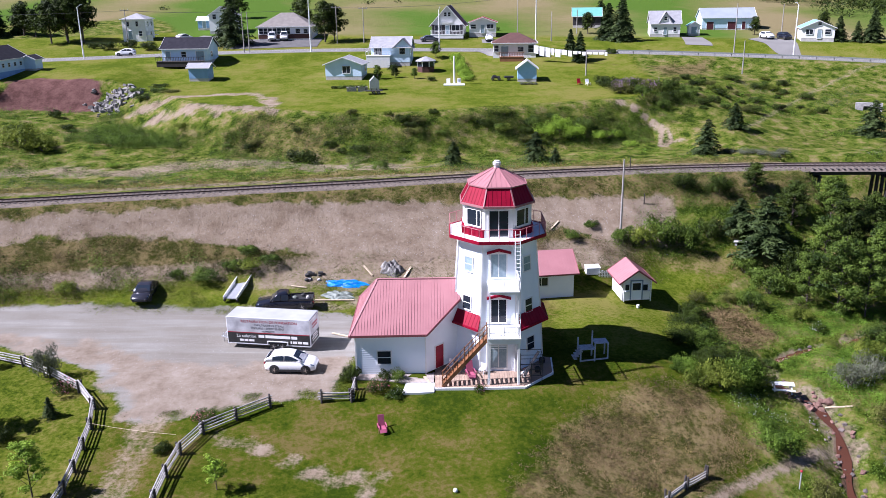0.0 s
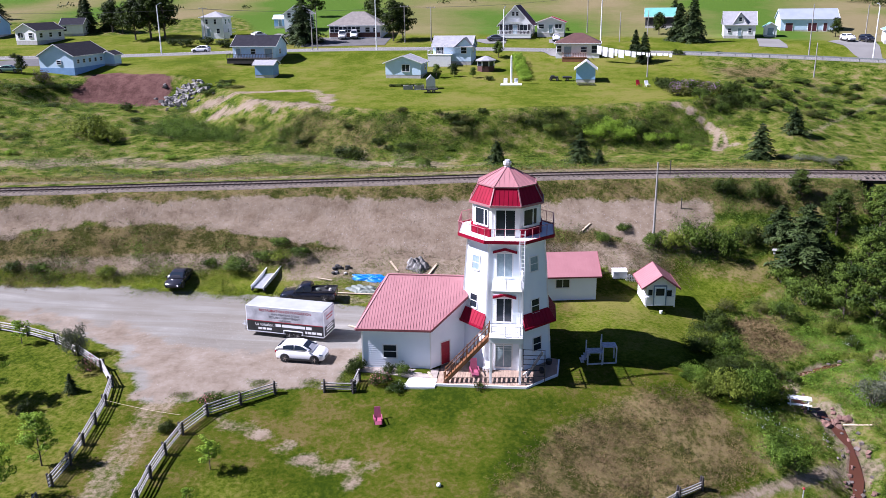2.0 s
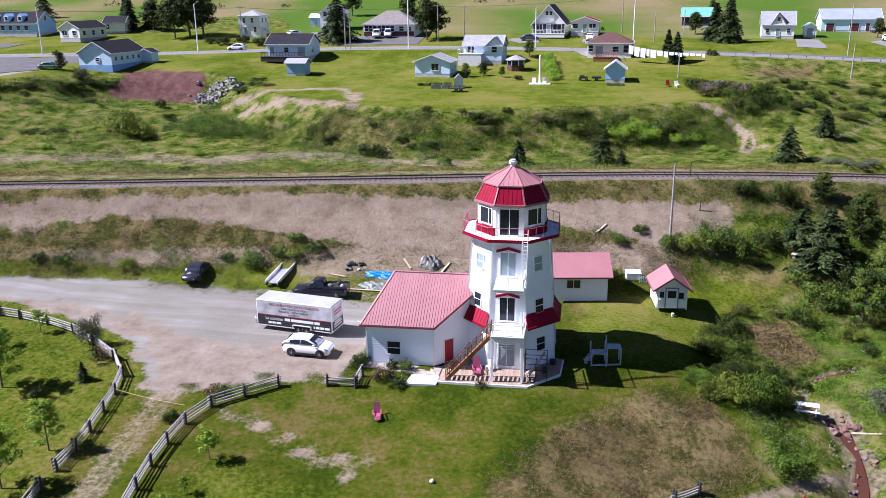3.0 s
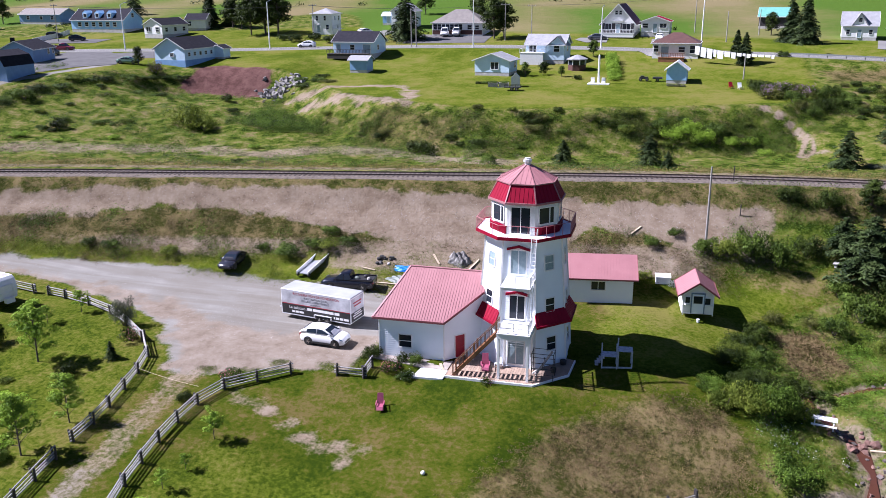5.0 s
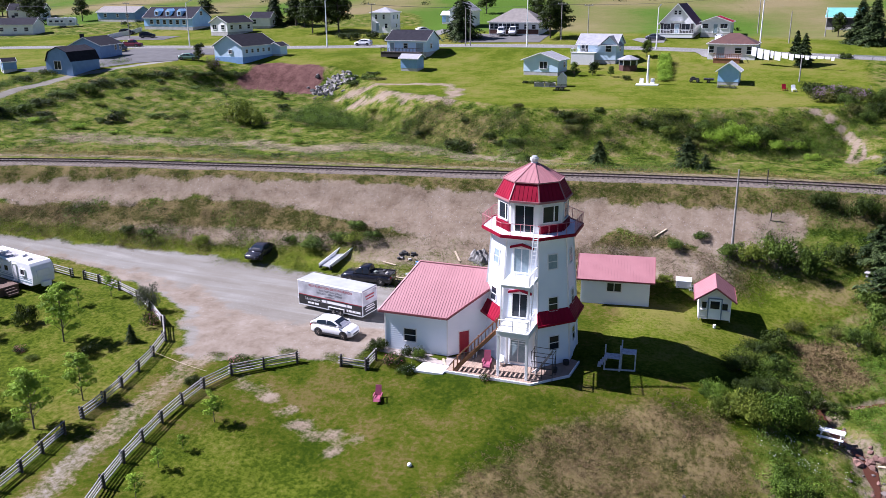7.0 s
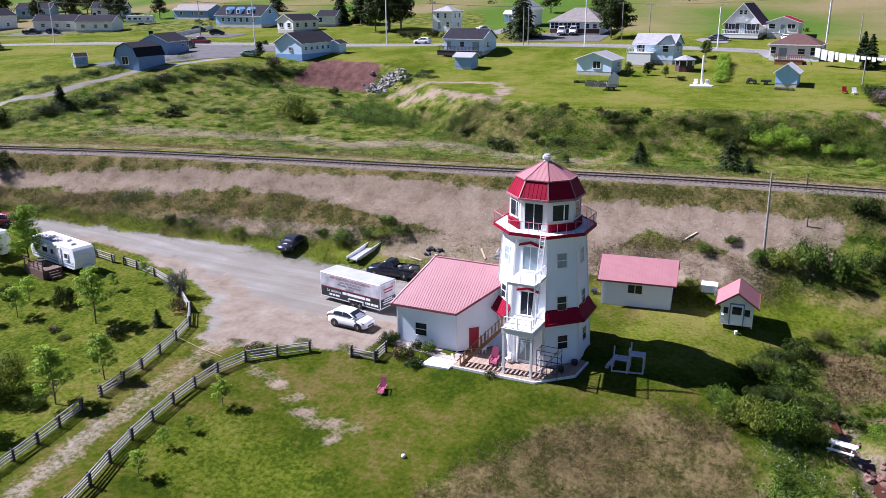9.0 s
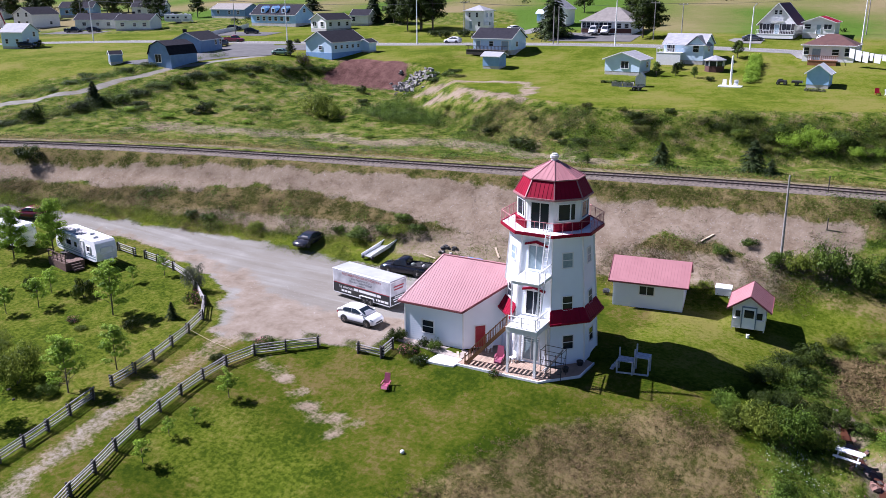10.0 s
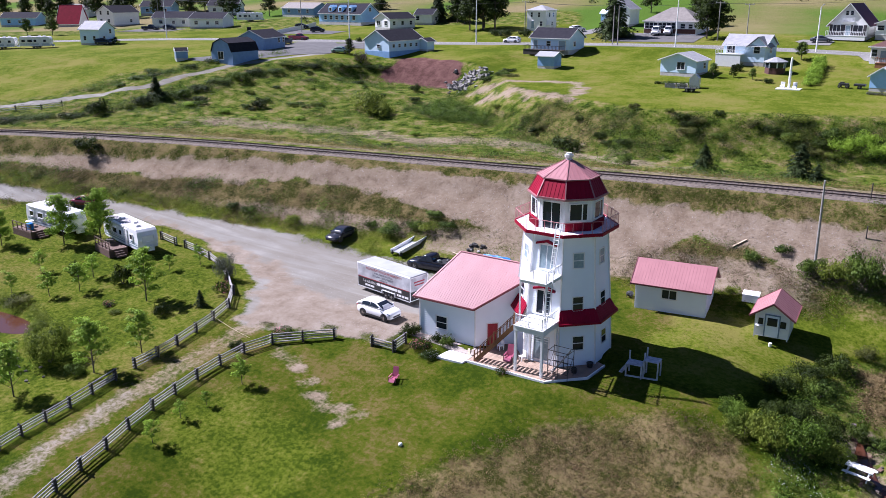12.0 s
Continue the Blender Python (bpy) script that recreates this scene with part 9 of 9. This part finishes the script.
village_house(-59.5, 234, 0, 6.6, 7.0, 4.4, 2.2, "grey", "white", "white house with grey gable roof behind a conifer", "y", windows=(("front", -1.8, 3.4, 0.9, 1.2), ("front", 1.8, 3.4, 0.9, 1.2), ("front", 0, 1.0, 1.4, 1.2)))
hb = village_house(-40.4, 223.4, -1, 13.6, 10.2, 2.7, 3.3, "tan", "white", "long bungalow with tan hipped roof and glazed porch", "hip", windows=[("front", -6 + k * 1.15, 0.9, 1.0, 1.4) for k in range(7)] + [("front", 3.4, 1.0, 1.1, 1.1), ("front", 5.4, 1.0, 1.0, 1.0)])
b = B()
box(b, -6.7, 6.7, -5.18, -5.13, -0.3, 0.85)
part("front_panel", b, V["brown"], hb, "dark brown lower cladding")
haf = village_house(1.5, 222.0, -6, 8.0, 9.5, 2.7, 4.4, "maroon", "white", "white gable-fronted house with steep dark maroon roof", "y", windows=(("front", -2.4, 0.9, 1.5, 1.5), ("front", 2.1, 0.9, 2.0, 1.5), ("front", -0.5, 4.6, 0.6, 0.9), ("front", 0.5, 4.6, 0.6, 0.9)), doors=(("front", 0, 1.0, 2.1),), over=0.6, dz=0.4)
b = B()
box(b, -3.9, 3.9, -4.79, -4.74, 0.1, 2.5)
part("front_panel", b, V["barn"], haf, "dark ground-floor cladding")
deck_on(haf, -4.2, 4.2, -6.4, -4.8, 0.2, M["trim"])
b = B()
box(b, -1.3, 1.3, -5.5, -4.75, 3.05, 3.15)
for x_ in (-1.28, -0.64, 0, 0.64, 1.28):
    beam(b, (x_, -5.46, 3.15), (x_, -5.46, 3.9), 0.05)
beam(b, (-1.3, -5.46, 3.9), (1.3, -5.46, 3.9), 0.07)
part("balcony", b, M["trim"], haf)
village_house(10.2, 221.5, -4, 6.8, 7.0, 2.8, 1.2, "red", "white", "white bungalow with red shallow roof", "y", windows=(("front", -2.4, 1.3, 1.3, 1.0), ("front", 1.9, 1.3, 1.6, 1.0)), doors=(("front", 0, 0.9, 2.0),), dz=0.6)
village_house(39.2, 235.5, -8, 7.4, 6.0, 2.7, 2.0, "teal", "barn", "dark weathered barn with bright teal metal roof", name="barn_shed", doors=())
hg = village_house(55.9, 217.6, -8, 8.4, 7.0, 3.5, 3.2, "grey", "white", "white farmhouse with grey roof and steep front gable", windows=(("front", -2.7, 1.1, 0.8, 1.1), ("front", 2.7, 1.1, 0.8, 1.1), ("right", 0, 1.1, 0.9, 1.2)), doors=(("front", 0, 0.9, 2.0),), dz=0.1, k=0.87)
b = B()
loft(b, [[(-1.7, yy, 3.4), (1.7, yy, 3.4), (0, yy, 6.3)] for yy in (-3.6, 0)])
part("front_gable", b, M["white"], hg)
for s in (-1, 1):
    b = B()
    q = [(s * 2.0, -3.9, 3.1), (0, -3.9, 6.5), (0, 0, 6.5), (s * 2.0, 0, 3.1)]
    slab(b, q if s > 0 else q[::-1], 0.12)
    part("gable_roof", b, V["grey"], hg)
lwindow(hg, 0, 4.2, 0.8, 1.0, 3.62, "front", "sash")
village_house(63.4, 217.6, -8, 2.8, 2.6, 2.3, 0.9, "teal", "white", "small white hut with teal trim", "y", name="garden_shed", doors=(("front", 0, 1.4, 1.7),))
wb_ = village_house(75.2, 229.2, -5, 18, 10, 3.9, 3.0, "metal", "pale_blue", "long pale barn with grey metal roof and dark red doors", name="barn_shed", windows=(), k=0.76, dz=-0.2)
for x_, w_ in ((-6.3, 2.3), (1.0, 2.7), (5.0, 1.1)):
    lwindow(wb_, x_, -0.2, w_, 2.6, 5.02, "front", "one", pane=V["maroon"], name="barn_door")
village_house(88.9, 204.6, -16, 7.2, 8.0, 2.6, 1.6, "grey_blue", "white", "white bungalow with grey gable roof", "y", windows=(("front", -1.9, 1.1, 1.5, 1.1), ("front", 2.1, 1.1, 1.2, 1.1), ("front", 0.2, 3.1, 0.7, 0.7)), doors=(("front", 0.3, 0.9, 2.0),), dz=0.4)
# towards the left end of the village
hbw = village_house(-89.7, 168.0, 85, 12.0, 7.8, 3.2, 2.2, "slate", "pale_blue", "pale blue bungalow with dark roof above the red bank", windows=[("right", 0, 1.5, 1.2, 0.8), ("left", -0.6, 1.5, 0.9, 0.7)] + [("front", -4.5 + 2 * k, 1.6, 0.7, 0.7) for k in range(5)], dz=-0.1)
b = B()
box(b, -6.03, 6.03, -3.93, 3.93, -0.7, 0.75)
part("base_band", b, V["blue"], hbw, "bright blue painted base")
village_house(-84.4, 173.6, 85, 2.6, 3.0, 2.2, 0.7, "slate", "pale_blue", "small porch-like shed beside the blue bungalow", name="garden_shed", dz=0.0)


def gambrel(x, y, yaw, w, d, h, roof, wall, label):
    ob = thing("barn", label, "barn", on_ground(x, y, yaw, -0.35))
    pr = [(-d / 2, h), (-d / 2 + 0.9, h + 1.9), (0, h + 2.9), (d / 2 - 0.9, h + 1.9), (d / 2, h)]
    b = B()
    loft(b, [[(xx, -d / 2, -0.6), (xx, d / 2, -0.6)] + [(xx, a, z) for a, z in pr[::-1]] for xx in (-w / 2, w / 2)])
    part("wall", b, V[wall], ob)
    for (a, za), (c, zc) in zip(pr, pr[1:]):
        b = B()
        slab(b, [(-w / 2 - 0.3, a, za + 0.06), (w / 2 + 0.3, a, za + 0.06), (w / 2 + 0.3, c, zc + 0.06), (-w / 2 - 0.3, c, zc + 0.06)], 0.1)
        part("roof", b, V[roof], ob)
    lwindow(ob, 0.3, 0.8, 1.6, 1.6, w / 2 + 0.01, "left", "slide")
    return ob


gambrel(-110.4, 136.9, 92, 7.8, 6.5, 2.3, "slate", "grey_blue", "grey-blue barn with dark gambrel roof")
village_house(-121.8, 156.2, 106, 10.5, 7.0, 3.2, 1.7, "slate", "grey_blue", "grey-blue house with dark shallow roof", dz=-0.3, windows=(("right", -1.5, 1.8, 0.9, 1.1), ("front", 4.5, 1.8, 0.9, 1.1), ("front", 2.2, 1.8, 0.9, 1.1), ("right", 1.5, 1.8, 0.9, 1.1)), chimney=(-4, 1.0))
village_house(-122.6, 132.0, 60, 2.6, 2.2, 1.8, 0.7, "slate", "grey_blue", "small dark hut with a dark gable roof on the field's edge", name="garden_shed", over=0.15, doors=(("left", 0, 0.8, 1.5),))
hd = village_house(-153.0, 226.2, -4, 19.4, 8.6, 3.0, 3.0, "slate", "bright_blue", "long blue house with dark roof and three dormers", windows=[("front", -6.5 + 2.6 * k, 1.0, 1.2, 1.2) for k in range(6)] + [("right", 0, 3.6, 1.0, 1.1)], dz=0.3)
for x_ in (-4.5, 0, 4.5):
    b = B()
    loft(b, [[(x_ - 0.9, yy, 3.3), (x_ + 0.9, yy, 3.3), (x_ + 0.9, yy, 4.9), (x_, yy, 5.6), (x_ - 0.9, yy, 4.9)] for yy in (-3.9, -1.0)])
    dm = part("dormer", b, V["bright_blue"], hd)
    lwindow(hd, x_, 3.7, 1.0, 1.0, 3.92, "front", "one", name="dormer_window")
village_house(-188, 243, -4, 17, 8, 2.7, 1.8, "tan", "grey_blue", "long grey-blue bungalow with tan roof", windows=F3(16))
village_house(-125.6, 215.6, 80, 10.4, 6.6, 2.9, 1.7, "slate", "white", "white bungalow with dark roof and maroon gable", windows=(("left", -1.6, 1.0, 1.2, 1.2), ("left", 1.6, 1.0, 1.6, 1.2), ("front", -3.5, 1.0, 1.0, 1.1), ("front", 0, 1.0, 1.0, 1.1), ("front", 3.5, 1.0, 1.0, 1.1)), dz=0.4)
village_house(-123.0, 229.0, 10, 6, 5.6, 2.8, 1.6, "slate", "white", "small white house with dark roof and blue carport", windows=(("right", 0, 1.0, 1.2, 1.0), ("front", -2, 1.0, 1.2, 1.2)))
village_house(-249, 206, 95, 12, 9, 4.6, 2.4, "slate", "white", "white two-storey house with dark gable roof", windows=(("left", -2, 3.8, 1.0, 1.3), ("left", 2, 3.8, 1.0, 1.3), ("left", -2, 1.0, 1.2, 1.2), ("left", 2, 1.0, 1.2, 1.2), ("front", 2, 1.0, 1.0, 1.0)))
village_house(-178.6, 149.2, 15, 6.4, 6.4, 4.0, 2.0, "grey", "pale_blue", "pale blue tall house with grey gable roof and brown deck", windows=(("right", 1.3, 2.7, 0.8, 1.1), ("right", -1.3, 0.9, 0.8, 1.1), ("front", 1.6, 1.0, 0.8, 1.1), ("front", -1.6, 1.0, 0.8, 1.1)))
village_house(-269, 200, 30, 8.4, 8, 1.2, 6.2, "red", "white", "steep red A-frame house with white front", windows=(("left", 0, 2.6, 1.0, 1.2), ("left", -2.0, 0.8, 1.4, 1.3)), over=0.5)
village_house(-217.5, 207.5, 30, 14, 9, 3.0, 2.0, "slate", "cream", "cream bungalow with dark roof", windows=F3(13) + (("left", 0, 1, 1.2, 1.1),))
village_house(-199.5, 208, 24, 12, 9, 3.0, 1.9, "slate", "white", "white bungalow with dark roof and grey gable", windows=F3(12) + (("left", -2, 1, 2.0, 1.3),), chimney=(-2, 1.5))
village_house(-296, 196, 34, 14, 9, 3.0, 2.0, "slate", "bright_blue", "bright blue bungalow far down the road", windows=F3(12))
village_house(-268, 240, 30, 13, 9, 3.2, 2.2, "slate", "bright_blue", "bright blue house among trees", windows=F3(12))
village_house(-232, 244, 30, 12, 9, 3.2, 2.2, "slate", "white", "white house among trees", windows=F3(11))
village_house(-305, 226, 34, 13, 9, 3.2, 2.2, "tan", "white", "white house with tan roof among trees", windows=F3(11))
village_house(-330, 188, 36, 13, 9, 3.2, 2.2, "slate", "white", "white house with dark roof far down the road", windows=F3(11))
for x_, y_, yw in ((-187, 136, 40), (-195.5, 131, 40), (-203, 126, 40)):
    caravan(on_ground(x_, y_, yw), 8.0, "white caravan parked beside the village road")
caravan(on_ground(-198.5, 225, 30), 9.0, "white caravan parked on a lawn")

# paved yards and drives
for nm, pts in (("yard", [(-52, 206.5), (-31, 208.5), (-31, 220.5), (-52, 220)]), ("drive", [(6.2, 193), (9.5, 185.5), (13.0, 183), (15.2, 184), (13.5, 193.5), (12, 199), (7.5, 199)]), ("drive", [(57, 201), (63, 199.5), (64.5, 213), (59.5, 214)]),
                ("drive", [(-6, 209.5), (-1, 209.3), (-1, 215), (-8, 216), (-9, 213)]), ("drive", [(9.5, 209), (13.5, 208.5), (13.5, 214), (9.5, 214.5)]), ("drive", [(-70, 207), (-64.5, 207.5), (-58, 226), (-64, 228)]),
                ("yard", [(-119, 168), (-98, 168.5), (-97, 175), (-105, 181.5), (-117, 174), (-123, 166)]), ("yard", [(-122, 132.5), (-115, 131.5), (-107, 142.5), (-105.5, 150), (-100.7, 157.5), (-106, 168), (-118, 179), (-128, 176), (-124, 160), (-119, 146)]), ("yard", [(-158, 196), (-137, 199), (-138, 208), (-160, 207)]),
                ("drive", [(76, 192), (80.5, 191), (84, 206), (79, 212), (74, 208)]), ("yard", [(-225, 187), (-205, 193), (-204, 201), (-224, 197)])):
    b = B()
    cx, cy = sum(p_[0] for p_ in pts) / len(pts), sum(p_[1] for p_ in pts) / len(pts)
    f = b.faces.new([b.verts.new((px, py, 0)) for px, py in pts])
    bmesh.ops.subdivide_edges(b, edges=b.edges[:], cuts=5, use_grid_fill=True)
    bmesh.ops.triangulate(b, faces=b.faces[:])
    bmesh.ops.subdivide_edges(b, edges=b.edges[:], cuts=2, use_grid_fill=True)
    for v in b.verts:
        v.co.z = gz(v.co.x, v.co.y) + 0.08
    tagged(part(nm, b, V["drive"] if nm == "yard" else M["asphalt"], None), "dark paved yard beside the road" if nm == "yard" else "pale worn driveway off the road", "pavement", kind="structure")

# parked cars of the village
for x_, y_, yw, mt, kd, lab in ((-73.0, 195.2, 185, "car_white", "suv", "white car on the village road"), (-43.6, 218.0, -85, "car_white", "van", "white van parked at the long bungalow"), (-40.6, 218.6, -85, "car_white", "van", "white van parked at the long bungalow"),
                                (-3.5, 213.0, 10, "car_grey", "sedan", "grey car parked by the gable-fronted house"), (11.3, 211.8, -90, "car_white", "suv", "white car parked by the red-roofed bungalow"), (78.6, 208.0, -80, "car_white", "suv", "white car parked in a drive"),
                                (82.2, 206.3, -80, "car_black", "suv", "black car parked in a drive"), (-66.5, 219.5, 60, "car_white", "suv", "white car parked by the two-storey house"), (-99.3, 159.9, 12, "car_green", "sedan", "pale green car parked in the yard"),
                                (-126.4, 169.0, 100, "car_grey", "suv", "dark blue car parked in the yard"), (-133.5, 181.5, 10, "car_red", "pickup", "maroon pickup truck on the village road"), (-160, 211, 30, "car_black", "suv", "black car parked at the long blue house"), (-145.5, 202.5, 30, "car_black", "suv", "black car parked at the long blue house"), (-216, 195, 30, "car_black", "pickup", "black pickup parked at a bungalow"), (-209, 197.5, 30, "car_black", "suv", "black car parked at a bungalow"), (-174.5, 148, 36, "car_black", "suv", "dark car parked by the tall pale house")):
    car("parked_car", lab, on_ground(x_, y_, yw, 0.12), M[mt], kd, group="village cars")

# ---- poles and wires ----
def street_pole(x, y, h, label, lamp=False, arms=0, lean=(0, 0), mat="pole", r=0.14):
    ob = thing("street_lamp" if lamp else "utility_pole", label, "street lamp" if lamp else "pole", on_ground(x, y))
    top = Vector((lean[0], lean[1], h))
    b = B()
    tube(b, (0, 0, -0.4), top, r, r * 0.6, n=9)
    part("pole", b, M[mat], ob)
    if lamp:
        b = B()
        tube(b, top, top + Vector((0.2, 1.6, 0.5)), 0.06, 0.05, n=6)
        part("arm", b, M["galv"], ob)
        b = B()
        box(b, 0.05, 0.35, 1.4, 2.1, h + 0.42, h + 0.58)
        part("lamp_head", b, M["galv"], ob)
    for k in range(arms):
        b = B()
        beam(b, top + Vector((-1.1, 0, -0.3 - 0.7 * k)), top + Vector((1.1, 0, -0.3 - 0.7 * k)), 0.12)
        part("crossarm", b, M["pole"], ob)
        for dx in (-0.9, 0, 0.9):
            b = B()
            tube(b, top + Vector((dx, 0, -0.24 - 0.7 * k)), top + Vector((dx, 0, 0.0 - 0.7 * k)), 0.05, n=6)
            part("insulator", b, M["galv"], ob)
    return ob


street_pole(20.3, 92.9, 8.75, "weathered wooden utility pole beside the gravel bank", lean=(-0.05, -0.35), r=0.15)
for x_, y_, h_ in ((-80.8, 190.6, 11.2), (-30.2, 193.6, 11.5), (20.5, 190.5, 11.5), (76.9, 187.0, 11), (-117.1, 184.0, 11), (-180.2, 173.5, 11), (-1.0, 195.0, 9)):
    street_pole(x_, y_, h_, "tall pale street lamp pole beside the road", True, mat="trim", r=0.16)
for x_, y_, h_, ar in ((-45.6, 194.6, 9, 0), (-44.4, 194.6, 9, 0), (64.6, 189.5, 11, 0), (60.5, 171.4, 6.6, 0), (27.9, 166.2, 4.6, 0), (-26.4, 212.0, 9, 1), (19.5, 226, 9.5, 1), (26.5, 210.5, 7, 0), (-78.0, 211.0, 9, 1), (86.4, 219, 7, 0), (-19.8, 212.5, 8.5, 1), (-150.2, 200.5, 10, 1), (-224, 205, 10, 1), (34.5, 222, 6, 0)):
    street_pole(x_, y_, h_, "wooden utility pole in the village", False, ar)
for x_, y_, h_, lab in ((24.0, 97.6, 1.3, "short dark post on the gravel bank"), (23.3, 103.0, 2.0, "thin pale marker post beside the track")):
    ob = thing("marker_post", lab, "post", on_ground(x_, y_))
    b = B()
    tube(b, (0, 0, -0.2), (0, 0, h_), 0.06)
    part("post", b, M["dark_wood"], ob)
wires = thing("power_line", "thin dark power lines along the village road", "power line")
ends = [(-224, 205, 9.6), (-150.2, 200.5, 9.6), (-78, 211, 8.6), (-26.4, 212, 8.6), (19.5, 226, 9.0), (64.6, 222, 9.0), (120, 215, 9.0)]
for dy in (-0.8, 0.0, 0.8):
    b = B()
    for (ax, ay, ah), (bx, by, bh) in zip(ends, ends[1:]):
        p, q = Vector((ax, ay + dy, gz(ax, ay) + ah)), Vector((bx, by + dy, gz(bx, by) + bh))
        s_ = lambda t: p.lerp(q, t) - Vector((0, 0, 4 * t * (1 - t) * 0.8))
        for k in range(8):
            tube(b, s_(k / 8), s_((k + 1) / 8), 0.025, n=3, caps=False)
    part("wire", b, M["black"], wires)

# guard rail on the outer side of the road
gr = thing("guard_rail", "pale metal guard rail along the road", "guard rail", on_ground(70, float(road_y(70)) - 5.4))
GB = gr.matrix_basis.translation
prev = None
for k in range(34):
    x_ = 38 + k * 3.4
    y_ = float(road_y(x_)) - 5.0
    z_ = float(zr(x_, y_)) + 0.15
    b = B()
    beam(b, Vector((x_, y_, z_ - 0.6)) - GB, Vector((x_, y_, z_ + 0.62)) - GB, 0.14)
    part("post", b, M["grey_wood"], gr)
    if prev:
        b = B()
        beam(b, Vector(prev) - GB, Vector((x_, y_ - 0.1, z_ + 0.55)) - GB, 0.06, 0.30)
        part("rail", b, M["galv"], gr)
    prev = (x_, y_ - 0.1, z_ + 0.55)

# pale board fence beside the long blue house
bf = thing("board_fence", "pale weathered board fence beside a paved yard", "fence", on_ground(-160, 205))
FB = bf.matrix_basis.translation
A_, C_ = Vector((-156, 196, 0)), Vector((-160.5, 218.0, 0))
for k in range(30):
    q_ = A_.lerp(C_, k / 29)
    z_ = gz(q_.x, q_.y)
    b = B()
    box(b, -0.06, 0.06, -0.32, 0.32, -0.1, 1.25)
    part("picket", b, M["trim"], bf, loc=(q_.x - FB.x, q_.y - FB.y, z_ - FB.z))

# lawn things beyond the railway
tl = thing("utility_trailer", "small dark utility trailer on the lawn", "trailer", on_ground(-12.6, 150.5, 8))
b = B()
box(b, -1.5, 1.5, -0.8, 0.8, 0.55, 0.65)
for y_ in (-0.8, 0.8):
    beam(b, (-1.5, y_, 0.95), (1.5, y_, 0.95), 0.06)
    for x_ in (-1.5, -0.5, 0.5, 1.5):
        beam(b, (x_, y_, 0.6), (x_, y_, 0.95), 0.06)
part("bed", b, M["black"], tl)
b = B()
beam(b, (-1.5, 0, 0.6), (-2.8, 0, 0.5), 0.1)
part("drawbar", b, M["galv"], tl)
for x_ in (-0.1, 0.75):
    for y_ in (-0.95, 0.95):
        wheel_at(tl, x_, y_, 0.33)
gh = thing("small_greenhouse", "small clear plastic greenhouse on the lawn", "greenhouse", on_ground(-12.9, 155.0, 8))
b = B()
loft(b, [[(-0.8, y_, 0), (0.8, y_, 0), (0.8, y_, 1.7), (0, y_, 2.5), (-0.8, y_, 1.7)] for y_ in (-0.9, 0.9)])
part("cover", b, M["alu"], gh)
b = B()
for x_, z_ in ((-0.82, 1.7), (0.82, 1.7)):
    beam(b, (x_, -0.92, 0), (x_, -0.92, z_), 0.07)
    beam(b, (x_, -0.92, z_), (0, -0.92, 2.52), 0.07)
part("frame", b, M["trim"], gh)
for k, (x_, y_) in enumerate(((-17.0, 154.0), (-15.0, 154.4))):
    pb = thing("planter_box", "grey timber raised bed on the lawn", "planter", on_ground(x_, y_, 6))
    b = B()
    box(b, -0.9, 0.9, -0.4, 0.4, 0, 0.75)
    part("box", b, M["grey_wood"], pb)
    bush(x_, y_, 0.8, 0.5, "green", "leafy vegetables in a raised bed", sink=-0.65)
for k in range(6):
    bush(-20.5 + k * 1.0, 157.5 + 0.2 * k, 0.8, 0.55, "green" if k % 2 else "dark", "vegetable plants in a garden bed", group="vegetable rows")
for k in range(4):
    bush(14.6 + 0.8 * k, 158.6, 0.7, 0.6, "silver", "pale flowering plants before the shed", group="shed border")
for x_, y_, mt, lab in ((26.9, 157.2, "white", "white garden chair on the lawn"), (25.4, 157.8, "red_door", "red garden chair on the lawn")):
    ch = thing("garden_chair", lab, "chair", on_ground(x_, y_, 20))
    b = B()
    slab(b, [(-0.35, -0.4, 0.4), (0.35, -0.4, 0.4), (0.35, 0.3, 0.3), (-0.35, 0.3, 0.3)], 0.06)
    part("seat", b, M[mt], ch)
    b = B()
    slab(b, [(-0.35, 0.25, 0.3), (0.35, 0.25, 0.3), (0.35, 0.6, 1.1), (-0.35, 0.6, 1.1)], 0.06)
    part("backrest", b, M[mt], ch)
    for s in (-0.32, 0.32):
        for y2 in (-0.35, 0.3):
            b = B()
            beam(b, (s, y2, 0), (s, y2, 0.5), 0.07)
            part("leg", b, M[mt], ch)
qd = thing("quad_bike", "dark quad bike with a small trailer on the lawn", "quad bike", on_ground(10.0, 163.0, 0))
b = B()
box(b, -0.8, 0.8, -0.35, 0.35, 0.4, 0.8)
box(b, -0.6, 0.1, -0.25, 0.25, 0.8, 1.0)
box(b, 1.6, 3.4, -0.6, 0.6, 0.45, 0.8)
part("body", b, M["black"], qd, bevel=0.06)
for x_ in (-0.6, 0.6, 2.5):
    for y_ in (-0.5, 0.5):
        wheel_at(qd, x_, y_, 0.3)
# culvert mouth at the foot of the far slope
cv = thing("culvert", "concrete culvert mouth in the slope", "culvert", on_ground(76.5, 150.5, -20, -0.6))
b = B()
for x0_, x1_, z0_, z1_ in ((-2.2, -0.9, -0.6, 2.0), (0.9, 2.2, -0.6, 2.0), (-0.9, 0.9, 1.4, 2.0)):
    box(b, x0_, x1_, -0.3, 0.3, z0_, z1_)
part("headwall", b, M["rock"], cv)
# black sheet closing the mouth, standing in for the shade inside the pipe
b = B()
box(b, -0.9, 0.9, 0.2, 0.28, -0.6, 1.4)
part("opening", b, M["black"], cv)
